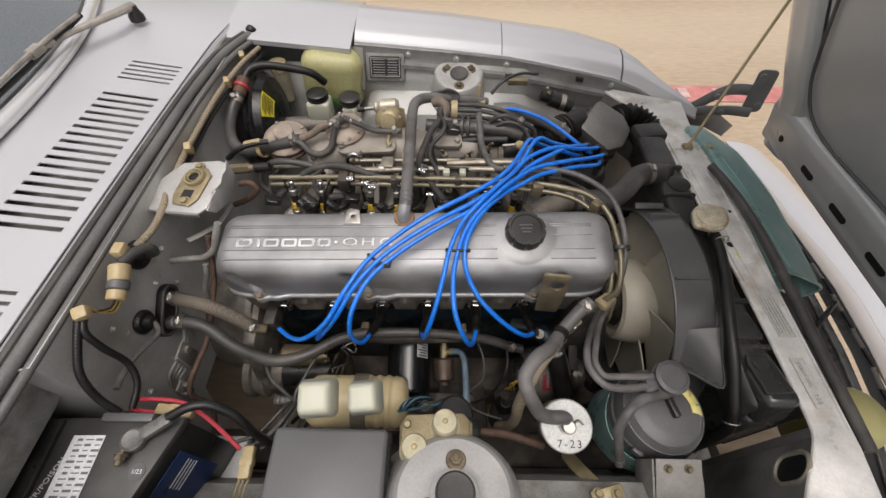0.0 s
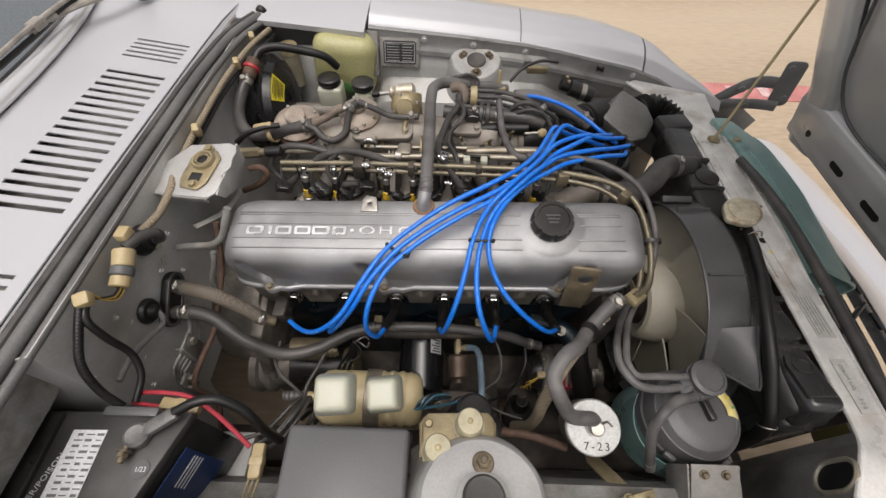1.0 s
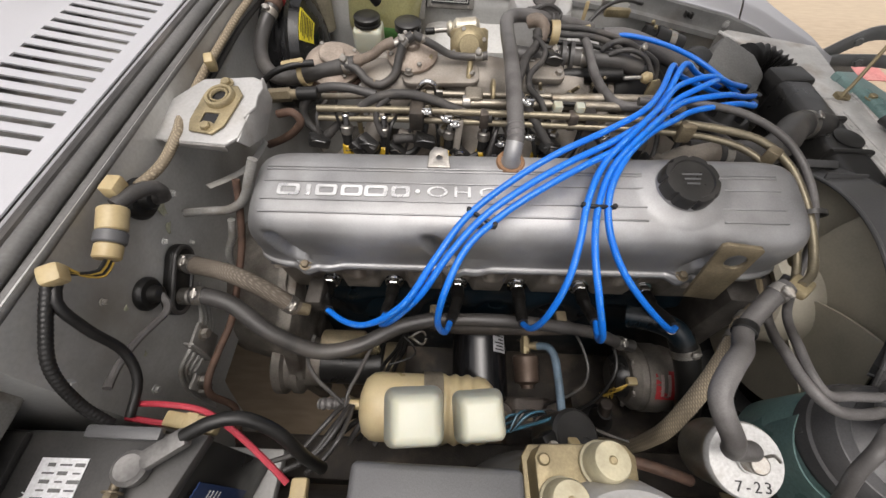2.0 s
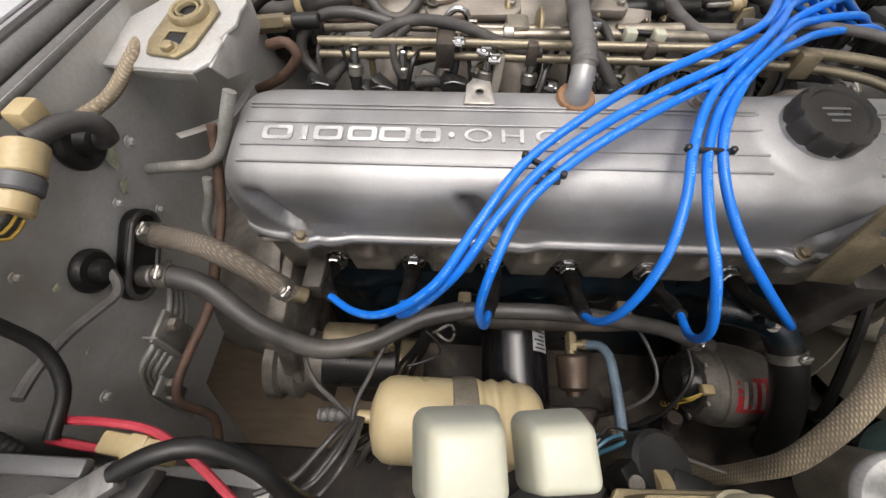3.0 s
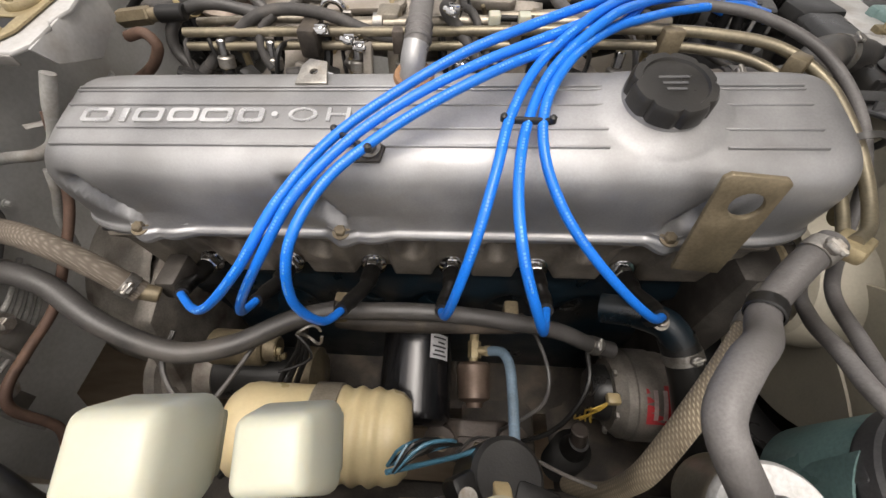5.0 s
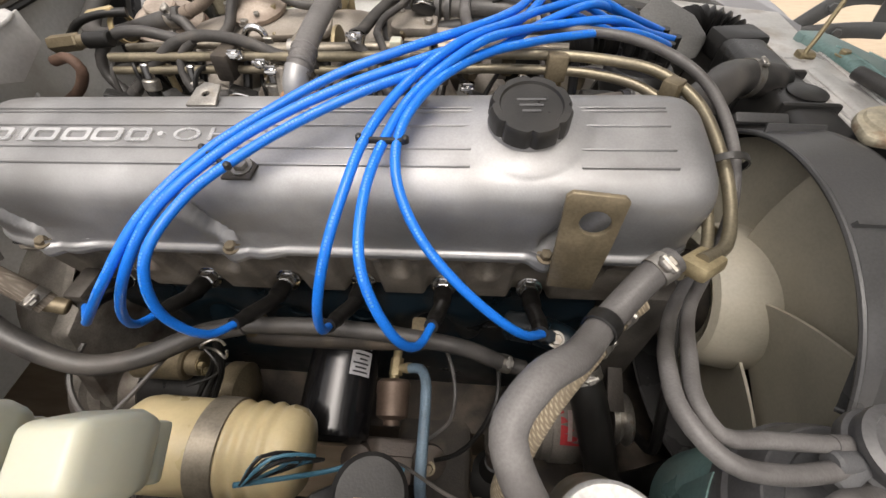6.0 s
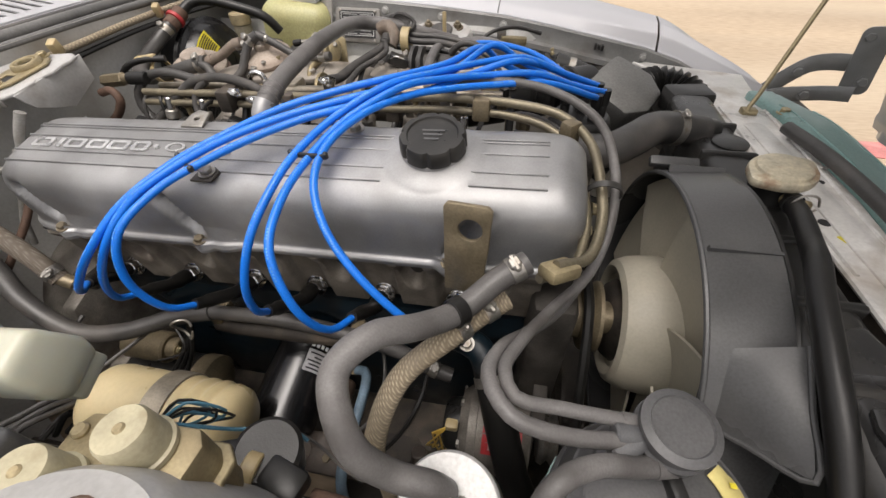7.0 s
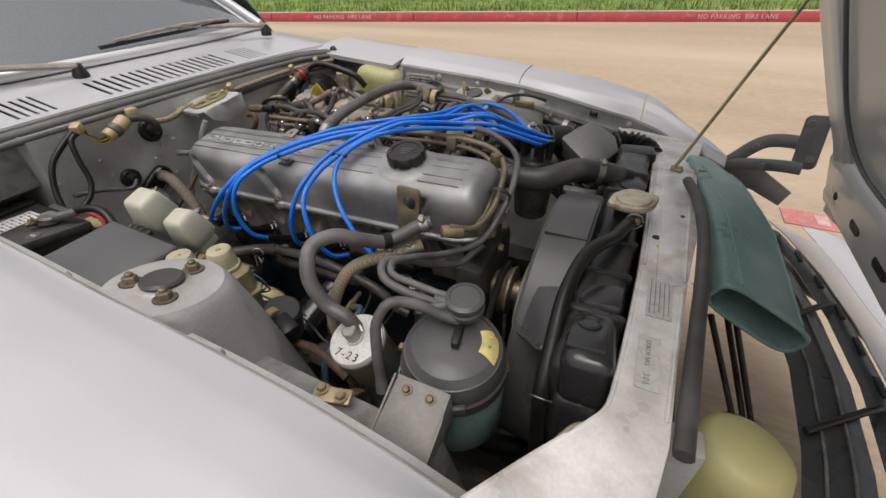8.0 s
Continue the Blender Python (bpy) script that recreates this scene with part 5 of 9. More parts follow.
part("alternator_pulley", lathe([(0, 0.112), (0.030, 0.112), (0.033, 0.118), (0.026, 0.125), (0.033, 0.132), (0.030, 0.136), (0, 0.136)], A_C, A_X, 30), STEEL, alt)
lab_up = Vector((0, -0.55, 0.83)).normalized()
lab_side = Vector((0, 0.83, 0.55))
part("alternator_label", sheet(lambda u, v: A_C + Vector((0.040 + 0.048 * u, 0, 0)) + 0.0582 * (math.cos(-0.45 + 0.8 * v) * lab_up - math.sin(-0.45 + 0.8 * v) * lab_side), 2, 10, 0.0004), REDLABEL, alt, "red maker's label")
for k in range(3):
    part("label_bar", sheet(lambda u, v, k=k: A_C + Vector((0.048 + 0.011 * k + 0.005 * u, 0, 0)) + 0.0587 * (math.cos(-0.35 + 0.6 * v) * lab_up - math.sin(-0.35 + 0.6 * v) * lab_side), 2, 8, 0.0003), stuff_of("silver_bar", (0.45, 0.35, 0.33), 0.4, bump=0), alt)
for a in (0.3, 1.4, 2.5, 3.6, 4.7, 5.8):
    part("case_bolt", hexbolt(A_C + Vector((0.012, 0.047 * math.cos(a), 0.047 * math.sin(a))), (-1, 0, 0), 0.005, 0.004, False), STEEL, alt)
part("connector", box((0.165, 0.330, 0.468), (0.016, 0.013, 0.012), 0.003), CREAM, alt, "small cream plug")
part("adjuster_arm", prism([(0, -0.010), (0.07, -0.008), (0.07, 0.008), (0, 0.010)], 0.005, axes((0.270, 0.345, 0.47), (0, 0.9, 0.45), (0.8, 0, 0)), 0.001), DIRTYDARK, alt)

# mechanical fan, at rest
fan = thing("cooling_fan", (0.365, 0.478, 0.40), "cream plastic engine cooling fan", "fan")
F_C = Vector((0.362, 0.470, 0.545))
part("fan_hub", lathe([(0, -0.026), (0.030, -0.026), (0.046, -0.020), (0.056, -0.006), (0.060, 0.006), (0.060, 0.014), (0, 0.016)], F_C, (1, 0, 0), 36), DIRTYDARK, fan)
part("fan_ring", lathe([(0.060, -0.010), (0.064, -0.016), (0.070, -0.018), (0.078, -0.014), (0.084, 0.0), (0.088, 0.030), (0.088, 0.046), (0.060, 0.046)], F_C, (1, 0, 0), 48), FANPL, fan)
for k in range(7):
    a0 = 2 * math.pi * k / 7 + 0.12

    def blade(u, v, a0=a0):
        r = 0.082 + 0.103 * u
        a = a0 + (v - 0.5) * (1.10 - 0.03 * u) + 0.16 * u
        return F_C + Vector((0.036 + 0.020 * (v - 0.5) + 0.003 * math.sin(math.pi * v), r * math.cos(a), r * math.sin(a)))

    part("fan_blade", sheet(blade, 12, 10, 0.003), FANPL, fan, "", 60)

# water inlet on the block's front corner
part("water_inlet", joined(tube([(0.135, 0.400, 0.560), (0.165, 0.388, 0.574), (0.190, 0.372, 0.580), (0.203, 0.356, 0.570)], 0.0165, 16, 0.006), rod((0.165, 0.372, 0.590), (0.168, 0.366, 0.604), 0.008, seg=6)), BLOCKBLUE, engine, "dark blue painted water inlet")
part("inlet_bolt", hexbolt((0.176, 0.368, 0.594), (0, -0.5, 1), 0.006, 0.006), STEEL, engine)

# ---- ignition wires ----
PALEINK = stuff_of("pale_blue_print", (0.10, 0.33, 0.74), 0.5, bump=0)
DIST = Vector((0.288, 0.688, 0.690))  # distributor, foot of its cap
WIRES = (
    ((-0.304, 0.366, 0.606), (-0.268, 0.338, 0.628), (-0.232, 0.322, 0.662), (-0.187, 0.327, 0.713), (-0.157, 0.361, 0.749), (-0.124, 0.406, 0.770), (-0.079, 0.443, 0.787), (-0.028, 0.475, 0.803), (0.032, 0.508, 0.813), (0.085, 0.548, 0.815)),
    ((-0.222, 0.362, 0.608), (-0.224, 0.342, 0.620), (-0.205, 0.328, 0.662), (-0.169, 0.335, 0.721), (-0.142, 0.364, 0.756), (-0.108, 0.401, 0.775), (-0.067, 0.431, 0.790), (-0.017, 0.463, 0.801), (0.040, 0.497, 0.808), (0.090, 0.540, 0.808)),
    ((-0.133, 0.352, 0.616), (-0.140, 0.326, 0.640), (-0.150, 0.317, 0.690), (-0.143, 0.333, 0.738), (-0.123, 0.372, 0.760), (-0.088, 0.405, 0.775), (-0.046, 0.433, 0.789), (0.001, 0.461, 0.800), (0.045, 0.490, 0.803), (0.098, 0.532, 0.801)),
    ((-0.040, 0.350, 0.626), (-0.036, 0.332, 0.650), (-0.028, 0.326, 0.695), (-0.015, 0.345, 0.744), (-0.004, 0.382, 0.772), (0.004, 0.418, 0.785), (0.026, 0.467, 0.799), (0.068, 0.512, 0.815), (0.108, 0.560, 0.812)),
    ((0.056, 0.358, 0.629), (0.047, 0.325, 0.648), (0.033, 0.308, 0.695), (0.014, 0.327, 0.748), (0.010, 0.370, 0.769), (0.017, 0.418, 0.782), (0.037, 0.466, 0.797), (0.084, 0.517, 0.813), (0.118, 0.555, 0.808)),
    ((0.155, 0.350, 0.637), (0.132, 0.334, 0.662), (0.081, 0.342, 0.711), (0.046, 0.365, 0.746), (0.029, 0.396, 0.772), (0.030, 0.432, 0.788), (0.053, 0.478, 0.800), (0.090, 0.520, 0.803), (0.126, 0.549, 0.800)),
)
FAN = (
    ((0.118, 0.594, 0.812), (0.150, 0.652, 0.812), (0.172, 0.668, 0.790)),
    ((0.125, 0.590, 0.806), (0.165, 0.652, 0.815), (0.200, 0.672, 0.790)),
    ((0.140, 0.590, 0.800), (0.190, 0.620, 0.808), (0.228, 0.660, 0.790)),
    ((0.150, 0.615, 0.806), (0.200, 0.640, 0.806), (0.250, 0.665, 0.782)),
    ((0.158, 0.592, 0.800), (0.215, 0.612, 0.798), (0.268, 0.650, 0.772)),
    ((0.165, 0.580, 0.794), (0.230, 0.605, 0.790), (0.290, 0.645, 0.762)),
)
wire_r = 0.0039
for k, (front, fanned) in enumerate(zip(WIRES, FAN)):
    a = radians(200 - 52 * k)
    post = DIST + Vector((0.026 * math.cos(a), 0.026 * math.sin(a), 0.046))
    line = [*front, *fanned, post + Vector((0, 0, 0.016))]
    wire = thing("ignition_wire", front[0], "blue silicone ignition wire with white print and black boots", "ignition wire", "ignition wires")
    part("wire", tube(line, wire_r, 10, 0.008), BLUEWIRE, wire)
    # plug boot
    px = PLUG_X[k]
    base = eng(px, 0.026, -0.112) + plug_out * 0.0165
    end = Vector(front[0])
    mid = base + plug_out * 0.024
    part("plug_boot", tube([base, mid, mid.lerp(end, 0.6), end.lerp(Vector(front[1]), 0.15)], lambda s, T: 0.0098 if s < 0.022 else (0.0080 if s < T - 0.016 else 0.0068), 12, 0.004), RUBBERNEW, wire, "black rubber plug boot")
    part("cap_boot", tube([post, post + Vector((0, 0, 0.012)), post + Vector((0, 0, 0.020))], 0.0070, 10, 0.004), RUBBERNEW, wire)
    # print along the wire
    path = smooth_line(line, 0.0026)
    marks = []
    for j in range(26 + 5 * k, len(path) - 30, 30):
        for m in range(17):
            if m in (5, 6, 11, 12) or j + m + 1 >= len(path):
                continue
            p0, p1 = path[j + m], path[j + m + 1]
            way = (p1 - p0).normalized()
            up = Vector((0, -0.6, 0.8))
            up = (up - way * up.dot(way)).normalized()
            marks.append(box((0, 0, 0), (0.0014 + 0.0004 * (m % 2), 0.0016, 0.0003), 0, m=axes(p0.lerp(p1, 0.5) + up * wire_r, way, up.cross(way))))
    tagged(part("print", joined(*marks), PALEINK, wire), "small pale print along the blue wire", "", "", "stuff")
for at, turn in ((Vector((0.017, 0.418, 0.784)), 0), (Vector((-0.108, 0.404, 0.772)), -35)):
    sep = thing("wire_separator", at, "small black plastic wire separator", "cable clip", "wire separators")
    m = Matrix.Translation(at) @ pose(0, 0, 0, 0, 0, turn)
    part("bar", moved(box((0, 0, 0), (0.036, 0.004, 0.005), 0.0015), m), BLACKPL, sep)
    for dx in (-0.017, 0.017):
        part("stud", moved(rod((dx, 0, -0.002), (dx, 0, 0.005), 0.0028, seg=10), m), BLACKPL, sep)

coil_wire = thing("coil_wire", (0.10, 0.86, 0.76), "blue silicone coil wire lying over black hoses", "ignition wire")
part("wire", tube([(0.100, 0.812, 0.768), (0.145, 0.796, 0.775), (0.192, 0.766, 0.778), (0.226, 0.728, 0.778), (0.258, 0.700, 0.768), tuple(DIST + Vector((0, 0, 0.062)))], wire_r, 10, 0.008), BLUEWIRE, coil_wire)
part("cap_boot", tube([DIST + Vector((0, 0, 0.044)), DIST + Vector((-0.002, 0.004, 0.064))], 0.007, 10, 0.004), RUBBERNEW, coil_wire)

# ---- distributor ----
dist = thing("distributor", DIST - Vector((0, 0, 0.09)), "black distributor cap on a grey body", "distributor")
part("body", rod(DIST - Vector((0, 0, 0.10)), DIST, 0.034, 0.042), ALLOYDULL, dist)
part("cap", lathe([(0.044, 0.0), (0.045, 0.012), (0.040, 0.026), (0.036, 0.030), (0, 0.031)], DIST, (0, 0, 1), 30), BLACKPL, dist)
for k in range(7):
    a = radians(200 - 52 * k)
    p = DIST + (Vector((0.026 * math.cos(a), 0.026 * math.sin(a), 0.028)) if k < 6 else Vector((0, 0, 0.028)))
    part("post", rod(p, p + Vector((0, 0, 0.018)), 0.0065, seg=12), BLACKPL, dist)

# ---- hoses ----
def hose(name, pts, r, mat, label, seg=14, step=0.008, bands=(), fn=None, flat=1.0):
    """A hose; bands: (which end, radius) for hose clamps."""
    low = min(p[2] for p in pts)
    ob = thing(name, (pts[0][0], pts[0][1], low - r), label, "hose")
    part("tube", tube(pts, fn or r, seg, step, flat=flat), mat, ob)
    line = smooth_line(pts, 0.004)
    if name in ("vacuum_hose", "radiator_overflow_hose", "intake_hose"):
        for end in (line[:4], line[-4:]):
            part("end_sleeve", tube([end[0], end[-1]], 1.14 * r, seg, 0.004), mat, ob)
    for end in bands:
        i = int(end * (len(line) - 1))
        i = min(max(i, 3), len(line) - 4)
        part("hose_clamp", clamp_band(line[i], line[i + 2] - line[i - 2], r), STEEL, ob, "bright steel hose clamp")
    return ob


hose("heater_hose", [(-0.478, 0.392, 0.664), (-0.452, 0.385, 0.670), (-0.410, 0.375, 0.672), (-0.374, 0.370, 0.643), (-0.343, 0.364, 0.606)], 0.0112, BRAID, "grey-brown woven heater hose with steel clamps", bands=(0.08, 0.95))
hose("heater_hose", [(-0.482, 0.358, 0.637), (-0.455, 0.360, 0.637), (-0.423, 0.356, 0.626), (-0.374, 0.332, 0.594), (-0.312, 0.322, 0.558), (-0.260, 0.336, 0.553), (-0.205, 0.365, 0.558), (-0.155, 0.376, 0.566)], 0.0112, RUBBER, "long grey rubber heater hose", bands=(0.06,))
hose("coolant_hose", [(-0.155, 0.376, 0.566), (-0.06, 0.377, 0.571), (0.02, 0.377, 0.562), (0.088, 0.376, 0.545), (0.130, 0.374, 0.520), (0.158, 0.372, 0.512)], 0.0094, RUBBER, "grey-black rubber coolant hose along the block", bands=(0.93,))
c_loop = [(0.224, 0.355, 0.742), (0.205, 0.342, 0.735), (0.174, 0.311, 0.722), (0.150, 0.281, 0.738), (0.125, 0.260, 0.750), (0.108, 0.234, 0.744), (0.124, 0.203, 0.720), (0.147, 0.201, 0.682), (0.174, 0.203, 0.669), (0.184, 0.205, 0.652)]
hc = hose("breather_hose", c_loop, 0.0100, GREYHOSE, "thick grey rubber hose looping to a white-topped can", 18, 0.006, bands=(0.05,))
part("band", lathe([(0.0108, -0.006), (0.0121, -0.005), (0.0121, 0.005), (0.0108, 0.006)], (0.174, 0.311, 0.7225), (-0.60, -0.75, 0.12), 24, cap=False), RUBBERNEW, hc, "black band")
hose("woven_hose", [(0.212, 0.345, 0.705), (0.194, 0.331, 0.700), (0.174, 0.307, 0.700), (0.138, 0.265, 0.692), (0.119, 0.232, 0.632), (0.124, 0.228, 0.565), (0.123, 0.229, 0.50), (0.112, 0.245, 0.42)], 0.0092, BRAIDTAN, "tan woven fabric hose with steel clamps", bands=(0.05, 0.12))
hose("lower_radiator_hose", [(0.200, 0.365, 0.572), (0.209, 0.345, 0.558), (0.220, 0.322, 0.532), (0.233, 0.300, 0.495), (0.248, 0.285, 0.45), (0.275, 0.28, 0.39), (0.34, 0.30, 0.33), (0.42, 0.33, 0.31)], 0.0185, RUBBERNEW, "wide black lower radiator hose with a tan clamp", 20, bands=(0.06,))
hose("upper_radiator_hose", [(0.243, 0.596, 0.711), (0.285, 0.598, 0.711), (0.320, 0.601, 0.714), (0.350, 0.620, 0.721), (0.374, 0.647, 0.722), (0.400, 0.668, 0.716), (0.450, 0.684, 0.705)], 0.0215, RUBBER, "grey-black upper radiator hose with steel clamps", 20, bands=(0.05, 0.84))
# two plated pipes and a dark hose, tied together, that sweep round the front of the cover
pipe_fn = lambda dy, dz: [(-0.336, 0.608 + dy, 0.747 + dz), (-0.204, 0.608 + dy, 0.752 + dz), (-0.10, 0.603 + dy, 0.757 + dz), (0.029, 0.592 + dy, 0.767 + dz), (0.125, 0.577 + dy, 0.778 + dz), (0.195, 0.563 + dy, 0.782 + dz), (0.247, 0.545 + dy, 0.780 + dz), (0.276, 0.515 + dy, 0.770 + dz), (0.287, 0.470 + dy, 0.755 + dz), (0.289, 0.425 + dy, 0.737 + dz), (0.277, 0.385 + dy, 0.727 + dz), (0.248, 0.362 + dy, 0.735 + dz)]
RAILCLIP = stuff_of("grimy_clip_steel", (0.12, 0.10, 0.085), 0.55, metal=0.5, vary=0.2, scale=50, bump=0.2)
PIPEOLIVE = stuff_of("olive_grey_plated_tube", (0.27, 0.235, 0.165), 0.40, metal=0.6, vary=0.14, scale=30, fine=400, bump=0.1, tint=(0.185, 0.16, 0.12), tint_scale=14, tint_at=(0.45, 0.7))
fp = thing("fuel_pipe", (0.0, 0.58, 0.72), "pair of olive plated steel pipes bent round the engine's front", "pipe")
part("pipe", tube(pipe_fn(0, 0), 0.0050, 12, 0.007), PIPEOLIVE, fp)
p2 = [(x - (0.012 if x > 0.2 else 0), y - 0.004, z - 0.013) for x, y, z in pipe_fn(0, 0)]
part("pipe", tube(p2, 0.0046, 12, 0.007), PIPEOLIVE, fp)
part("clip", box((0, 0, 0), (0.032, 0.013, 0.022), 0.004, m=axes((0.252, 0.364, 0.728), (-0.78, -0.60, 0.18), (0.0, 0.25, 1))), ZINC, fp, "tan plated sleeve")
part("clip", box((0.160, 0.566, 0.772), (0.020, 0.016, 0.026), 0.003), BRASSY, fp)
part("clip", box((0.258, 0.528, 0.770), (0.018, 0.016, 0.024), 0.003, m=pose(0, 0, 0, 0, 0, 45)), BRASSY, fp)
for x, z in ((-0.10, 0.750), (0.02, 0.759)):
    part("clip", box((x, 0.600 - 0.05 * (x + 0.1), z), (0.012, 0.016, 0.024), 0.002), RAILCLIP, fp)
part("tie", lathe([(0.015, -0.003), (0.0165, -0.003), (0.0165, 0.003), (0.015, 0.003)], (0.291, 0.455, 0.748), (0, 0.9, 0.4), 20, cap=False), BLACKPL, fp, "black cable tie")
hose("vacuum_hose", [(0.10, 0.600, 0.790), (0.17, 0.598, 0.793), (0.235, 0.580, 0.792), (0.285, 0.545, 0.778), (0.302, 0.485, 0.756), (0.300, 0.435, 0.728), (0.285, 0.395, 0.700), (0.250, 0.345, 0.700), (0.224, 0.292, 0.722), (0.214, 0.262, 0.732), (0.222, 0.246, 0.729), (0.252, 0.247, 0.722), (0.303, 0.250, 0.714)], 0.0048, GREYHOSE, "long grey rubber vacuum hose", 12)
hose("vacuum_hose", [(0.285, 0.402, 0.690), (0.262, 0.372, 0.668), (0.232, 0.325, 0.690), (0.210, 0.285, 0.720), (0.204, 0.255, 0.732), (0.220, 0.233, 0.730), (0.250, 0.230, 0.722), (0.304, 0.240, 0.709)], 0.0054, GREYHOSE, "grey rubber vacuum hose to the canister valve", 12)
hose("vacuum_hose", [(0.322, 0.232, 0.703), (0.300, 0.225, 0.708), (0.272, 0.216, 0.722), (0.248, 0.200, 0.728), (0.238, 0.184, 0.708), (0.243, 0.170, 0.68), (0.258, 0.150, 0.63)], 0.0066, GREYHOSE, "grey rubber purge hose arching down beside the canister", 12)
# heater hoses at the firewall's far side, and the breather pipe
br = hose("breather_pipe", [(-0.070, 0.499, 0.789), (-0.069, 0.514, 0.797), (-0.069, 0.550, 0.804), (-0.069, 0.640, 0.810), (-0.070, 0.740, 0.806), (-0.066, 0.775, 0.802), (-0.050, 0.796, 0.798), (-0.015, 0.808, 0.792), (0.035, 0.822, 0.778), (0.085, 0.840, 0.762)], 0.0102, GREYHOSE, "grey rubber breather hose rising from the valve cover", 18, 0.007)
for dy in (0.0, 0.008, 0.016):
    part("ridge", lathe([(0.0102, -0.0025), (0.0118, 0), (0.0102, 0.0025)], (-0.069, 0.508 + dy, 0.7945 + 0.3 * dy), (0, 1, 0.35), 20, cap=False), GREYHOSE, br)
hose("brake_vacuum_hose", [(-0.456, 0.840, 0.772), (-0.468, 0.805, 0.752), (-0.464, 0.758, 0.738), (-0.441, 0.716, 0.732), (-0.416, 0.702, 0.729), (-0.373, 0.702, 0.737), (-0.325, 0.708, 0.749), (-0.298, 0.710, 0.755)], 0.0115, RUBBER, "grey-black brake vacuum hose with steel clamps", 16, bands=(0.04, 0.96))
hose("brake_vacuum_hose", [(-0.450, 0.872, 0.785), (-0.440, 0.892, 0.797), (-0.415, 0.905, 0.800), (-0.36, 0.920, 0.786), (-0.315, 0.930, 0.768), (-0.295, 0.940, 0.740)], 0.0088, RUBBERNEW, "black hose arching over the brake booster", 12)
cv = thing("check_valve", (-0.455, 0.85, 0.75), "rust-red one-way valve in the brake hose", "valve")
part("body", rod((-0.450, 0.874, 0.787), (-0.457, 0.838, 0.770), 0.0135), RUST, cv)
part("collar", lathe([(0.0135, -0.004), (0.0165, -0.003), (0.0165, 0.003), (0.0135, 0.004)], (-0.4535, 0.856, 0.7785), (-0.2, -0.9, -0.42), 22, cap=False), REDLABEL, cv, "faded red collar")
roh = hose("radiator_overflow_hose", [(0.484, 0.508, 0.722), (0.474, 0.470, 0.730), (0.464, 0.432, 0.733), (0.448, 0.392, 0.742), (0.435, 0.355, 0.742), (0.427, 0.300, 0.727), (0.428, 0.250, 0.697), (0.431, 0.206, 0.656), (0.436, 0.197, 0.60), (0.442, 0.195, 0.50)], 0.0090, RUBBERNEW, "black rubber overflow hose beside the radiator", 12, bands=())

part("wire_clip", tube([Vector((0.432, 0.205, 0.652)) + 0.0115 * Vector((math.cos(a), -0.6 * math.sin(a), 0.8 * math.sin(a))) for a in np.linspace(0, 6.4, 16)] + [(0.452, 0.203, 0.655)], 0.0011, 6, 0.003), STEEL, roh, "bright wire clip")

# ---- the intake side ----
CASTING = stuff_of("dusty_brown_grey_casting", (0.31, 0.28, 0.245), 0.58, metal=0.35, vary=0.14, scale=22, fine=380, bump=0.35, tint=(0.21, 0.175, 0.14), tint_scale=16, tint_at=(0.5, 0.74), grain=0.35)
RAILSTEEL = stuff_of("tarnished_steel_tube", (0.33, 0.295, 0.24), 0.40, metal=0.7, vary=0.14, scale=40, fine=420, bump=0.1, tint=(0.20, 0.165, 0.12), tint_scale=34, tint_at=(0.5, 0.75))
intake = thing("intake_manifold", (-0.1, 0.68, 0.45), "dusty cast aluminium intake manifold under pipes and hoses", "manifold")
part("plenum", tube([(-0.290, 0.728, 0.694), (-0.20, 0.738, 0.704), (-0.05, 0.744, 0.704), (0.06, 0.75, 0.697)], lambda s, T: 0.044 + 0.004 * math.sin(40 * s), 22, 0.012), CASTING, intake, "", 70)
part("plenum_pad", prism(ring_outline(0.120, 0.062, 0.014), 0.010, axes((-0.165, 0.722, 0.738), (1, 0.02, 0.05), (0, 1, 0.16)), 0.003), CASTING, intake)
part("plenum_pad", prism(ring_outline(0.060, 0.050, 0.012), 0.012, axes((0.000, 0.735, 0.738), (1, 0.02, 0.0), (0, 1, 0.10)), 0.003), CASTING, intake)
for px in PLUG_X:
    part("runner", tube([(px + 0.004, 0.535, 0.635), (px + 0.002, 0.58, 0.652), (px * 0.85, 0.64, 0.668), (px * 0.75 - 0.02, 0.70, 0.684)], 0.021, 16, 0.01), CASTING, intake)
    part("flange", prism(ring_outline(0.07, 0.045, 0.018), 0.010, axes((px, 0.535, 0.632), (1, 0, 0.04), (0, -0.2, 1)), 0.002), DARKALLOY, intake)
    for s in (-1, 1):
        part("flange_nut", hexbolt((px + s * 0.030, 0.545, 0.640), (0, 0.9, 0.3), 0.006, 0.006), STEEL, intake)
part("throttle_body", lathe([(0.034, 0), (0.036, 0.01), (0.036, 0.05), (0.041, 0.052), (0.041, 0.062), (0, 0.062)], (0.055, 0.752, 0.692), (1, 0.1, 0), 28), CASTING, intake)
for x, y in ((-0.215, 0.706), (-0.118, 0.708), (-0.190, 0.742), (-0.128, 0.746), (0.020, 0.722), (-0.020, 0.752)):
    part("plenum_bolt", hexbolt((x, y, 0.7475), (0, -0.15, 1), 0.0055, 0.006), STEEL, intake)
part("manifold_web", box((-0.12, 0.66, 0.62), (0.42, 0.12, 0.02), 0.006), DARKALLOY, intake)
part("heat_shield", box((-0.10, 0.70, 0.50), (0.50, 0.14, 0.16), 0.03), DIRTYDARK, intake, "grimy exhaust manifold heat shield")
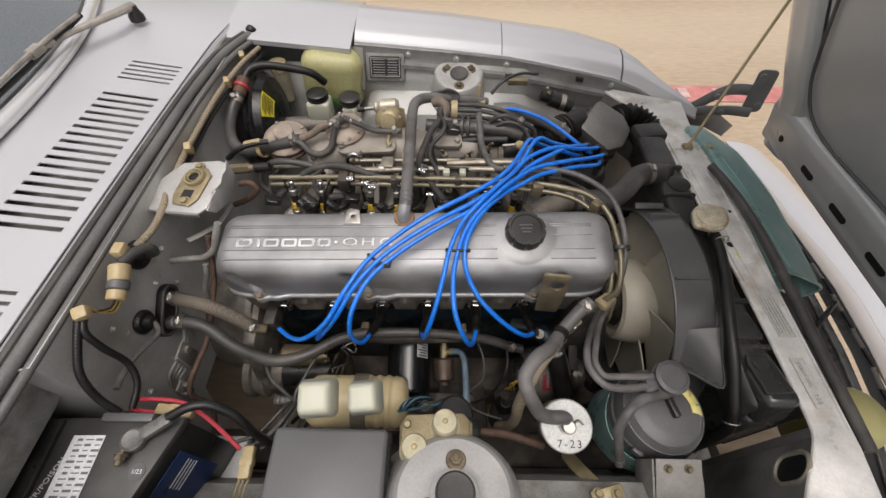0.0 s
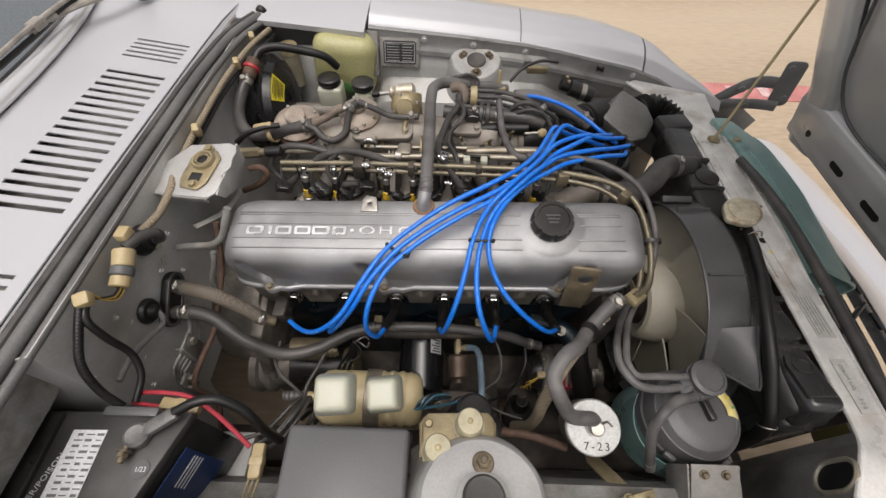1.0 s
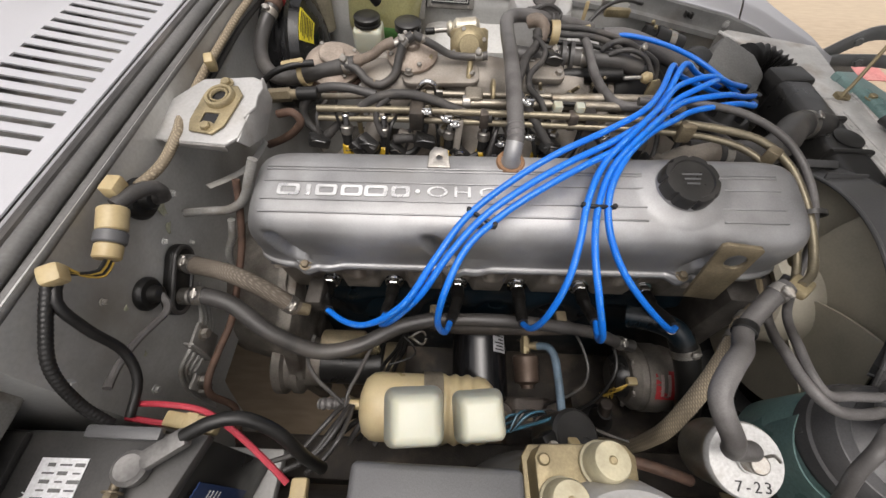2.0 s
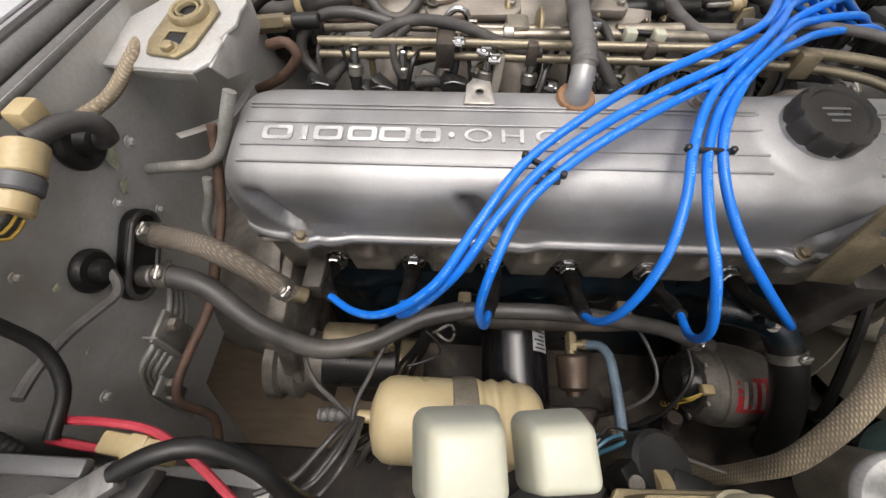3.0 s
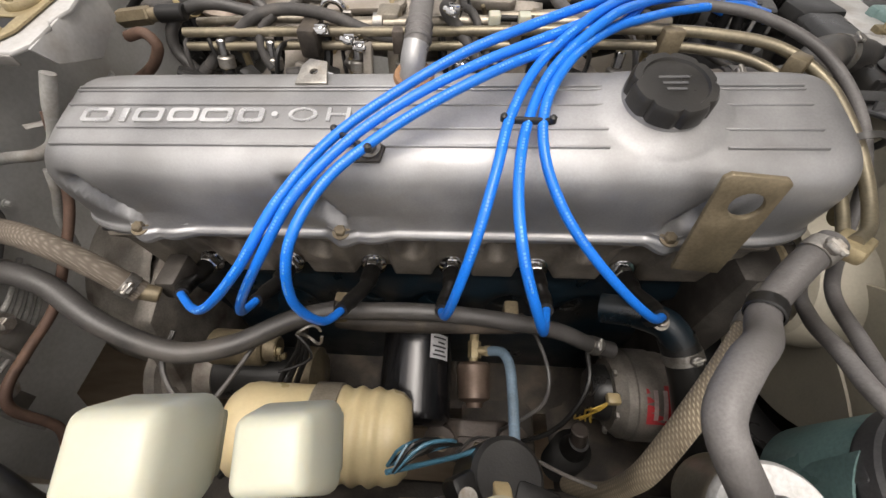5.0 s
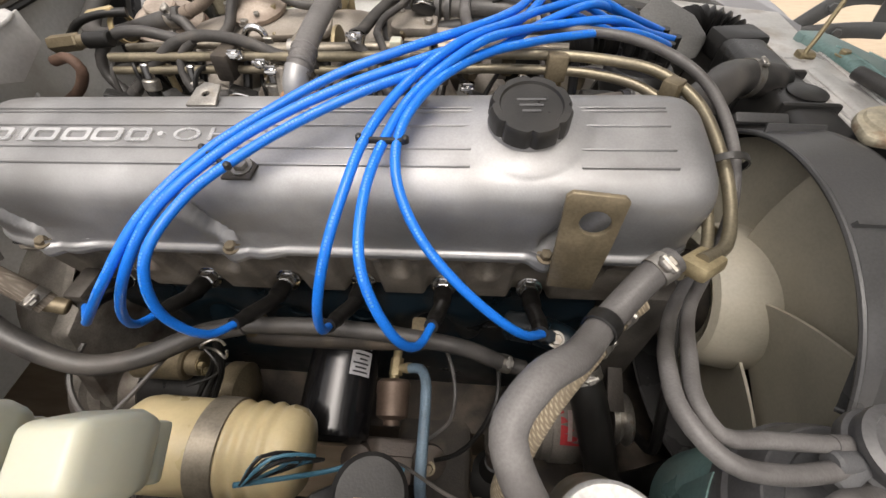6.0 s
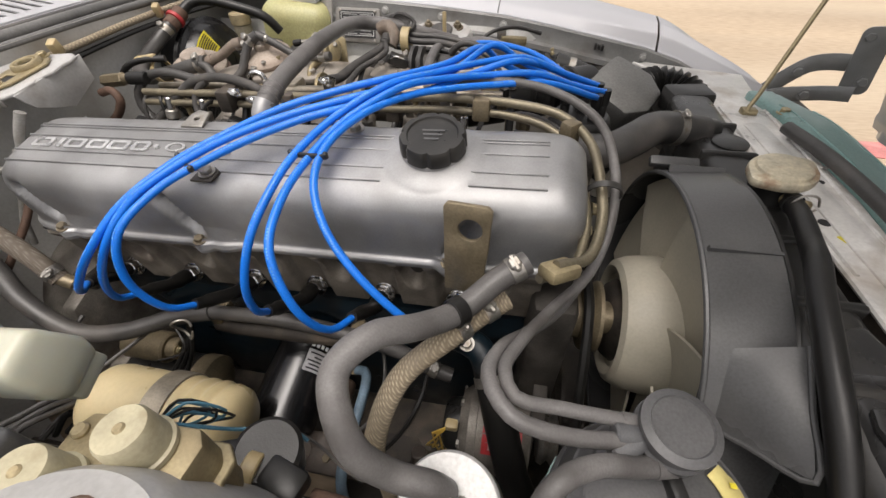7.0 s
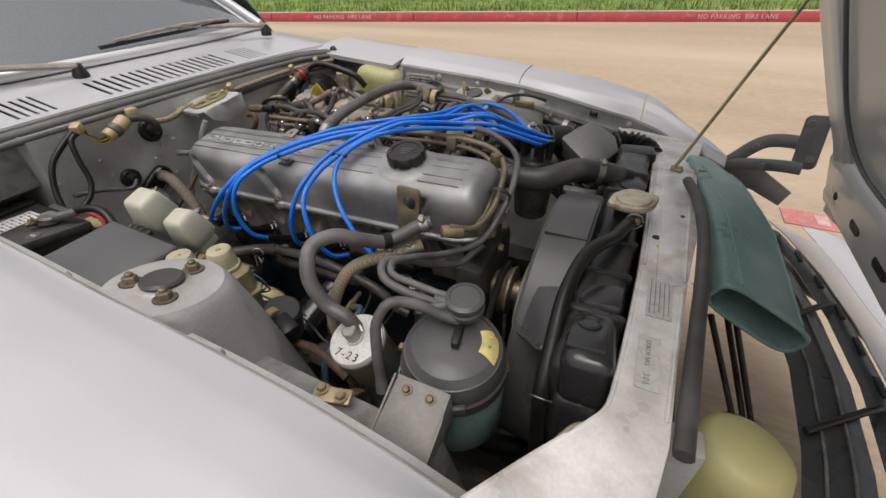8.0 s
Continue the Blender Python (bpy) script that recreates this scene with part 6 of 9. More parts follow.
part("support_bar", box((-0.136, 0.590, 0.706), (0.010, 0.012, 0.085), 0.002, m=pose(0, 0, 0, -10, 4, 0)), CASTING, intake, "dull steel support bar")
part("support_bar", box((-0.222, 0.600, 0.690), (0.022, 0.010, 0.060), 0.003, m=pose(0, 0, 0, -14, 24, 0)), CASTING, intake)


def screw_clip(p, way, r=0.0085):
    """A small bright worm clip round a hose or pipe."""
    ob = thing("hose_clip", Vector(p) - Vector((0, 0, r)), "bright steel worm clip on a small hose", "hose clip", "small hose clips")
    part("band", clamp_band(p, way, r, 0.009), CHROME, ob)
    part("tail", box(Vector(p) + Vector((0.0, -r - 0.002, 0.004)), (0.011, 0.003, 0.009), 0.001), CHROME, ob)
    return ob


# injectors and their plugs
AMBER = stuff_of("amber_band", (0.62, 0.40, 0.03), 0.4, bump=0)
for k, px in enumerate((-0.300, -0.245, -0.150, -0.100, -0.017, 0.130)):
    inj = thing("fuel_injector", (px, 0.590, 0.66), "fuel injector with an amber band and black plug", "fuel injector", "fuel injectors")
    a, b = Vector((px, 0.588, 0.664)), Vector((px + 0.004, 0.604, 0.742))
    w = b - a
    part("base", rod(a, a + w * 0.20, 0.0105, seg=14), STEEL, inj)
    part("band", rod(a + w * 0.20, a + w * 0.42, 0.0080, seg=14), AMBER, inj, "amber band")
    part("barrel", rod(a + w * 0.42, a + w * 0.66, 0.0068, seg=12), BLACKPL, inj)
    part("crimp", rod(a + w * 0.64, a + w * 0.80, 0.0092, seg=12), STEEL, inj)
    part("inlet", rod(a + w * 0.80, a + w * 1.02, 0.0058, seg=10), CHROME, inj)
    part("plug", box(a + w * 0.40 + Vector((0.018, -0.006, 0)), (0.028, 0.017, 0.016), 0.003, m=pose(0, 0, 0, 0, 35, -20)), BLACKPL, inj)
    part("plug_spring", tube([a + w * 0.40 + Vector((0.012, -0.015, 0.006)), a + w * 0.40 + Vector((0.019, -0.017, 0.010)), a + w * 0.40 + Vector((0.026, -0.014, 0.002))], 0.0011, 6, 0.003), CHROME, inj)
    part("boot", tube([a + w * 0.35 + Vector((0.026, -0.008, -0.004)), a + w * 0.4 + Vector((0.044, -0.004, -0.004)), a + w * 0.62 + Vector((0.058, 0.008, 0.004)), a + w * 0.95 + Vector((0.058, 0.022, 0.010))], 0.0052, 8, 0.005), RUBBERNEW, inj)
rail = thing("fuel_rail", (-0.1, 0.62, 0.72), "tarnished steel fuel rail with clips", "pipe")
for pts, r in (([(-0.336, 0.640, 0.744), (-0.262, 0.640, 0.749), (-0.20, 0.640, 0.751)], 0.0046), ([(-0.205, 0.630, 0.748), (-0.10, 0.628, 0.754), (-0.02, 0.628, 0.758), (0.18, 0.622, 0.764)], 0.0066), ([(0.000, 0.650, 0.752), (0.08, 0.650, 0.757), (0.15, 0.648, 0.760)], 0.0075)):
    part("rail_tube", tube(pts, r, 12, 0.02), RAILSTEEL, rail)
part("rail_block", box((-0.194, 0.606, 0.748), (0.020, 0.040, 0.030), 0.004), DIRTYDARK, rail, "dark rail clamp block")
part("rail_block", box((-0.115, 0.640, 0.752), (0.026, 0.030, 0.026), 0.005), RAILSTEEL, rail)
part("rail_block", box((0.045, 0.600, 0.752), (0.018, 0.030, 0.030), 0.003), DIRTYDARK, rail)
for x in (-0.125, 0.105):
    part("rail_collar", lathe([(0.0075, -0.006), (0.0105, -0.005), (0.0105, 0.005), (0.0075, 0.006)], (x, 0.630, 0.753), (1, 0, 0.05), 16), STEEL, rail)
part("end_union", joined(rod((-0.410, 0.620, 0.754), (-0.372, 0.620, 0.759), 0.0095, seg=6), rod((-0.376, 0.620, 0.7585), (-0.360, 0.620, 0.760), 0.0070)), BRASSY, rail, "olive plated union")
part("end_hose", rod((-0.364, 0.620, 0.760), (-0.334, 0.622, 0.762), 0.0088), RUBBERNEW, rail)
for x in (-0.002, 0.028):
    part("white_clip", box((x, 0.603, 0.772), (0.012, 0.014, 0.013), 0.002), WHITEPL, rail, "white plastic clip")
single("bare_pipe", tube([(-0.198, 0.660, 0.736), (-0.196, 0.660, 0.752), (-0.186, 0.660, 0.763), (-0.174, 0.660, 0.760), (-0.168, 0.660, 0.742)], 0.0042, 10, 0.004), CHROME, "small bright bent pipe at the manifold", "pipe")
single("bare_pipe", tube([(-0.119, 0.742, 0.752), (-0.120, 0.722, 0.756), (-0.121, 0.708, 0.752), (-0.121, 0.700, 0.740)], 0.0045, 10, 0.005), ZINC, "short plated pipe below a vacuum motor", "pipe")
hose("rusty_hose", [(-0.384, 0.585, 0.752), (-0.362, 0.583, 0.757), (-0.353, 0.580, 0.747), (-0.366, 0.580, 0.728), (-0.386, 0.580, 0.713), (-0.412, 0.580, 0.700)], 0.0056, RUST, "rust-brown bent fuel hose by the latch", 10, 0.005)
for p, way in (((-0.180, 0.604, 0.757), (0, 0.3, 1)), ((-0.150, 0.600, 0.750), (0.2, 0.2, 1)), ((-0.140, 0.598, 0.744), (0, 0.2, 1)), ((-0.072, 0.592, 0.718), (0.1, 0.2, 1)), ((-0.031, 0.596, 0.728), (0.1, 0.3, 1)), ((-0.042, 0.606, 0.778), (0.3, 0.2, 1)), ((0.075, 0.600, 0.730), (0, 0.2, 1))):
    screw_clip(p, way, 0.0065)


# dome-topped valves beside the booster
def dome_valve(c, r, mat, label, tilt=(0, -0.25, 1), knob=0.55):
    ob = thing("vacuum_valve", Vector(c) - Vector((0, 0, 0.03)), label, "valve")
    base = part("base", lathe([(r * 0.5, -0.03), (r * 0.6, -0.012), (r, -0.010), (r * 1.06, -0.006), (r * 1.06, -0.002), (r, 0.0), (r * 0.92, 0.004), (r * (knob + 0.07), 0.010), (r * knob, 0.011)], c, tilt, 34), mat, ob)
    part("crown", lathe([(r * knob, 0.010), (r * knob, 0.019), (r * (knob - 0.05), 0.021), (0, 0.0215)], c, tilt, 28), mat, ob)
    ax = aim(c, tilt)
    for k in range(4):
        a = 1.57 * k + 0.4
        part("valve_screw", moved(hexbolt((r * 0.90 * math.cos(a), r * 0.90 * math.sin(a), 0.0035), (0, 0, 1), 0.0038, 0.004, False), ax), STEEL, ob)
    return ob


PINKISH = stuff_of("dusty_pinkish_grey_metal", (0.40, 0.335, 0.28), 0.6, metal=0.25, vary=0.15, scale=30, fine=300, bump=0.2, tint=(0.25, 0.19, 0.155), tint_scale=24)
v1 = dome_valve((-0.338, 0.733, 0.742), 0.043, PINKISH, "wide dusty pink-grey vacuum diaphragm valve", (0.05, -0.22, 1), 0.47)
part("lower_dish", lathe([(0.030, -0.030), (0.046, -0.022), (0.049, -0.014), (0.046, -0.011), (0.030, -0.010)], (-0.338, 0.733, 0.742), (0.05, -0.22, 1), 34), RUST, v1, "brown lower dish")
v2 = dome_valve((-0.212, 0.742, 0.762), 0.038, PINKISH, "dusty metal vacuum diaphragm valve with hose stubs", (0, -0.25, 1), 0.35)
part("lower_dish", lathe([(0.012, -0.045), (0.020, -0.030), (0.034, -0.018), (0.037, -0.010), (0.020, -0.008)], (-0.212, 0.742, 0.762), (0, -0.25, 1), 30), PINKISH, v2)
part("rod", rod((-0.216, 0.722, 0.735), (-0.216, 0.706, 0.700), 0.004, seg=10), STEEL, v2, "bright actuating rod")
part("bracket", box((-0.182, 0.735, 0.742), (0.006, 0.022, 0.045), 0.002), ZINC, v2)
for p0, p1 in (((-0.230, 0.730, 0.782), (-0.248, 0.722, 0.776)), ((-0.205, 0.732, 0.784), (-0.190, 0.728, 0.790))):
    part("hose_stub", rod(p0, p1, 0.0055, seg=12), STEEL, v2)
dome_valve((-0.123, 0.766, 0.762), 0.028, ZINC, "tan plated round vacuum motor", (0, -0.85, 0.45), 0.6)
ar = thing("air_regulator", (-0.125, 0.82, 0.70), "pale plated cylinder on a bracket", "valve")
part("cylinder", joined(rod((-0.150, 0.812, 0.764), (-0.106, 0.815, 0.768), 0.0155, bev=0.006), rod((-0.160, 0.811, 0.763), (-0.148, 0.812, 0.764), 0.0125, bev=0.004)), SILVERCREAM, ar)
part("bracket", prism([(-0.030, -0.030), (0.032, -0.030), (0.032, 0.020), (0.026, 0.024), (-0.024, 0.024), (-0.030, 0.018)], 0.003, axes((-0.123, 0.790, 0.752), (1, 0, 0.05), (0, 0.25, 1)), 0.001), ZINC, ar)
part("nipple", rod((-0.186, 0.809, 0.760), (-0.158, 0.811, 0.763), 0.0042), STEEL, ar)
part("hose_end", rod((-0.196, 0.808, 0.759), (-0.180, 0.809, 0.7605), 0.0055), RUBBERNEW, ar)

# hoses and looms over the manifold
TAPED = stuff_of("cloth_taped_loom", (0.045, 0.042, 0.040), 0.62, vary=0.2, scale=60, fine=600, bump=0.35, tint=(0.10, 0.09, 0.08), tint_scale=40, tint_at=(0.52, 0.8))
BROWNHOSE = stuff_of("brown_grey_perished_hose", (0.21, 0.165, 0.13), 0.6, vary=0.2, scale=40, fine=500, bump=0.25, tint=(0.10, 0.085, 0.075), tint_scale=26)
small = (
    ([(-0.441, 0.672, 0.735), (-0.412, 0.672, 0.758), (-0.382, 0.680, 0.766), (-0.355, 0.690, 0.765)], 0.0055, RUBBERNEW, ()),
    ([(-0.300, 0.712, 0.755), (-0.270, 0.717, 0.767), (-0.254, 0.723, 0.778), (-0.238, 0.727, 0.782)], 0.0085, BROWNHOSE, ()),
    ([(-0.318, 0.706, 0.756), (-0.294, 0.700, 0.752), (-0.278, 0.690, 0.740), (-0.258, 0.690, 0.734), (-0.237, 0.700, 0.745), (-0.229, 0.715, 0.768), (-0.221, 0.725, 0.786), (-0.209, 0.730, 0.793)], 0.0078, RUBBER, (0.97,)),
    ([(-0.209, 0.730, 0.794), (-0.180, 0.730, 0.781), (-0.151, 0.730, 0.766), (-0.121, 0.730, 0.764), (-0.094, 0.730, 0.767)], 0.0068, RUBBER, (0.96,)),
    ([(-0.340, 0.606, 0.700), (-0.361, 0.615, 0.722), (-0.359, 0.620, 0.742), (-0.336, 0.630, 0.762), (-0.304, 0.630, 0.768), (-0.278, 0.630, 0.764), (-0.255, 0.628, 0.759)], 0.0072, RUBBER, ()),
    ([(-0.330, 0.598, 0.705), (-0.312, 0.605, 0.721), (-0.281, 0.610, 0.745), (-0.257, 0.615, 0.761), (-0.230, 0.620, 0.768), (-0.200, 0.620, 0.768), (-0.174, 0.615, 0.766), (-0.143, 0.610, 0.757), (-0.112, 0.605, 0.749), (-0.088, 0.600, 0.752)], 0.0074, TAPED, ()),
    ([(-0.234, 0.617, 0.764), (-0.250, 0.610, 0.752), (-0.252, 0.600, 0.736), (-0.243, 0.592, 0.718)], 0.0052, TAPED, ()),
    ([(-0.185, 0.600, 0.704), (-0.205, 0.596, 0.712), (-0.228, 0.594, 0.710)], 0.0075, TAPED, ()),
    ([(-0.016, 0.780, 0.784), (-0.016, 0.760, 0.775), (-0.034, 0.730, 0.767), (-0.042, 0.700, 0.766), (-0.052, 0.660, 0.762), (-0.050, 0.615, 0.772), (-0.034, 0.600, 0.758), (-0.016, 0.585, 0.738), (0.000, 0.572, 0.720)], 0.0078, TAPED, ()),
    ([(-0.020, 0.770, 0.780), (-0.006, 0.740, 0.776), (-0.012, 0.715, 0.772), (-0.030, 0.690, 0.766), (-0.034, 0.660, 0.762), (-0.022, 0.620, 0.768), (-0.006, 0.590, 0.742)], 0.0050, TAPED, ()),
    ([(-0.034, 0.720, 0.764), (-0.029, 0.680, 0.756), (-0.017, 0.640, 0.757), (0.000, 0.625, 0.764), (0.040, 0.620, 0.766)], 0.0038, RUBBERNEW, ()),
    ([(0.064, 0.832, 0.768), (0.066, 0.800, 0.767), (0.065, 0.760, 0.772), (0.067, 0.700, 0.766), (0.075, 0.660, 0.763), (0.089, 0.628, 0.764), (0.120, 0.615, 0.770)], 0.0080, GREYHOSE, ()),
    ([(-0.005, 0.790, 0.778), (0.036, 0.790, 0.775), (0.062, 0.790, 0.775), (0.100, 0.790, 0.768), (0.140, 0.775, 0.755)], 0.0058, RUBBER, ()),
    ([(-0.005, 0.802, 0.782), (0.036, 0.803, 0.780), (0.062, 0.804, 0.779), (0.110, 0.800, 0.772), (0.165, 0.785, 0.755)], 0.0055, RUBBER, ()),
    ([(-0.005, 0.780, 0.770), (0.036, 0.779, 0.767), (0.075, 0.778, 0.766), (0.120, 0.765, 0.760)], 0.0048, RUBBERNEW, ()),
    ([(0.089, 0.762, 0.768), (0.101, 0.762, 0.780), (0.117, 0.762, 0.784), (0.148, 0.760, 0.772), (0.182, 0.758, 0.752), (0.190, 0.755, 0.722)], 0.0055, RUBBER, (0.5,)),
    ([(0.100, 0.755, 0.765), (0.125, 0.752, 0.776), (0.155, 0.745, 0.768), (0.172, 0.735, 0.745)], 0.0045, RUBBER, ()),
    ([(0.05, 0.670, 0.745), (0.09, 0.655, 0.742), (0.13, 0.650, 0.745)], 0.0040, BROWNHOSE, ()),
    ([(0.20, 0.600, 0.725), (0.235, 0.605, 0.722), (0.27, 0.600, 0.710)], 0.0060, RUBBER, ()),
    ([(0.18, 0.625, 0.740), (0.22, 0.63, 0.737), (0.26, 0.625, 0.722), (0.30, 0.61, 0.705)], 0.0050, RUBBER, ()),
    ([(0.105, 0.930, 0.725), (0.130, 0.945, 0.748), (0.175, 0.975, 0.752), (0.225, 1.005, 0.735)], 0.0042, RUBBER, ()),
)
for pts, r, mat, clips in small:
    hose("intake_hose", pts, 0.86 * r, mat, "narrow dark rubber hose over the intake manifold", 10, 0.007, bands=clips)
# knot of small hoses tied with a tan band
knot = thing("hose_knot", (-0.02, 0.785, 0.77), "tan rubber elbow joining several small hoses", "hose joint")
part("elbow", tube([(-0.030, 0.795, 0.790), (-0.016, 0.790, 0.795), (-0.006, 0.785, 0.786), (-0.010, 0.775, 0.772)], 0.0105, 12, 0.005), BROWNHOSE, knot)
for k in range(4):
    part("loop", tube([(-0.030, 0.798 + 0.004 * k, 0.786), (-0.034 + 0.010 * k, 0.812, 0.800 + 0.003 * k), (0.004 + 0.006 * k, 0.812, 0.796), (0.010, 0.800 - 0.004 * k, 0.784)], 0.0032, 8, 0.006), RUBBER, knot)
part("band", lathe([(0.0165, -0.007), (0.0185, -0.006), (0.0185, 0.006), (0.0165, 0.007)], (0.013, 0.790, 0.777), (1, 0, 0), 22, cap=False), CREAM, knot, "aged cream band")

# large air hoses between the meter and the throttle
hose("air_hose", [(-0.046, 0.778, 0.745), (-0.016, 0.775, 0.744), (0.018, 0.771, 0.747), (0.057, 0.766, 0.750), (0.090, 0.761, 0.752), (0.124, 0.756, 0.752), (0.156, 0.751, 0.746)], 0.0142, RUBBER, "wide black rubber air hose with clamps", 20, 0.01, bands=(0.33, 0.55))
hose("air_hose", [(0.008, 0.742, 0.728), (0.044, 0.740, 0.735), (0.083, 0.740, 0.738), (0.125, 0.740, 0.740)], 0.0115, RUBBERNEW, "short black rubber hose under a wider one", 18, 0.01)
hose("air_hose", [(0.100, 0.812, 0.762), (0.135, 0.812, 0.764), (0.175, 0.805, 0.757), (0.225, 0.795, 0.742), (0.262, 0.785, 0.722)], 0.0150, GREYHOSE, "grey rubber air hose bending to the front", 18, 0.01, bands=(0.9,))
ring_h = thing("joint_ring", (0.037, 0.768, 0.72), "ribbed rubber joint between two hoses", "hose joint")
for dx in (-0.006, 0.007):
    part("collar", lathe([(0.015, -0.004), (0.027, -0.003), (0.027, 0.003), (0.015, 0.004)], (0.037 + dx, 0.768, 0.7475), (1, -0.1, 0.05), 26, cap=False), RUBBER, ring_h)
boot = hose("throttle_boot", [(0.115, 0.755, 0.690), (0.17, 0.770, 0.695), (0.24, 0.815, 0.695), (0.315, 0.870, 0.690)], 0.035, RUBBERNEW, "corrugated black rubber intake boot", 24, 0.003, fn=lambda s, T: 0.034 + (0.0045 * math.sin(s * 520) if 0.4 * T < s < 0.8 * T else 0))
# plastic ties, brackets, clips
tie = thing("cable_tie", (0.066, 0.838, 0.75), "cream plastic cable tie standing up", "cable tie")
part("strap", box((0.066, 0.834, 0.782), (0.0065, 0.0035, 0.052), 0.0015), CREAM, tie)
part("bar", box((0.066, 0.830, 0.770), (0.030, 0.012, 0.007), 0.002), CREAM, tie)
tie2 = thing("cable_tie", (-0.378, 0.690, 0.735), "cream plastic cable tie round two hoses", "cable tie")
part("strap", lathe([(0.0165, -0.004), (0.0182, -0.004), (0.0182, 0.004), (0.0165, 0.004)], (-0.374, 0.694, 0.744), (1, -0.1, 0.25), 22, cap=False), CREAM, tie2)
part("lock", box((-0.385, 0.684, 0.766), (0.034, 0.011, 0.010), 0.003, m=pose(0, 0, 0, 0, -8, 10)), CREAM, tie2)
tp = thing("plug_connector", (0.145, 0.69, 0.74), "tan ball-ended plug on a cream bracket", "connector")
part("ball", lathe([(0.0, -0.009), (0.006, -0.007), (0.009, 0.0), (0.006, 0.007), (0.0, 0.009)], (0.142, 0.690, 0.769), (1, 0.1, 0.2), 18), CREAM, tp)
part("bracket", prism([(-0.010, -0.020), (0.012, -0.022), (0.014, 0.008), (0.004, 0.016), (-0.010, 0.012)], 0.004, axes((0.158, 0.692, 0.750), (1, 0.3, -0.2), (0, 0.2, 1)), 0.001), ZINC, tp)
part("stalk", rod((0.108, 0.690, 0.766), (0.135, 0.690, 0.769), 0.0028, seg=8), STEEL, tp)
for p, turn in (((-0.338, 0.588, 0.706), 20), ((-0.265, 0.586, 0.707), -30), ((-0.183, 0.588, 0.716), 10), ((-0.003, 0.582, 0.722), 40), ((0.09, 0.582, 0.722), 10), ((0.01, 0.745, 0.760), 15)):
    c = thing("wire_connector", p, "small black plastic wire connector with a spring clip", "connector", "wire connectors")
    part("shell", box(p, (0.030, 0.018, 0.016), 0.003, m=pose(0, 0, 0, 0, 24, turn)), BLACKPL, c)
    part("rib", box(Vector(p) + Vector((0, -0.006, 0.007)), (0.012, 0.008, 0.006), 0.002, m=pose(0, 0, 0, 0, 24, turn)), BLACKPL, c)
    part("spring", tube([Vector(p) + Vector((-0.010, -0.010, 0.006)), Vector(p) + Vector((0.0, -0.012, 0.010)), Vector(p) + Vector((0.012, -0.010, 0.006))], 0.0012, 6, 0.003), CHROME, c)
for p in ((0.18, 0.69, 0.735), (0.12, 0.66, 0.742), (0.08, 0.70, 0.735), (0.03, 0.67, 0.735), (0.21, 0.67, 0.722)):
    b = thing("vacuum_switch", Vector(p) - Vector((0, 0, 0.02)), "small plated switch on the manifold", "switch")
    part("body", rod(Vector(p) - Vector((0, 0, 0.025)), p, 0.010, seg=6), STUD, b)
    part("tip", rod(p, Vector(p) + Vector((0, 0, 0.014)), 0.006, seg=12), BLACKPL, b)
link = thing("throttle_linkage", (-0.05, 0.655, 0.70), "steel throttle rod with levers and a quadrant", "linkage")
part("shaft", rod((-0.20, 0.672, 0.735), (0.15, 0.672, 0.745), 0.005, seg=12), RAILSTEEL, link)
part("quadrant", prism([(0.026 * math.cos(radians(a)), 0.026 * math.sin(radians(a))) for a in range(0, 200, 12)], 0.005, axes((-0.088, 0.668, 0.738), (0, 1, 0), (0, 0, 1)), 0.001), ZINC, link)
for x in (-0.165, 0.115, 0.045):
    part("lever", prism([(-0.006, 0), (0.006, 0), (0.005, 0.05), (-0.005, 0.05)], 0.004, axes((x, 0.668, 0.708), (1, 0, 0), (0, -0.3, 1)), 0.001), STEEL, link)
part("spring", tube([(-0.15 + 0.0016 * k, 0.665 + 0.006 * math.cos(1.3 * k), 0.728 + 0.006 * math.sin(1.3 * k)) for k in range(26)], 0.0011, 6, 0.002), STEEL, link)

# ---- air flow meter and its duct ----
afm = thing("air_flow_meter", (0.375, 0.885, 0.62), "grey cast air flow meter on a black ribbed air cleaner", "air flow meter")
AM = pose(0.368, 0.850, 0.682, 16, 20, -30) @ Matrix.Scale(1.12, 4)
part("housing", moved(prism([(-0.050, -0.040), (0.030, -0.045), (0.052, -0.015), (0.048, 0.030), (0.015, 0.050), (-0.045, 0.045)], 0.045, Matrix.Translation((0, 0, -0.022)), 0.007), AM), stuff_of("grey_cast_alloy", (0.19, 0.188, 0.18), 0.5, metal=0.5, vary=0.1, scale=20, bump=0.25), afm)
part("cover_rim", moved(prism([(-0.054, -0.044), (0.034, -0.050), (0.058, -0.016), (0.052, 0.034), (0.018, 0.055), (-0.050, 0.050)], 0.006, Matrix.Translation((0, 0, -0.030)), 0.002), AM), BLACKPL, afm)
for k in range(5):
    a = 1.2 * k
    part("cover_screw", moved(hexbolt((0.045 * math.cos(a), 0.042 * math.sin(a), -0.022), (0, 0, 1), 0.0045, 0.007, False), AM), STEEL, afm)
for k in range(8):
    part("cooling_rib", moved(box((0.02, -0.055, -0.035 - 0.011 * k), (0.085, 0.012, 0.004), 0.001), AM), BLACKPL, afm)
part("filter_box", moved(box((0.01, 0.01, -0.08), (0.10, 0.11, 0.09), 0.012), AM), BLACKPL, afm)
hose("intake_duct", [(0.415, 0.905, 0.680), (0.445, 0.915, 0.683), (0.475, 0.905, 0.680), (0.50, 0.875, 0.67)], 0.028, RUBBERNEW, "short corrugated black air duct", 22, 0.003, fn=lambda s, T: 0.027 + 0.004 * math.sin(s * 600))

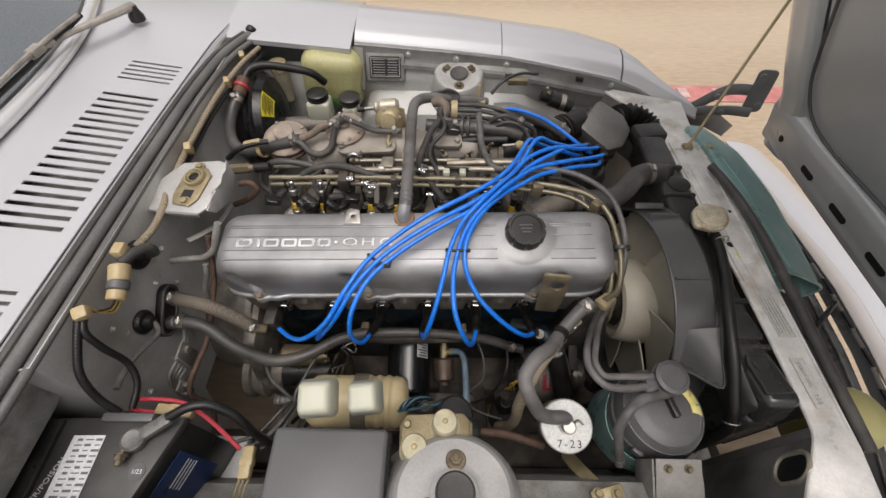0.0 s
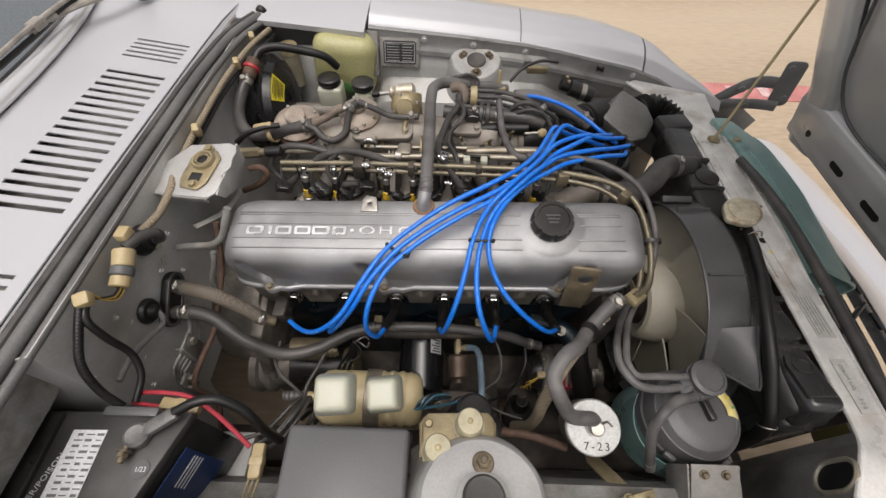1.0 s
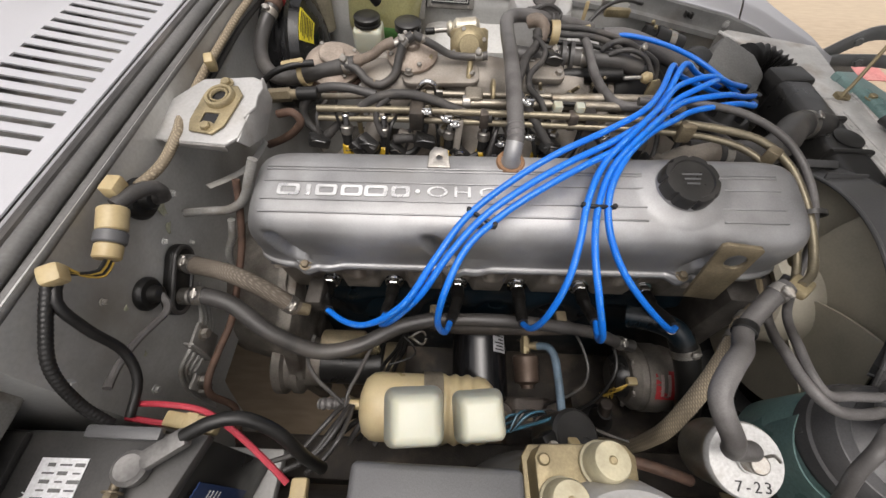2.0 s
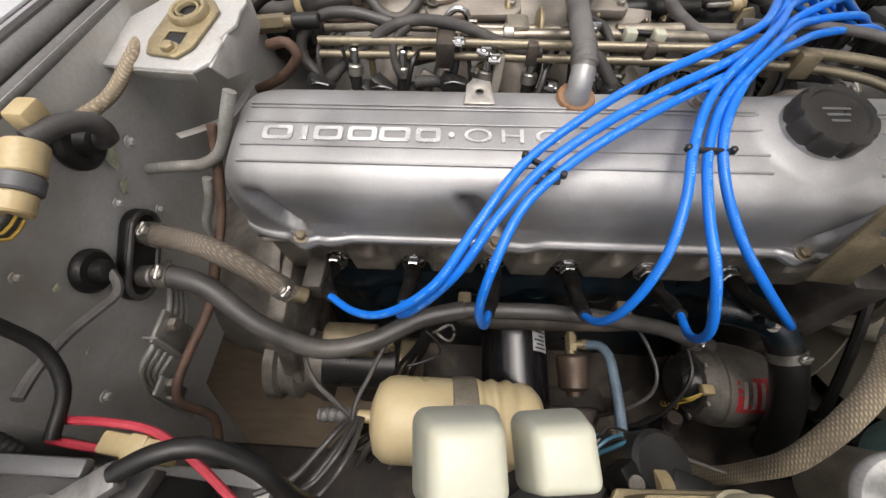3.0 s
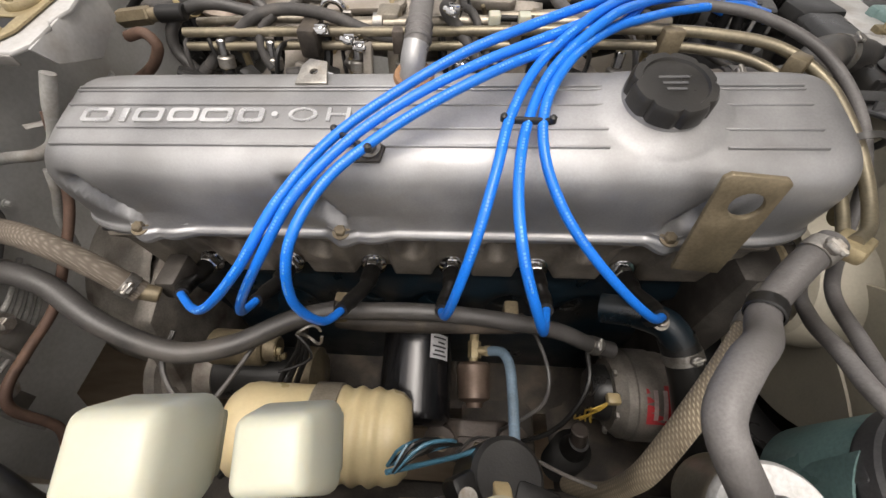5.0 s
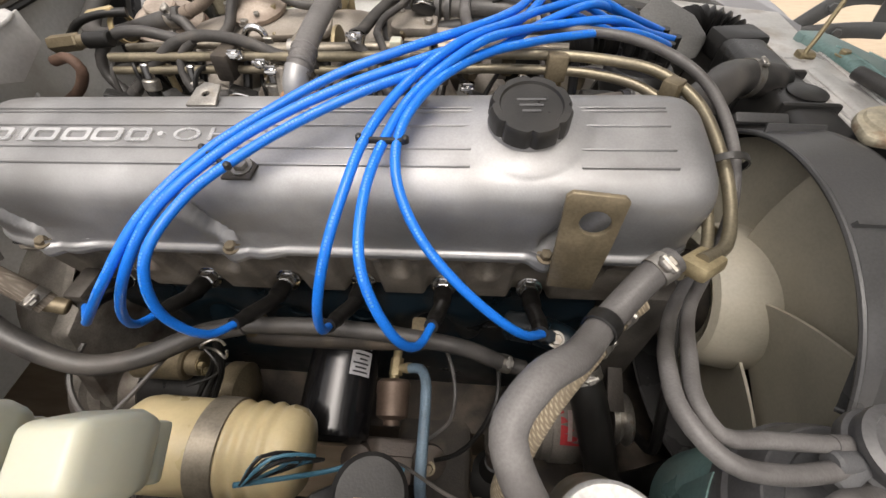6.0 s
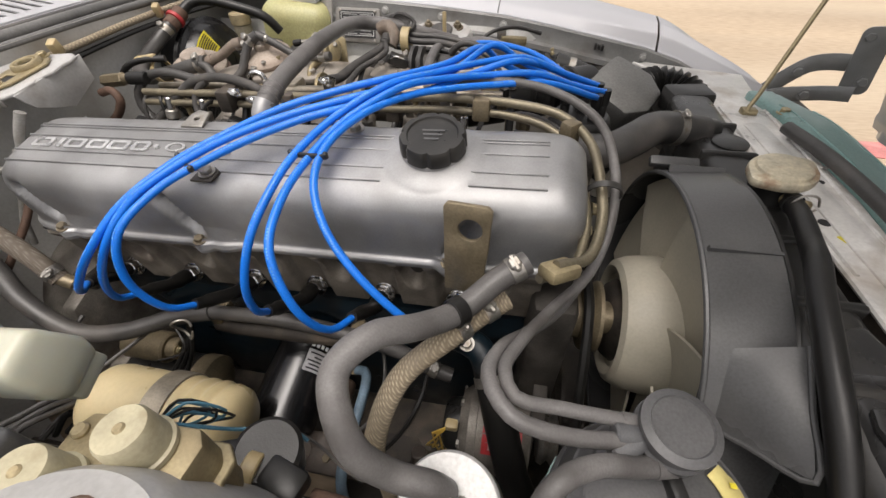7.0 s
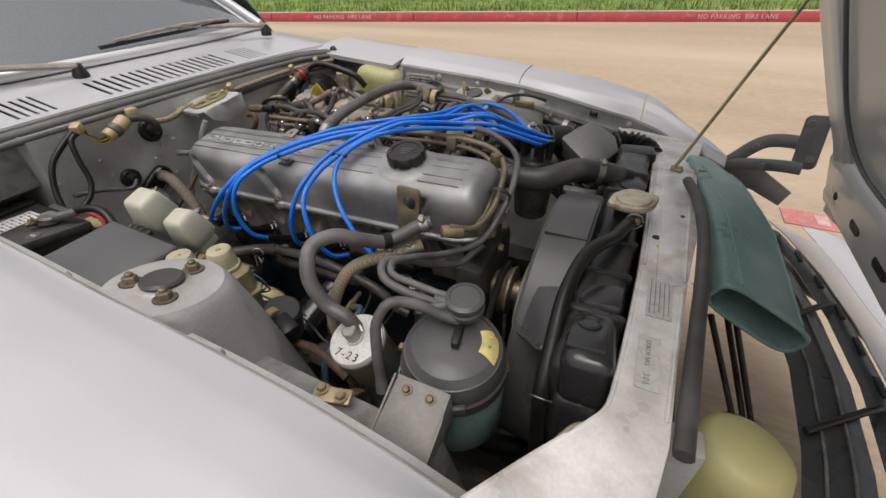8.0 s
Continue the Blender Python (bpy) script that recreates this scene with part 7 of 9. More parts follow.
# ---- brake booster, master cylinder, bottles ----
boo = thing("brake_booster", (-0.43, 0.88, 0.58), "glossy black brake booster drum with a yellow label", "brake booster")
B_P, B_A = Vector((-0.500, 0.905, 0.655)), Vector((1, 0.02, 0.03)).normalized()
part("drum", lathe([(0.0, 0.0), (0.095, 0.0), (0.108, 0.010), (0.110, 0.040), (0.105, 0.046), (0.112, 0.050), (0.112, 0.056), (0.104, 0.060), (0.098, 0.076), (0.062, 0.092), (0.035, 0.096), (0, 0.096)], B_P, B_A, 48), stuff_of("black_enamel", (0.012, 0.012, 0.013), 0.25, vary=0.12, bump=0.05), boo)
E_UP = (Vector((0, -0.62, 0.78)) - B_A * B_A.dot(Vector((0, -0.62, 0.78)))).normalized()
E_SIDE = B_A.cross(E_UP)


def on_drum(a, s, lift):
    """A place on the drum's shoulder; s runs from its rim towards its middle."""
    r, h = 0.098 - 0.036 * s, 0.076 + 0.016 * s
    return B_P + B_A * (h + lift) + (r + lift) * (math.cos(a) * E_UP + math.sin(a) * E_SIDE)


part("label", sheet(lambda u, v: on_drum(-0.42 + 0.62 * u, 0.02 + 0.94 * v, 0.0012), 10, 6, 0.0006), YELLOW, boo, "yellow warning label")
for k in range(8):
    part("label_bar", sheet(lambda u, v, k=k: on_drum(-0.36 + (0.42 + 0.05 * (k % 3)) * u, 0.10 + 0.10 * k + 0.045 * v, 0.0022), 6, 1, 0.0003), BLACKINK, boo)
mc = thing("brake_master_cylinder", (-0.29, 0.90, 0.62), "brake master cylinder with two capped white reservoirs", "master cylinder")
part("cylinder", rod((-0.41, 0.905, 0.643), (-0.22, 0.912, 0.648), 0.019), ALLOYDULL, mc)
for x, y, w in ((-0.316, 0.925, 0.056), (-0.236, 0.912, 0.036)):
    res = part("reservoir", box((x, y, 0.678), (w, 0.050, 0.056), 0.008, 3), WHITEPL, mc, "milky white reservoir")
    part("neck", rod((x, y, 0.698), (x, y, 0.710), 0.016), WHITEPL, res)
    part("reservoir_cap", lathe([(0.023, 0.0), (0.0255, 0.002), (0.0255, 0.006), (0.0225, 0.007), (0.0225, 0.010), (0.0255, 0.011), (0.0255, 0.016), (0.023, 0.018), (0.009, 0.019), (0, 0.019)], (x, y, 0.706), (0, 0, 1), 28), BLACKPL, res, "ribbed black cap")
wb = thing("washer_bottle", (-0.30, 1.03, 0.60), "yellow-green translucent washer bottle", "bottle")
part("bottle", box((-0.292, 1.015, 0.708), (0.150, 0.085, 0.145), 0.034, 5, m=pose(0, 0, 0, 0, 6, 4)), WASHER, wb, "", 60)
part("fluid", box((-0.296, 0.9995, 0.665), (0.126, 0.058, 0.050), 0.018, 3, m=pose(0, 0, 0, 0, 6, 4)), stuff_of("green_fluid", (0.08, 0.20, 0.06), 0.2, bump=0), wb)
fc = thing("clutch_reservoir", (-0.415, 1.0, 0.66), "dusty cream fluid reservoir with a ribbed cap", "reservoir")
part("pot", rod((-0.420, 1.000, 0.655), (-0.420, 1.000, 0.735), 0.019), stuff_of("dusty_cream", (0.30, 0.27, 0.20), 0.6), fc)
part("cap", rod((-0.420, 1.000, 0.735), (-0.420, 1.000, 0.757), 0.021), LOOM, fc)
# maker's data plate on the inner fender
LABELGREY = stuff_of("faded_plate_print", (0.42, 0.42, 0.41), 0.5, bump=0)
pl = thing("data_plate", (-0.16, 1.03, 0.71), "grey metal box with a black printed data plate", "plate")
PM = axes((-0.158, 1.018, 0.735), (1, 0.05, -0.03), (0, 0.35, 0.94))
part("box_body", moved(box((0, 0, -0.012), (0.098, 0.066, 0.024), 0.005), PM), BAYDARK, pl)
part("side_tab", moved(box((-0.066, -0.004, 0.0), (0.034, 0.100, 0.004), 0.002, m=pose(0, 0, 0, 0, -30, 0)), PM), BAYDARK, pl)
part("plate", moved(box((0, 0.002, 0.0012), (0.078, 0.050, 0.001), 0), PM), BLACKINK, pl, "black printed plate")
part("plate_frame", moved(prism(ring_outline(0.072, 0.044, 0.001, 2), 0.0006, Matrix.Translation((0, 0.002, 0.0017)), 0, hole=ring_outline(0.069, 0.041, 0.001, 2)), PM), LABELGREY, pl)
for k in range(7):
    part("print_bar", moved(box((-0.016, 0.020 - 0.006 * k, 0.0021), (0.030, 0.0013, 0.0004), 0), PM), LABELGREY, pl)
    part("print_bar", moved(box((0.018, 0.020 - 0.006 * k, 0.0021), (0.026 - 0.003 * (k % 2), 0.0013, 0.0004), 0), PM), LABELGREY, pl)
for sx in (-1, 1):
    for sy in (-1, 1):
        part("rivet", moved(lathe([(0.003, 0), (0.002, 0.0015), (0, 0.0018)], (sx * 0.038, sy * 0.027, 0.0012), (0, 0, 1), 10), PM), STEEL, pl)
# ignition coil area on the left apron
coil = thing("ignition_coil", (0.27, 0.95, 0.66), "black ignition coil with brass terminals on the inner fender", "ignition coil")
part("coil_can", rod((0.258, 0.965, 0.695), (0.315, 0.955, 0.680), 0.019), BLACKPL, coil)
part("coil_tower", rod((0.235, 0.968, 0.700), (0.258, 0.965, 0.695), 0.013), RUBBERNEW, coil)
part("strap", lathe([(0.0192, -0.006), (0.0205, -0.006), (0.0205, 0.006), (0.0192, 0.006)], (0.290, 0.959, 0.6866), (1, -0.1, -0.15), 24, cap=False), STEEL, coil)
for dy in (-0.010, 0.010):
    part("terminal", hexbolt((0.252, 0.966 + dy, 0.712), (-0.6, 0, 1), 0.004, 0.006, False), ZINC, coil)
bal = thing("ballast_resistor", (0.16, 0.985, 0.70), "small plated bracket and resistor on the inner fender", "resistor")
part("bar", box((0.175, 0.985, 0.725), (0.050, 0.014, 0.016), 0.003), ZINC, bal)
part("tab", box((0.150, 0.99, 0.735), (0.018, 0.010, 0.022), 0.002), STEEL, bal)

# thin looms, vacuum lines and bright fittings crowded round the fuel rail
rng = random.Random(21)
for k in range(13):
    x = -0.33 + 0.040 * k + rng.uniform(-0.01, 0.01)
    y, z = rng.uniform(0.565, 0.60), rng.uniform(0.675, 0.705)
    dx = rng.uniform(-0.05, 0.05)
    ob = thing("loom_branch", (x, y, z), "thin black wiring branch with a bright terminal", "wire", "wiring branches")
    mid = (x + 0.4 * dx, y + rng.uniform(0.01, 0.03), 0.722 + rng.uniform(0.0, 0.020))
    end = (x + dx, rng.uniform(0.66, 0.71), rng.uniform(0.695, 0.725))
    part("strand", tube([(x, y, z), mid, (x + 0.8 * dx, 0.645, rng.uniform(0.715, 0.740)), end], rng.uniform(0.0022, 0.0036), 7, 0.008), RUBBERNEW if k % 3 else RUBBER, ob)
    part("terminal", box((x, y, z), (0.010, 0.008, 0.016), 0.002, m=pose(0, 0, 0, rng.uniform(-30, 30), rng.uniform(-30, 30), rng.uniform(0, 90))), BLACKPL if k % 2 else STEEL, ob)
    part("spring_clip", tube([(x - 0.006, y - 0.004, z + 0.006), (x, y - 0.007, z + 0.010), (x + 0.007, y - 0.004, z + 0.006)], 0.0011, 6, 0.003), CHROME, ob)
for k in range(14):
    x, y, z = rng.uniform(-0.32, 0.20), rng.uniform(0.60, 0.80), rng.uniform(0.715, 0.742)
    ob = thing("vacuum_fitting", (x, y, z - 0.02), "small plated vacuum fitting on the manifold", "fitting", "vacuum fittings")
    part("stem", rod((x, y, z - 0.035), (x, y, z), 0.004, seg=10), ZINC, ob)
    part("hex", lathe([(0.008, 0), (0.008, 0.007), (0.006, 0.009), (0, 0.009)], (x, y, z - 0.010), (rng.uniform(-0.2, 0.2), -0.1, 1), 6), STEEL if k % 2 else STUD, ob)
    part("nipple", rod((x, y, z), (x + rng.uniform(-0.012, 0.012), y - 0.008, z + 0.014), 0.003, seg=8), BRASSY, ob)

# ---- radiator, shroud and cap ----
rad = thing("radiator", (0.46, CENTRE, 0.28), "black radiator with a moulded top tank and worn cap", "radiator")
part("top_tank", box((0.464, 0.51, 0.672), (0.062, 0.60, 0.075), 0.014, 4), BLACKPL, rad, "", 60)
for y in (0.30, 0.38, 0.46, 0.62, 0.70):
    part("tank_rib", box((0.464, y, 0.674), (0.066, 0.010, 0.079), 0.004), BLACKPL, rad)
part("core", box((0.470, 0.51, 0.455), (0.036, 0.58, 0.36), 0.004), DIRTYDARK, rad)
part("filler_neck", rod((0.476, 0.535, 0.700), (0.477, 0.535, 0.733), 0.022), BLACKPL, rad)
CAP_M = axes((0.4775, 0.535, 0.733), (0.85, 0.5, 0.05), (-0.5, 0.85, 0))
lobes = []
for k in range(64):
    a = 2 * math.pi * k / 64
    lobes.append((0.0335 * math.cos(a) * (1 + 0.16 * max(0, math.cos(2 * a)) ** 4), 0.0300 * math.sin(a)))
OLDCAP = stuff_of("yellowed_cap_metal", (0.60, 0.54, 0.41), 0.45, metal=0.4, vary=0.12, scale=60, bump=0.15, tint=(0.30, 0.16, 0.09), tint_scale=40, tint_at=(0.56, 0.75))
rcap = part("radiator_cap", prism(lobes, 0.010, CAP_M, 0.003), OLDCAP, rad, "yellowed metal radiator cap")
part("cap_crown", moved(lathe([(0.026, 0.0), (0.025, 0.003), (0.020, 0.005), (0, 0.0045)], (0, 0, 0.010), (0, 0, 1), 36), CAP_M), OLDCAP, rcap)
part("overflow_spout", rod((0.476, 0.512, 0.722), (0.490, 0.490, 0.729), 0.005, seg=10), ZINC, rad)
part("spout_clip", tube([(0.485 + 0.012 * math.cos(a), 0.490, 0.730 + 0.012 * math.sin(a)) for a in (0, 1, 2, 3, 4, 5, 6)], 0.0012, 6, 0.003), STEEL, rad)
part("hose_neck", rod((0.425, 0.676, 0.712), (0.466, 0.692, 0.702), 0.018), BLACKPL, rad)
part("round_boss", lathe([(0.022, 0), (0.022, 0.003), (0.019, 0.004), (0, 0.004)], (0.474, 0.650, 0.7085), (0, 0, 1), 28), BLACKPL, rad)
part("end_bracket", box((0.468, 0.828, 0.690), (0.070, 0.050, 0.040), 0.008, m=pose(0, 0, 0, 0, 0, 10)), BLACKPL, rad)

SH_C = (0.462, 0.530)


def shroud_at(u, v):
    a = 2 * math.pi * u
    c, s = math.cos(a), math.sin(a)
    if v < 0.6:
        r = 0.206 + 0.008 * v
        return (0.372 + 0.061 * v / 0.6, SH_C[0] + r * c, SH_C[1] + r * s)
    f = (v - 0.6) / 0.4
    hw, hh = 0.275, 0.185
    k = 1.0 / max(abs(c) / hw, abs(s) / hh)
    y1, z1 = CENTRE - 0.035 + k * c, 0.490 + k * s
    r = 0.212
    g = f ** 0.8
    return (0.433 + 0.012 * f, (SH_C[0] + r * c) * (1 - g) + y1 * g, (SH_C[1] + r * s) * (1 - g) + z1 * g)


shr = thing("fan_shroud", (0.40, 0.46, 0.30), "black plastic fan shroud", "fan shroud")
part("shroud_ring", sheet(lambda u, v: shroud_at(u, 0.62 * v), 96, 12, 0.003), SHROUD, shr, "", 45)
part("shroud_plate", sheet(lambda u, v: shroud_at(u, 0.60 + 0.40 * v), 96, 8, 0.003), BLACKPL, shr, "", 45)
part("lip", tube([(0.372, SH_C[0] + 0.207 * math.cos(2 * math.pi * k / 40), SH_C[1] + 0.207 * math.sin(2 * math.pi * k / 40)) for k in range(41)], 0.0028, 8, 0.01), SHROUD, shr)
part("joint_rib", sheet(lambda u, v: (0.375 + 0.057 * u, SH_C[0] + (0.208 + 0.010 * v) * math.cos(1.15), SH_C[1] + (0.208 + 0.010 * v) * math.sin(1.15)), 6, 2, 0.003), SHROUD, shr)
part("joint_rib", sheet(lambda u, v: (0.375 + 0.057 * u, SH_C[0] + (0.208 + 0.007 * v) * math.cos(1.83), SH_C[1] + (0.208 + 0.007 * v) * math.sin(1.83)), 6, 2, 0.003), SHROUD, shr)
part("top_tab", box((0.392, 0.585, 0.712), (0.055, 0.012, 0.010), 0.002, m=pose(0, 0, 0, 30, 0, 0)), SHROUD, shr)
# the shroud's broad near wing
WING = [Vector(p) for p in ((0.375, 0.335, 0.690), (0.432, 0.330, 0.715), (0.372, 0.300, 0.640), (0.418, 0.246, 0.683))]
part("near_wing", sheet(lambda u, v: WING[0].lerp(WING[1], v).lerp(WING[2].lerp(WING[3], v), u) + Vector((0, 0, 0.006 * math.sin(math.pi * u) * math.sin(math.pi * v))), 14, 10, 0.003), SHROUD, shr, "", 50)
part("wing_edge", tube([WING[2], WING[2].lerp(WING[3], 0.5), WING[3], WING[1].lerp(WING[3], 0.5), WING[1]], 0.0022, 8, 0.01), SHROUD, shr)

BOXPL = stuff_of("satin_black_moulding", (0.030, 0.0295, 0.03), 0.27, vary=0.12, scale=12, fine=500, bump=0.06, tint=(0.06, 0.058, 0.055), tint_scale=9, tint_at=(0.5, 0.78), spec=0.6)
bb = thing("black_duct_box", (0.475, 0.27, 0.62), "black moulded plastic cover with a round boss", "plastic cover")
BM = pose(0.468, 0.272, 0.684, -12, -4, 2)
part("shell", moved(box((0, 0.012, 0), (0.054, 0.165, 0.066), 0.016, 4), BM), BOXPL, bb, "", 60)
part("lower_shell", box((0.468, 0.262, 0.582), (0.052, 0.130, 0.180), 0.014, 3), BOXPL, bb, "", 60)
part("shoulder", moved(prism([(-0.026, 0.0), (0.026, 0.0), (0.027, 0.06), (0.022, 0.15), (-0.020, 0.15), (-0.024, 0.06)], 0.030, Matrix.Translation((0.002, 0.030, 0.012)), 0.010), BM), BOXPL, bb)
part("flap", moved(prism([(-0.019, -0.034), (0.019, -0.034), (0.019, 0.014), (0.013, 0.030), (-0.013, 0.030), (-0.019, 0.014)], 0.008, Matrix.Translation((-0.004, -0.022, 0.029)), 0.003), BM), BOXPL, bb)
part("boss", moved(lathe([(0.013, 0), (0.013, 0.003), (0.010, 0.004), (0.009, 0.002), (0, 0.002)], (-0.004, -0.012, 0.036), (0, 0, 1), 24), BM), BOXPL, bb)

# teal fresh-air duct ahead of the radiator rail
duct = thing("air_duct", (0.64, 0.65, 0.60), "faded teal plastic air duct with an open mouth", "air duct")
D_ROWS = (((0.588, 0.842, 0.694), 0.044, 0.018, 0.05), ((0.622, 0.765, 0.687), 0.085, 0.026, 0.20), ((0.650, 0.665, 0.668), 0.117, 0.032, 0.34), ((0.661, 0.560, 0.650), 0.126, 0.038, 0.42), ((0.667, 0.462, 0.634), 0.134, 0.046, 0.46))


def duct_at(u, v, inset=0.0):
    k = v * (len(D_ROWS) - 1)
    i = min(int(k), len(D_ROWS) - 2)
    f = k - i
    (c0, w0, h0, t0), (c1, w1, h1, t1) = D_ROWS[i], D_ROWS[i + 1]
    c = Vector(c0).lerp(Vector(c1), f)
    w, h, t = w0 + (w1 - w0) * f - inset, h0 + (h1 - h0) * f - inset, t0 + (t1 - t0) * f
    a = 2 * math.pi * u
    cx, sx = math.cos(a), math.sin(a)
    px = w / 2 * math.copysign(abs(cx) ** 0.45, cx)
    pz = h / 2 * math.copysign(abs(sx) ** 0.6, sx)
    return c + Vector((px * math.cos(t) + pz * math.sin(t), 0, -px * math.sin(t) + pz * math.cos(t)))


part("duct_shell", sheet(duct_at, 48, 24, 0.003), TEAL, duct, "", 60)
part("mouth_lip", tube([duct_at(k / 40, 1.0) for k in range(41)], 0.0035, 8, 0.008), TEAL, duct)
part("duct_end", box((0.583, 0.846, 0.693), (0.040, 0.020, 0.020), 0.006), TEAL, duct)
for at in (0.30, 0.62):
    part("duct_ridge", tube([duct_at(at * 0.5, v) for v in np.linspace(0.15, 0.97, 12)], 0.0022, 6, 0.012), TEAL, duct)
part("duct_screw", hexbolt((0.588, 0.775, 0.700), (0, 0, 1), 0.007, 0.006), ZINC, duct)

# ---- white-topped breather can ----
can = thing("breather_can", (0.19, 0.195, 0.55), "tan metal can with a white lid and handwritten date", "canister")
C_A = Vector((-0.12, -0.30, 1)).normalized()
C_T = Vector((0.186, 0.198, 0.640))
part("shell", lathe([(0.0246, -0.085), (0.0343, -0.080), (0.0370, -0.072), (0.0370, -0.020), (0.0387, -0.016), (0.0387, -0.010)], C_T, C_A, 36), SILVERCREAM, can)
part("lid", lathe([(0.0387, -0.010), (0.0392, -0.004), (0.0370, 0.0), (0.0317, 0.001), (0.0123, 0.0025), (0.0114, 0.006), (0, 0.006)], C_T, C_A, 40), stuff_of("white_enamel", (0.66, 0.66, 0.65), 0.35, vary=0.04, scale=30, bump=0.04, tint=(0.45, 0.43, 0.40), tint_scale=40, tint_at=(0.6, 0.8)), can, "white enamelled lid")
part("spout", rod(C_T + C_A * 0.004, C_T + C_A * 0.024, 0.010), STEEL, can)
txt_m = axes(C_T + C_A * 0.0019 + Vector((0.002, -0.024, -0.0070)), Vector((1, -0.04, 0.11)), Vector((0.05, 1, 0.30)))
part("written_date", lettering("7-23", 0.0155, 0.0003, txt_m, 1.35), BLACKINK, can, "handwritten black date")
part("clip_ear", tube([C_T + C_A * 0.018 + Vector((0.008, 0.006, 0)), C_T + C_A * 0.030 + Vector((0.014, 0.010, 0)), C_T + C_A * 0.026 + Vector((0.020, 0.004, 0))], 0.0018, 6, 0.003), STEEL, can)
brk = thing("can_bracket", (0.205, 0.14, 0.55), "tan plated bracket bolted to the inner fender", "bracket")
part("arm", prism([(-0.010, 0.0), (0.012, 0.0), (0.010, 0.07), (-0.006, 0.085), (-0.012, 0.07)], 0.004, axes((0.215, 0.120, 0.628), (1, 0.3, 0), (-0.25, 0.60, -0.75)), 0.001), ZINC, brk)
part("foot", box((0.222, 0.108, 0.657), (0.045, 0.018, 0.005), 0.0015, m=pose(0, 0, 0, 8, 0, 15)), ZINC, brk)
for dx in (-0.014, 0.012):
    part("bracket_bolt", hexbolt((0.222 + dx, 0.108, 0.660), (0, 0.1, 1), 0.0055, 0.005), ZINC, brk)

# ---- charcoal canister ----
ch = thing("charcoal_canister", (0.32, 0.215, 0.52), "black plastic charcoal canister with a grey valve", "canister")
H_A = Vector((0.02, -0.10, 1)).normalized()
CANBLACK = stuff_of("dusty_black_canister_plastic", (0.095, 0.094, 0.096), 0.38, vary=0.18, scale=14, fine=500, bump=0.08, tint=(0.10, 0.096, 0.092), tint_scale=9, tint_at=(0.5, 0.8))
H_T = Vector((0.322, 0.212, 0.688))
part("barrel", lathe([(0.050, -0.165), (0.060, -0.160), (0.062, -0.150), (0.062, -0.060), (0.066, -0.056), (0.066, -0.040), (0.0635, -0.037), (0.0625, -0.024), (0.0585, -0.013), (0.0570, -0.0125), (0.050, -0.0055), (0.0485, -0.0062), (0.036, -0.001), (0.030, 0.0), (0, 0.002)], H_T, H_A, 48), CANBLACK, ch, "", 22)
for a in (20, 95, 160, 230, 300):
    part("rim_tab", box(H_T + Vector((0.0650 * math.cos(radians(a)), 0.0650 * math.sin(radians(a)), -0.047 - 0.0065 * math.sin(radians(a)))), (0.007, 0.016, 0.014), 0.002, m=pose(0, 0, 0, 0, 0, a)), CANBLACK, ch)
part("teal_band", lathe([(0.0625, -0.160), (0.0640, -0.156), (0.0640, -0.066), (0.0628, -0.063)], H_T, H_A, 48, cap=False), TEAL, ch, "teal painted lower band")
V_C = Vector((0.322, 0.248, 0.712))
part("valve_body", lathe([(0.0118, -0.020), (0.0134, -0.010), (0.0227, -0.008), (0.0239, -0.004), (0.0239, 0.001), (0.0218, 0.003), (0.0218, 0.009), (0.0235, 0.010), (0.0235, 0.014), (0.0185, 0.0165), (0.0176, 0.0150), (0, 0.0145)], V_C, (0.02, -0.12, 1), 36), CANBLACK, ch, "dark grey round valve")
for y, z in ((0.240, 0.713), (0.229, 0.706)):
    part("valve_stub", rod((0.285, y, z + 0.002), (0.306, 0.243, 0.712), 0.0070, seg=12), GREYPL, ch)
part("cap_bar", box((0.326, 0.218, 0.693), (0.010, 0.038, 0.012), 0.003, m=pose(0, 0, 0, 0, 0, 12)), BLACKPL, ch)
part("yellow_label", sheet(lambda u, v: H_T + Vector(((0.034 + 0.020 * u) * math.cos(-0.12 + 0.85 * v), (0.034 + 0.020 * u) * math.sin(-0.12 + 0.85 * v), 0.0012 - 0.0115 * u * u + 0.10 * (0.034 + 0.02 * u) * math.sin(-0.12 + 0.85 * v))), 5, 14, 0.0008), PALEYELLOW, ch, "faded yellow label")
for k, mat in enumerate((YELLOW, stuff_of("green_dot", (0.15, 0.35, 0.12), 0.5, bump=0))):
    a = 0.45 - 0.30 * k
    part("label_dot", box(H_T + Vector((0.044 * math.cos(a), 0.044 * math.sin(a), 0.0014 + 0.0044 * math.sin(a))), (0.0035, 0.003, 0.001), 0), mat, ch)
part("teal_strap", sheet(lambda u, v: H_T + Vector((0.068 * math.cos(2.6 + 1.9 * u), 0.068 * math.sin(2.6 + 1.9 * u), -0.045 - 0.06 * v - 0.02 * math.sin(3 * u))), 20, 4, 0.002), TEAL, ch, "teal painted steel strap")
cb = thing("canister_bracket", (0.31, 0.13, 0.60), "grey steel channel bracket with two bolts", "bracket")
K_M = axes((0.317, 0.148, 0.684), (1, 0.0, 0), (0.0, -0.88, -0.48))
part("back_plate", moved(prism([(-0.030, 0.0), (0.030, 0.0), (0.034, 0.030), (0.034, 0.085), (-0.034, 0.085), (-0.031, 0.030)], 0.003, Matrix.Identity(4), 0.001), K_M), BAYDARK, cb)
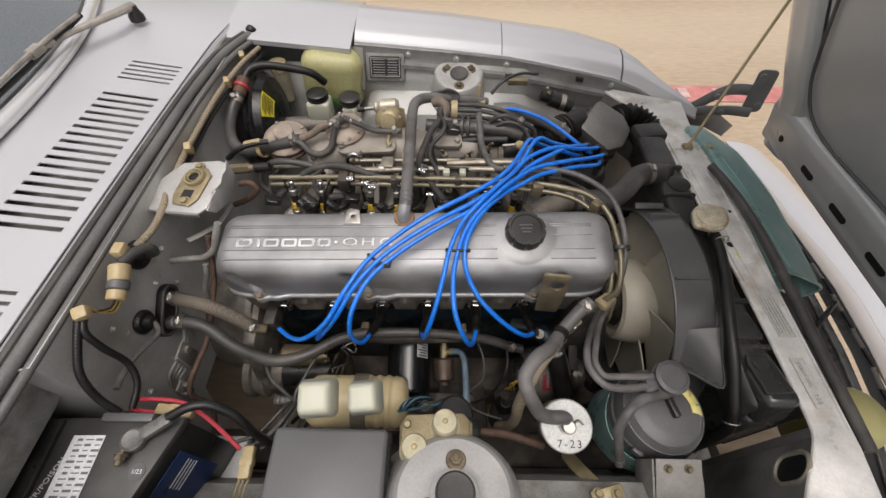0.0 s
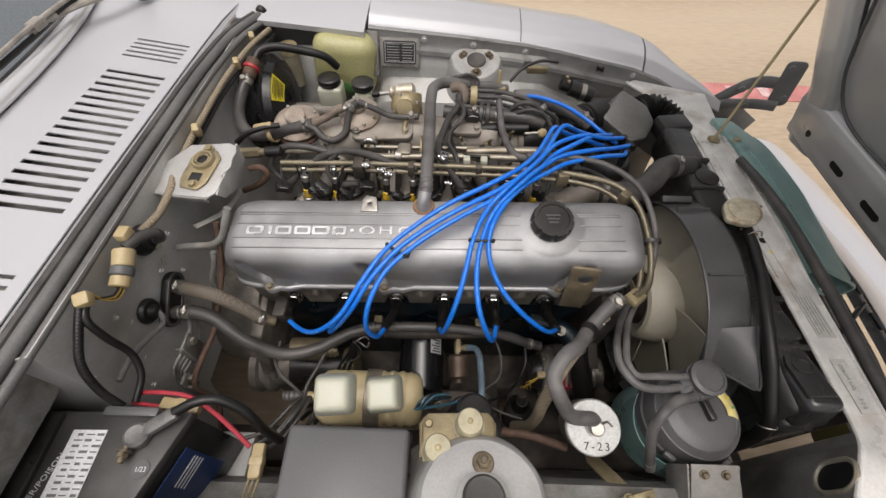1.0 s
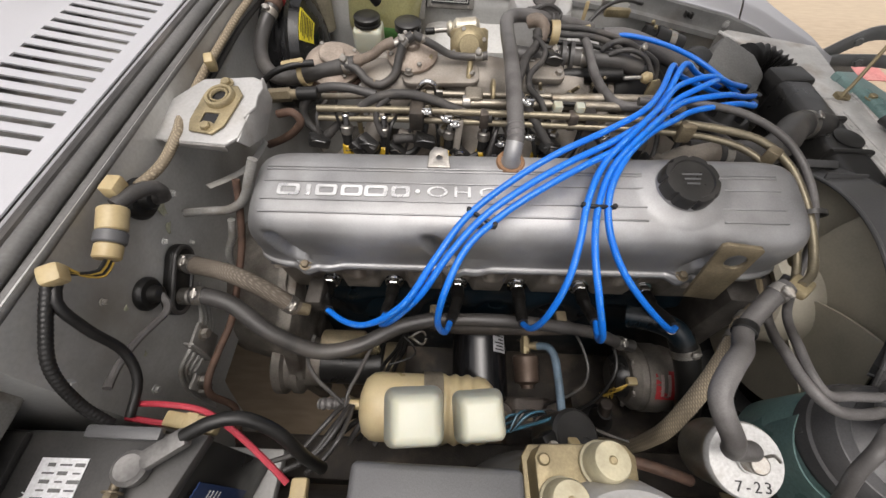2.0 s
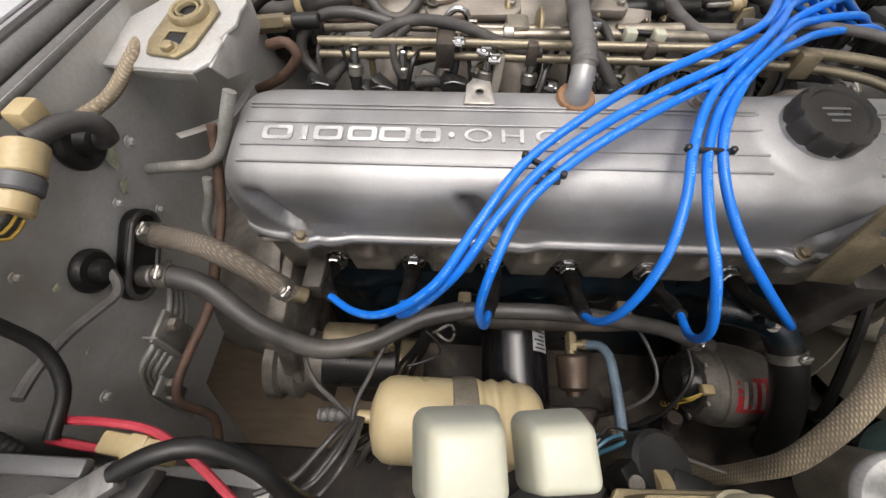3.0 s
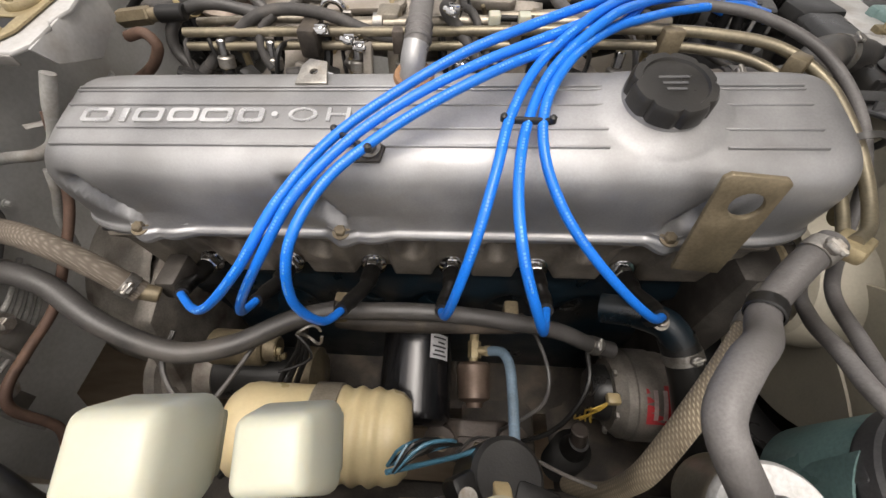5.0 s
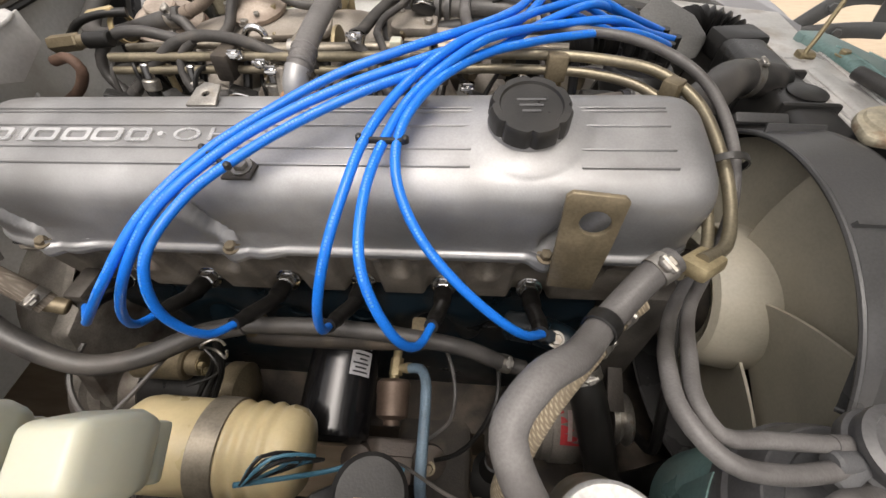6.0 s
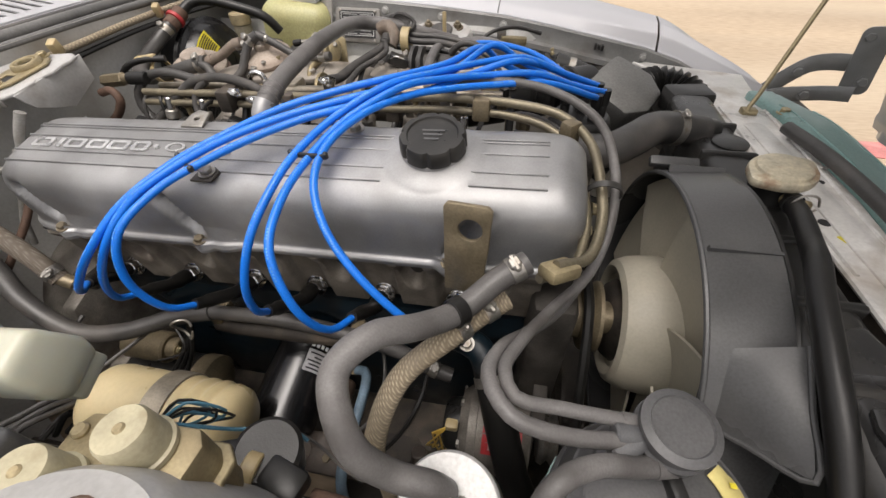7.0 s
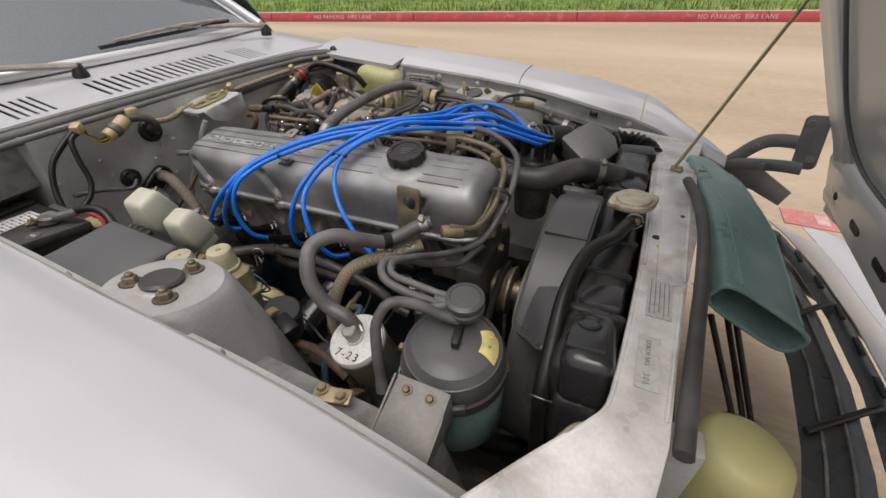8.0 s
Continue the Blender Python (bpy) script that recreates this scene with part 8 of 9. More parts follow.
for s in (-1, 1):
    part("side_wall", moved(prism([(0.0, 0.0), (0.05, 0.018), (0.055, 0.085), (0.0, 0.085)], 0.003, axes((s * 0.0325, 0.0, 0), (0, 0, 1), (0, 1, 0)), 0.001), K_M), BAYDARK, cb)
for dx in (-0.014, 0.014):
    part("bracket_bolt", moved(hexbolt((dx, 0.012, 0.0), (0, 0, -1), 0.0042, 0.004), K_M), STUD, cb)

# ---- relays, junction box, battery on the near side ----
for c, tilt, size in (((-0.165, 0.202, 0.753), 4, 0.95), ((-0.108, 0.210, 0.731), -2, 0.88)):
    rl = thing("white_relay", Vector(c) - Vector((0, 0, 0.045)), "milky white plastic relay cover", "relay", "white relay covers")
    bm = box((0, 0, 0), (0.054, 0.052, 0.064), 0.009, 4)
    bmesh.ops.bisect_plane(bm, geom=bm.verts[:] + bm.edges[:] + bm.faces[:], plane_co=(0, 0, -0.0096), plane_no=(0, 0, 1))
    for v in bm.verts:
        h = (v.co.z + 0.032) / 0.064
        k = 1.14 - 0.42 * h if h > 0.35 else 0.80 + 0.55 * h
        v.co.x, v.co.y, v.co.z = v.co.x * k * size, v.co.y * k * size, v.co.z * size
    part("cover", moved(bm, pose(*c, 16, tilt, 6)), WHITEPL, rl, "", 60)
    part("base", moved(box((0, 0, -0.036 * size), (0.036, 0.034, 0.014), 0.003), pose(*c, 16, tilt, 6)), WHITEPL, rl)
STRAPTAN = stuff_of("dull_tan_strap_metal", (0.34, 0.30, 0.24), 0.45, metal=0.6, vary=0.12, scale=50, fine=400, bump=0.08)
tankb = thing("vacuum_bottle", (-0.155, 0.265, 0.47), "yellowed ribbed plastic bottle held by a metal strap", "bottle")
part("bottle", lathe([(0.0, -0.004), (0.018, -0.004), (0.036, 0.002), (0.044, 0.012), (0.046, 0.022)] + [(0.0458 + 0.0017 * min(1.0, max(0.0, (k - 24) / 8)) * math.cos(0.87 * k), 0.024 + 0.0024 * k) for k in range(56)] + [(0.046, 0.160), (0.043, 0.172), (0.034, 0.181), (0, 0.185)], (-0.248, 0.262, 0.520), (1, 0.02, -0.06), 44), CREAMLIGHT, tankb, "", 60)
part("strap", lathe([(0.0478, 0.082), (0.0492, 0.083), (0.0492, 0.108), (0.0478, 0.109)], (-0.248, 0.262, 0.520), (1, 0.02, -0.06), 44, cap=False), STRAPTAN, tankb, "dull tan metal strap")
part("nozzle", rod((-0.275, 0.262, 0.522), (-0.250, 0.262, 0.520), 0.007), CREAM, tankb)
rh = thing("bottle_hose", (-0.30, 0.262, 0.50), "grey ribbed hose end on the bottle's nozzle", "hose")
part("tube", tube([(-0.266, 0.262, 0.521), (-0.29, 0.262, 0.520), (-0.31, 0.262, 0.515)], lambda s, T: 0.0078 + 0.0010 * math.sin(s * 700), 12, 0.0015), GREYHOSE, rh)

jb = thing("junction_box", (-0.145, 0.115, 0.62), "dark grey satin plastic junction box lid", "junction box")
J_M = pose(-0.143, 0.110, 0.739, 2, 2.5, 0)
bm = box((0, 0, -0.022), (0.142, 0.118, 0.044), 0.006, 3)
part("lid", moved(bm, J_M), GREYPL, jb)
part("lid_edge", moved(box((0, 0, -0.046), (0.148, 0.124, 0.008), 0.003), J_M), BLACKPL, jb)
part("lower_case", moved(box((0.0, 0.0, -0.10), (0.128, 0.105, 0.10), 0.006), J_M), BLACKPL, jb)

ab = thing("valve_block", (-0.012, 0.16, 0.60), "yellow passivated metal valve block with two round knobs", "valve block")
part("block", prism([(-0.056, 0.128), (-0.020, 0.120), (0.030, 0.126), (0.034, 0.186), (0.026, 0.196), (-0.052, 0.193), (-0.058, 0.182)], 0.075, Matrix.Translation((0, 0, 0.640)), 0.003), ZINC, ab)
part("flange", prism([(-0.060, 0.122), (-0.018, 0.116), (0.036, 0.122), (0.040, 0.190), (0.030, 0.200), (-0.056, 0.197), (-0.063, 0.186)], 0.006, Matrix.Translation((0, 0, 0.676)), 0.0015), ZINC, ab)
for x, y in ((0.000, 0.178), (-0.038, 0.148)):
    kn = part("knob", lathe([(0.0195, 0.0), (0.0195, 0.004), (0.0175, 0.005), (0.0160, 0.026), (0.0145, 0.029), (0, 0.0295)], (x, y, 0.716), (0, 0, 1), 36), KNOB, ab, "yellowed grey round knob")
    part("knob_pin", rod((x, y, 0.744), (x, y, 0.7468), 0.0036, seg=12), ZINC, kn)
for x, y in ((0.003, 0.138), (0.020, 0.150), (-0.050, 0.180)):
    part("block_screw", lathe([(0.0055, 0), (0.0055, 0.002), (0.004, 0.0035), (0, 0.0035)], (x, y, 0.715), (0, 0, 1), 14), ZINC, ab)
sol = thing("solenoid_valve", (0.0, 0.215, 0.56), "black solenoid valve with a tan plug", "solenoid")
part("coil", rod((0.005, 0.225, 0.545), (0.02, 0.222, 0.605), 0.030, bev=0.004, seg=30), BLACKPL, sol)
part("connector", box((-0.012, 0.212, 0.598), (0.030, 0.026, 0.026), 0.005, m=pose(0, 0, 0, 10, 20, 30)), RUBBERNEW, sol)
part("eyelet", lathe([(0.003, 0), (0.007, 0), (0.007, 0.002), (0.003, 0.002)], (-0.012, 0.206, 0.6125), (0.1, -0.2, 1), 18), STEEL, sol)
part("tan_ring", rod((0.005, 0.205, 0.600), (0.018, 0.205, 0.597), 0.016), CREAM, sol)
part("plug_body", box((0.040, 0.205, 0.590), (0.040, 0.028, 0.026), 0.006, m=pose(0, 0, 0, 0, 10, -15)), RUBBERNEW, sol)
hose("solenoid_hose", [(-0.02, 0.20, 0.585), (-0.018, 0.19, 0.56), (0.0, 0.185, 0.53), (0.03, 0.19, 0.50)], 0.0075, RUBBERNEW, "short black rubber hose below the valve", 12)
hose("rusty_pipe", [(0.06, 0.205, 0.56), (0.10, 0.20, 0.57), (0.14, 0.19, 0.57), (0.165, 0.185, 0.56)], 0.007, RUST, "rust-brown pipe to the can", 10)

# battery
BATTOP = stuff_of("dusty_charcoal_battery_plastic", (0.05, 0.049, 0.048), 0.45, vary=0.12, scale=18, fine=400, bump=0.1, tint=(0.085, 0.08, 0.075), tint_scale=12, tint_at=(0.5, 0.78))
bat = thing("car_battery", (-0.48, 0.11, 0.48), "black car battery with a blue side label", "battery")
quad = [(-0.362, 0.188), (-0.556, 0.184), (-0.600, 0.030), (-0.414, 0.030)]
part("case", prism(quad[::-1], 0.185, Matrix.Translation((0, 0, 0.495)), 0.004), BLACKPL, bat)
part("lid", prism([(x * 1.0 + (0.003 if x > -0.5 else -0.003), y + 0.002) for x, y in quad[::-1]], 0.016, Matrix.Translation((0, 0, 0.676)), 0.003), BATTOP, bat)
B_X, B_Y = Vector((1, 0.02, 0)), Vector((0.28, 1, 0)).normalized()


def bat_m(x, y, z=0.6928):
    return axes((x, y, z), B_X, B_Y)


part("vent_strip", moved(box((0, 0, 0.004), (0.040, 0.15, 0.008), 0.002), bat_m(-0.538, 0.108)), BLACKPL, bat)
part("white_label", moved(box((0, 0, 0.0), (0.042, 0.105, 0.0008), 0), bat_m(-0.478, 0.112)), WHITEINK, bat, "white warning label")
part("label_words", lettering("DANGER/POISON", 0.0098, 0.0002, axes((-0.509, 0.098, 0.6936), B_Y, -B_X), 1.05), WHITEINK, bat)
for k in range(15):
    for c in (-1, 0, 1):
        part("label_bar", moved(box((0.0125 * c, 0.047 - 0.0066 * k, 0.0007), (0.0105 - 0.002 * ((k + c) % 3), 0.0014 + 0.0016 * ((k + c) % 2), 0.0004), 0), bat_m(-0.475, 0.112)), GREYINK if (k + c) % 4 else GREYPL, bat)
part("white_label", moved(box((0, 0, 0.0), (0.060, 0.022, 0.0008), 0), bat_m(-0.435, 0.060)), WHITEINK, bat)
part("date_dot", lathe([(0.0105, 0), (0.0105, 0.0006), (0, 0.0006)], (-0.397, 0.122, 0.6926), (0, 0, 1), 24), GREYPL, bat)
part("date_words", lettering("1/23", 0.0078, 0.0002, bat_m(-0.397, 0.122, 0.6936), 1.0), WHITEINK, bat)
part("blue_label", moved(box((0, 0, 0.0), (0.090, 0.120, 0.001), 0), axes((-0.3835, 0.110, 0.600), Vector((-0.052, -0.158, 0)) * -1, (0, 0, 1))), BLUELABEL, bat, "blue side label")
lab_w = Vector((0.052, 0.158, 0)).normalized()
lab_o = lab_w.cross(Vector((0, 0, 1)))
part("label_oval", lathe([(0.020, 0), (0.020, 0.0005), (0.012, 0.0005), (0.012, 0)], Vector((-0.3835, 0.110, 0.600)) + lab_o * 0.0006 - lab_w * 0.035 - Vector((0, 0, 0.02)), lab_o, 24), YELLOW, bat)
for k in range(4):
    part("label_bar", moved(box((0.02, 0.03 - 0.008 * k, 0.0008), (0.04, 0.0022, 0.0004), 0), axes((-0.3835, 0.110, 0.600), lab_w, (0, 0, 1))), WHITEINK, bat)
part("hold_down", box((-0.435, 0.187, 0.696), (0.070, 0.012, 0.010), 0.003), GREYPL, bat)
part("terminal_clamp", joined(lathe([(0.0145, 0), (0.0145, 0.010), (0.011, 0.013), (0.0095, 0.0125), (0, 0.0135)], (-0.412, 0.158, 0.697), (0.1, 0, 1), 24), box((-0.390, 0.172, 0.706), (0.052, 0.018, 0.012), 0.004, m=pose(0, 0, 0, 0, -12, 32))), stuff_of("grey_lead", (0.20, 0.195, 0.19), 0.55, metal=0.5, vary=0.15, scale=60, bump=0.3), bat, "dull lead terminal clamp")
part("clamp_bolt", joined(hexbolt((-0.418, 0.140, 0.704), (0, -1, 0.1), 0.006, 0.006), rod((-0.418, 0.150, 0.704), (-0.418, 0.126, 0.704), 0.004, seg=10)), STUD, bat)
part("post", rod((-0.585, 0.09, 0.69), (-0.585, 0.09, 0.705), 0.010), STEEL, bat)
hose("battery_cable", [(-0.372, 0.184, 0.712), (-0.350, 0.196, 0.716), (-0.328, 0.202, 0.712), (-0.300, 0.196, 0.692), (-0.278, 0.180, 0.655), (-0.27, 0.175, 0.60)], 0.0066, RUBBERNEW, "grey-black battery cable with lead clamp", 12)
part("battery_tray", box((-0.48, 0.11, 0.485), (0.26, 0.19, 0.02), 0.004), BAY, body)

# ---- wiring on the near side ----
def wire(pts, r, mat, label, seg=8):
    low = min(p[2] for p in pts)
    ob = thing("electric_wire", (pts[0][0], pts[0][1], low), label, "wire")
    part("strand", tube(pts, r, seg, 0.0012 if callable(r) else 0.008), mat, ob)
    return ob


wire([(-0.455, 0.218, 0.672), (-0.42, 0.218, 0.675), (-0.383, 0.214, 0.674), (-0.345, 0.196, 0.674), (-0.305, 0.170, 0.670), (-0.285, 0.155, 0.664)], 0.0031, REDPL, "red electric wire by the battery")
wire([(-0.46, 0.205, 0.668), (-0.43, 0.202, 0.668), (-0.40, 0.200, 0.664)], 0.0031, REDPL, "short red wire to a cream fuse holder")
for p, s, tz in (((-0.392, 0.203, 0.668), (0.055, 0.016, 0.014), -6), ((-0.274, 0.140, 0.655), (0.016, 0.042, 0.014), 4)):
    c = thing("fuse_holder", Vector(p) - Vector((0, 0, 0.008)), "cream plastic inline fuse holder", "fuse holder", "fuse holders")
    part("shell", box(p, s, 0.003, m=pose(0, 0, 0, 0, 0, tz)), CREAM, c)
    part("rib", box(p, (s[0] * 0.25, s[1] * 1.12, s[2] * 1.12) if s[0] > s[1] else (s[0] * 1.12, s[1] * 0.25, s[2] * 1.12), 0.002, m=pose(0, 0, 0, 0, 0, tz)), CREAM, c)
for dx in (-0.006, 0.0, 0.006):
    wire([(-0.274 + dx, 0.122, 0.652), (-0.278 + dx, 0.105, 0.645), (-0.29 + dx, 0.085, 0.62)], 0.0018, LOOM, "thin tan wire below the fuse holder", 6)
wire([(-0.482, 0.300, 0.800), (-0.476, 0.272, 0.792), (-0.468, 0.262, 0.760), (-0.457, 0.256, 0.715), (-0.450, 0.236, 0.690), (-0.452, 0.205, 0.675)], 0.0048, RUBBERNEW, "black taped wiring loom on the firewall", 10)
wire([(-0.482, 0.285, 0.803), (-0.480, 0.255, 0.785), (-0.478, 0.225, 0.760), (-0.470, 0.205, 0.720), (-0.456, 0.195, 0.690)], lambda s, T: 0.0052 + 0.00025 * math.sin(1400 * s), RUBBERNEW, "thick black taped wiring loom", 10)
wire([(-0.480, 0.341, 0.681), (-0.470, 0.332, 0.675), (-0.468, 0.322, 0.670), (-0.472, 0.307, 0.673), (-0.475, 0.277, 0.685), (-0.474, 0.245, 0.694), (-0.470, 0.225, 0.698)], 0.0042, GREYHOSE, "grey cable from a firewall grommet", 8)
for k in range(7):
    x0 = -0.27 + 0.012 * k
    wire([(x0 - 0.03, 0.215 + 0.006 * (k % 3), 0.50), (x0 - 0.01, 0.240, 0.515 + 0.01 * (k % 2)), (x0 + 0.002 * k, 0.255, 0.49), (x0 + 0.01, 0.27, 0.44 - 0.01 * k)], 0.0038, RUBBERNEW if k % 3 else RUBBER, "dark wire behind the battery", 7)
for k, (x, y) in enumerate(((-0.012, 0.004), (0.0, -0.004), (0.010, 0.003), (0.018, -0.006))):
    wire([(-0.268 + 0.4 * x, 0.258, 0.528), (-0.272 + 0.6 * x, 0.240 + y, 0.546), (-0.284 + x, 0.216 + y, 0.548 + 0.004 * k), (-0.302 + x, 0.192 + y, 0.552), (-0.325 + 1.5 * x, 0.178 + y, 0.560)], 0.0034, RUBBER, "grey-black wire of the loom beside the bottle", 8)
wire([(-0.270, 0.256, 0.532), (-0.268, 0.272, 0.540), (-0.258, 0.300, 0.540), (-0.246, 0.335, 0.540), (-0.232, 0.360, 0.545)], 0.0026, RUBBER, "thin grey-black wire down from the coolant hose", 7)
wire([(-0.272, 0.258, 0.530), (-0.295, 0.275, 0.530), (-0.318, 0.292, 0.535), (-0.332, 0.315, 0.545), (-0.325, 0.345, 0.560)], 0.0030, RUBBER, "grey-black wire up to the starter", 7)
for k in range(6):
    a = 0.9 * k
    wire([(-0.065, 0.215, 0.640), (-0.05 + 0.008 * math.cos(a), 0.232, 0.640 + 0.012 * math.sin(a)), (-0.030 + 0.012 * math.cos(a), 0.240, 0.618 + 0.012 * math.sin(a)), (-0.052 + 0.01 * math.sin(a), 0.236, 0.600 + 0.004 * k), (-0.075, 0.225, 0.600)], 0.0014, BLUETHIN if k % 2 else RUBBERNEW, "thin blue and black wire loops by the valve block", 6)
wire([(-0.07, 0.215, 0.640), (-0.02, 0.235, 0.600), (0.02, 0.250, 0.585), (0.04, 0.245, 0.575)], 0.0020, BLUETHIN, "thin blue wire beside the valve block", 6)
hose("blue_sleeve", [(0.020, 0.384, 0.462), (0.034, 0.380, 0.471), (0.042, 0.366, 0.475), (0.045, 0.335, 0.474), (0.046, 0.290, 0.470), (0.047, 0.252, 0.458), (0.050, 0.236, 0.425), (0.055, 0.230, 0.37)], 0.0066, BLUEHOSE, "faded blue-grey sleeved hose", 10)
for k in range(4):
    wire([(0.161, 0.327, 0.468), (0.151 - 0.003 * k, 0.320, 0.458), (0.141 + 0.007 * (k % 2), 0.319 + 0.003 * k, 0.436), (0.132 + 0.008 * k, 0.320, 0.414 - 0.004 * k), (0.140 + 0.006 * k, 0.330, 0.395)], 0.0012, YELTHIN, "thin yellow alternator wire", 6)
wire([(0.128, 0.372, 0.512), (0.126, 0.335, 0.508), (0.108, 0.305, 0.480), (0.085, 0.290, 0.452), (0.06, 0.285, 0.435)], 0.0028, RUBBERNEW, "thin black wire to the alternator", 7)
wire([(0.052, 0.400, 0.520), (0.065, 0.385, 0.522), (0.076, 0.358, 0.519), (0.080, 0.330, 0.515), (0.076, 0.312, 0.500), (0.057, 0.300, 0.478), (0.042, 0.297, 0.449), (0.036, 0.300, 0.415)], 0.0022, RUBBER, "thin black wire curving down the block", 7)
for k in range(3):
    wire([(-0.195, 0.372, 0.545), (-0.20 - 0.006 * k, 0.352, 0.50), (-0.215 - 0.01 * k, 0.335, 0.465), (-0.225 - 0.012 * k, 0.300, 0.44)], 0.0034, RUBBERNEW, "thin black wire down to the starter", 7)
wire([(-0.198, 0.352, 0.552), (-0.184, 0.342, 0.545), (-0.181, 0.334, 0.533), (-0.199, 0.326, 0.525), (-0.218, 0.321, 0.520)], 0.0016, RUBBERNEW, "thin black wire looping by the starter", 6)
wire([(-0.020, 0.245, 0.560), (0.000, 0.262, 0.545), (0.030, 0.258, 0.535), (0.075, 0.235, 0.550), (0.100, 0.225, 0.560)], 0.0018, RUBBER, "thin grey wire beside the valve block", 6)
ringw = thing("wire_ring", (-0.175, 0.352, 0.555), "bright wire ring clip hanging on a hose", "clip")
part("ring", tube([Vector((-0.178 + 0.012 * math.cos(a), 0.348 + 0.004 * math.sin(2 * a), 0.562 + 0.017 * math.sin(a))) for a in np.linspace(0.3, 6.2, 18)], 0.0016, 8, 0.004), STEEL, ringw)
# lower clutter: steering shaft, frame rail, exhaust pipe
part("frame_rail", box((-0.05, 0.215, 0.30), (1.0, 0.07, 0.09), 0.012), DIRTYDARK, body, "grimy frame rail")
part("frame_rail", box((-0.05, 0.865, 0.30), (1.0, 0.07, 0.09), 0.012), DIRTYDARK, body, "grimy frame rail")
part("cross_member", box((0.05, CENTRE, 0.24), (0.12, 0.75, 0.06), 0.012), DIRTYDARK, body)

# engine mount and steering boot low on the near side
em = thing("engine_mount", (0.012, 0.292, 0.30), "grimy dark brown engine mount bracket with bolts", "engine mount")
BROWNISH = stuff_of("oily_dark_brown_metal", (0.070, 0.057, 0.049), 0.55, metal=0.3, vary=0.22, scale=30, fine=350, bump=0.35, tint=(0.13, 0.105, 0.085), tint_scale=20, tint_at=(0.54, 0.76))
part("bracket", prism([(-0.045, -0.05), (0.040, -0.05), (0.046, 0.01), (0.030, 0.030), (-0.020, 0.034), (-0.040, 0.018)], 0.050, axes((0.006, 0.318, 0.388), (1, 0, 0.02), (0, -0.25, 1)), 0.006), BROWNISH, em)
part("ear", lathe([(0.020, 0), (0.022, 0.004), (0.022, 0.014), (0.010, 0.018), (0, 0.018)], (-0.036, 0.290, 0.392), (-0.2, -0.5, 0.8), 20), BROWNISH, em)
part("ear", lathe([(0.019, 0), (0.021, 0.004), (0.021, 0.012), (0.010, 0.016), (0, 0.016)], (0.050, 0.292, 0.404), (0.2, -0.5, 0.8), 20), BROWNISH, em)
part("plate", box((0.008, 0.276, 0.412), (0.050, 0.030, 0.010), 0.003, m=pose(0, 0, 0, 14, 0, 0)), BROWNISH, em)
for x in (-0.036, 0.052, 0.008):
    part("mount_bolt", hexbolt((x, 0.280, 0.415), (0, -0.4, 1), 0.006, 0.006), STUD, em)
sb = thing("steering_boot", (0.131, 0.285, 0.30), "black ribbed rubber boot low beside the alternator", "rubber boot")
part("bellows", lathe([(0.016, 0.0)] + [(0.021 + 0.004 * math.cos(math.pi * k), 0.006 + 0.0055 * k) for k in range(16)] + [(0.015, 0.098), (0.012, 0.12), (0, 0.12)], (0.131, 0.285, 0.305), (0, 0.05, 1), 28), RUBBERNEW, sb)
part("shaft", rod((0.131, 0.291, 0.42), (0.128, 0.300, 0.445), 0.010), BROWNISH, sb)

# ---- firewall fittings and cowl seal ----
SEALGREY = stuff_of("weathered_seal_rubber", (0.13, 0.128, 0.125), 0.45, vary=0.12, scale=12, fine=300, bump=0.2)
seal = thing("cowl_seal", (-0.51, CENTRE, 0.78), "long black rubber seal along the cowl's edge", "rubber seal")
seal_pts = lambda dx, dz: [(-0.478 + dx, 1.03, 0.805 + dz), (-0.500 + dx, 0.94, 0.812 + dz), (-0.512 + dx, 0.80, 0.815 + dz), (-0.514 + dx, 0.62, 0.816 + dz), (-0.514 + dx, 0.44, 0.816 + dz), (-0.514 + dx, 0.28, 0.815 + dz), (-0.516 + dx, 0.10, 0.812 + dz), (-0.520 + dx, -0.05, 0.808 + dz)]
part("bulb", tube(seal_pts(0, 0), 0.0085, 12, 0.02), SEALGREY, seal)
part("flange", tube(seal_pts(0.014, -0.008), 0.0062, 10, 0.02), SEALGREY, seal)
part("lip", tube(seal_pts(-0.012, 0.004), 0.0055, 8, 0.02), RUBBER, seal)
part("seal_end", lathe([(0.010, 0), (0.012, 0.003), (0.012, 0.012), (0, 0.014)], (-0.477, 1.035, 0.808), (0.3, 1, 0.3), 20), RUBBERNEW, seal)
cab = thing("hood_cable", (-0.47, 0.7, 0.76), "tan sheathed cables running under the cowl seal", "cable")
part("sheath", tube([(-0.452, 1.00, 0.790), (-0.470, 0.92, 0.792), (-0.484, 0.80, 0.790), (-0.486, 0.68, 0.786), (-0.485, 0.60, 0.783), (-0.482, 0.52, 0.775)], 0.0055, 10, 0.012), BRAIDTAN, cab)
part("sheath", tube([(-0.445, 1.00, 0.776), (-0.466, 0.90, 0.778), (-0.482, 0.78, 0.776), (-0.484, 0.66, 0.772), (-0.482, 0.54, 0.768)], 0.0042, 8, 0.012), RUBBERNEW, cab)
part("sheath", tube([(-0.484, 0.54, 0.780), (-0.470, 0.50, 0.785), (-0.478, 0.46, 0.772), (-0.486, 0.42, 0.775)], 0.0060, 10, 0.006), BRAIDTAN, cab)
for y in (0.95, 0.845, 0.63):
    part("cable_clip", box((-0.474, y, 0.795), (0.012, 0.016, 0.022), 0.003, m=pose(0, 0, 0, 20, 0, 20)), CREAM, cab, "cream plastic clip")

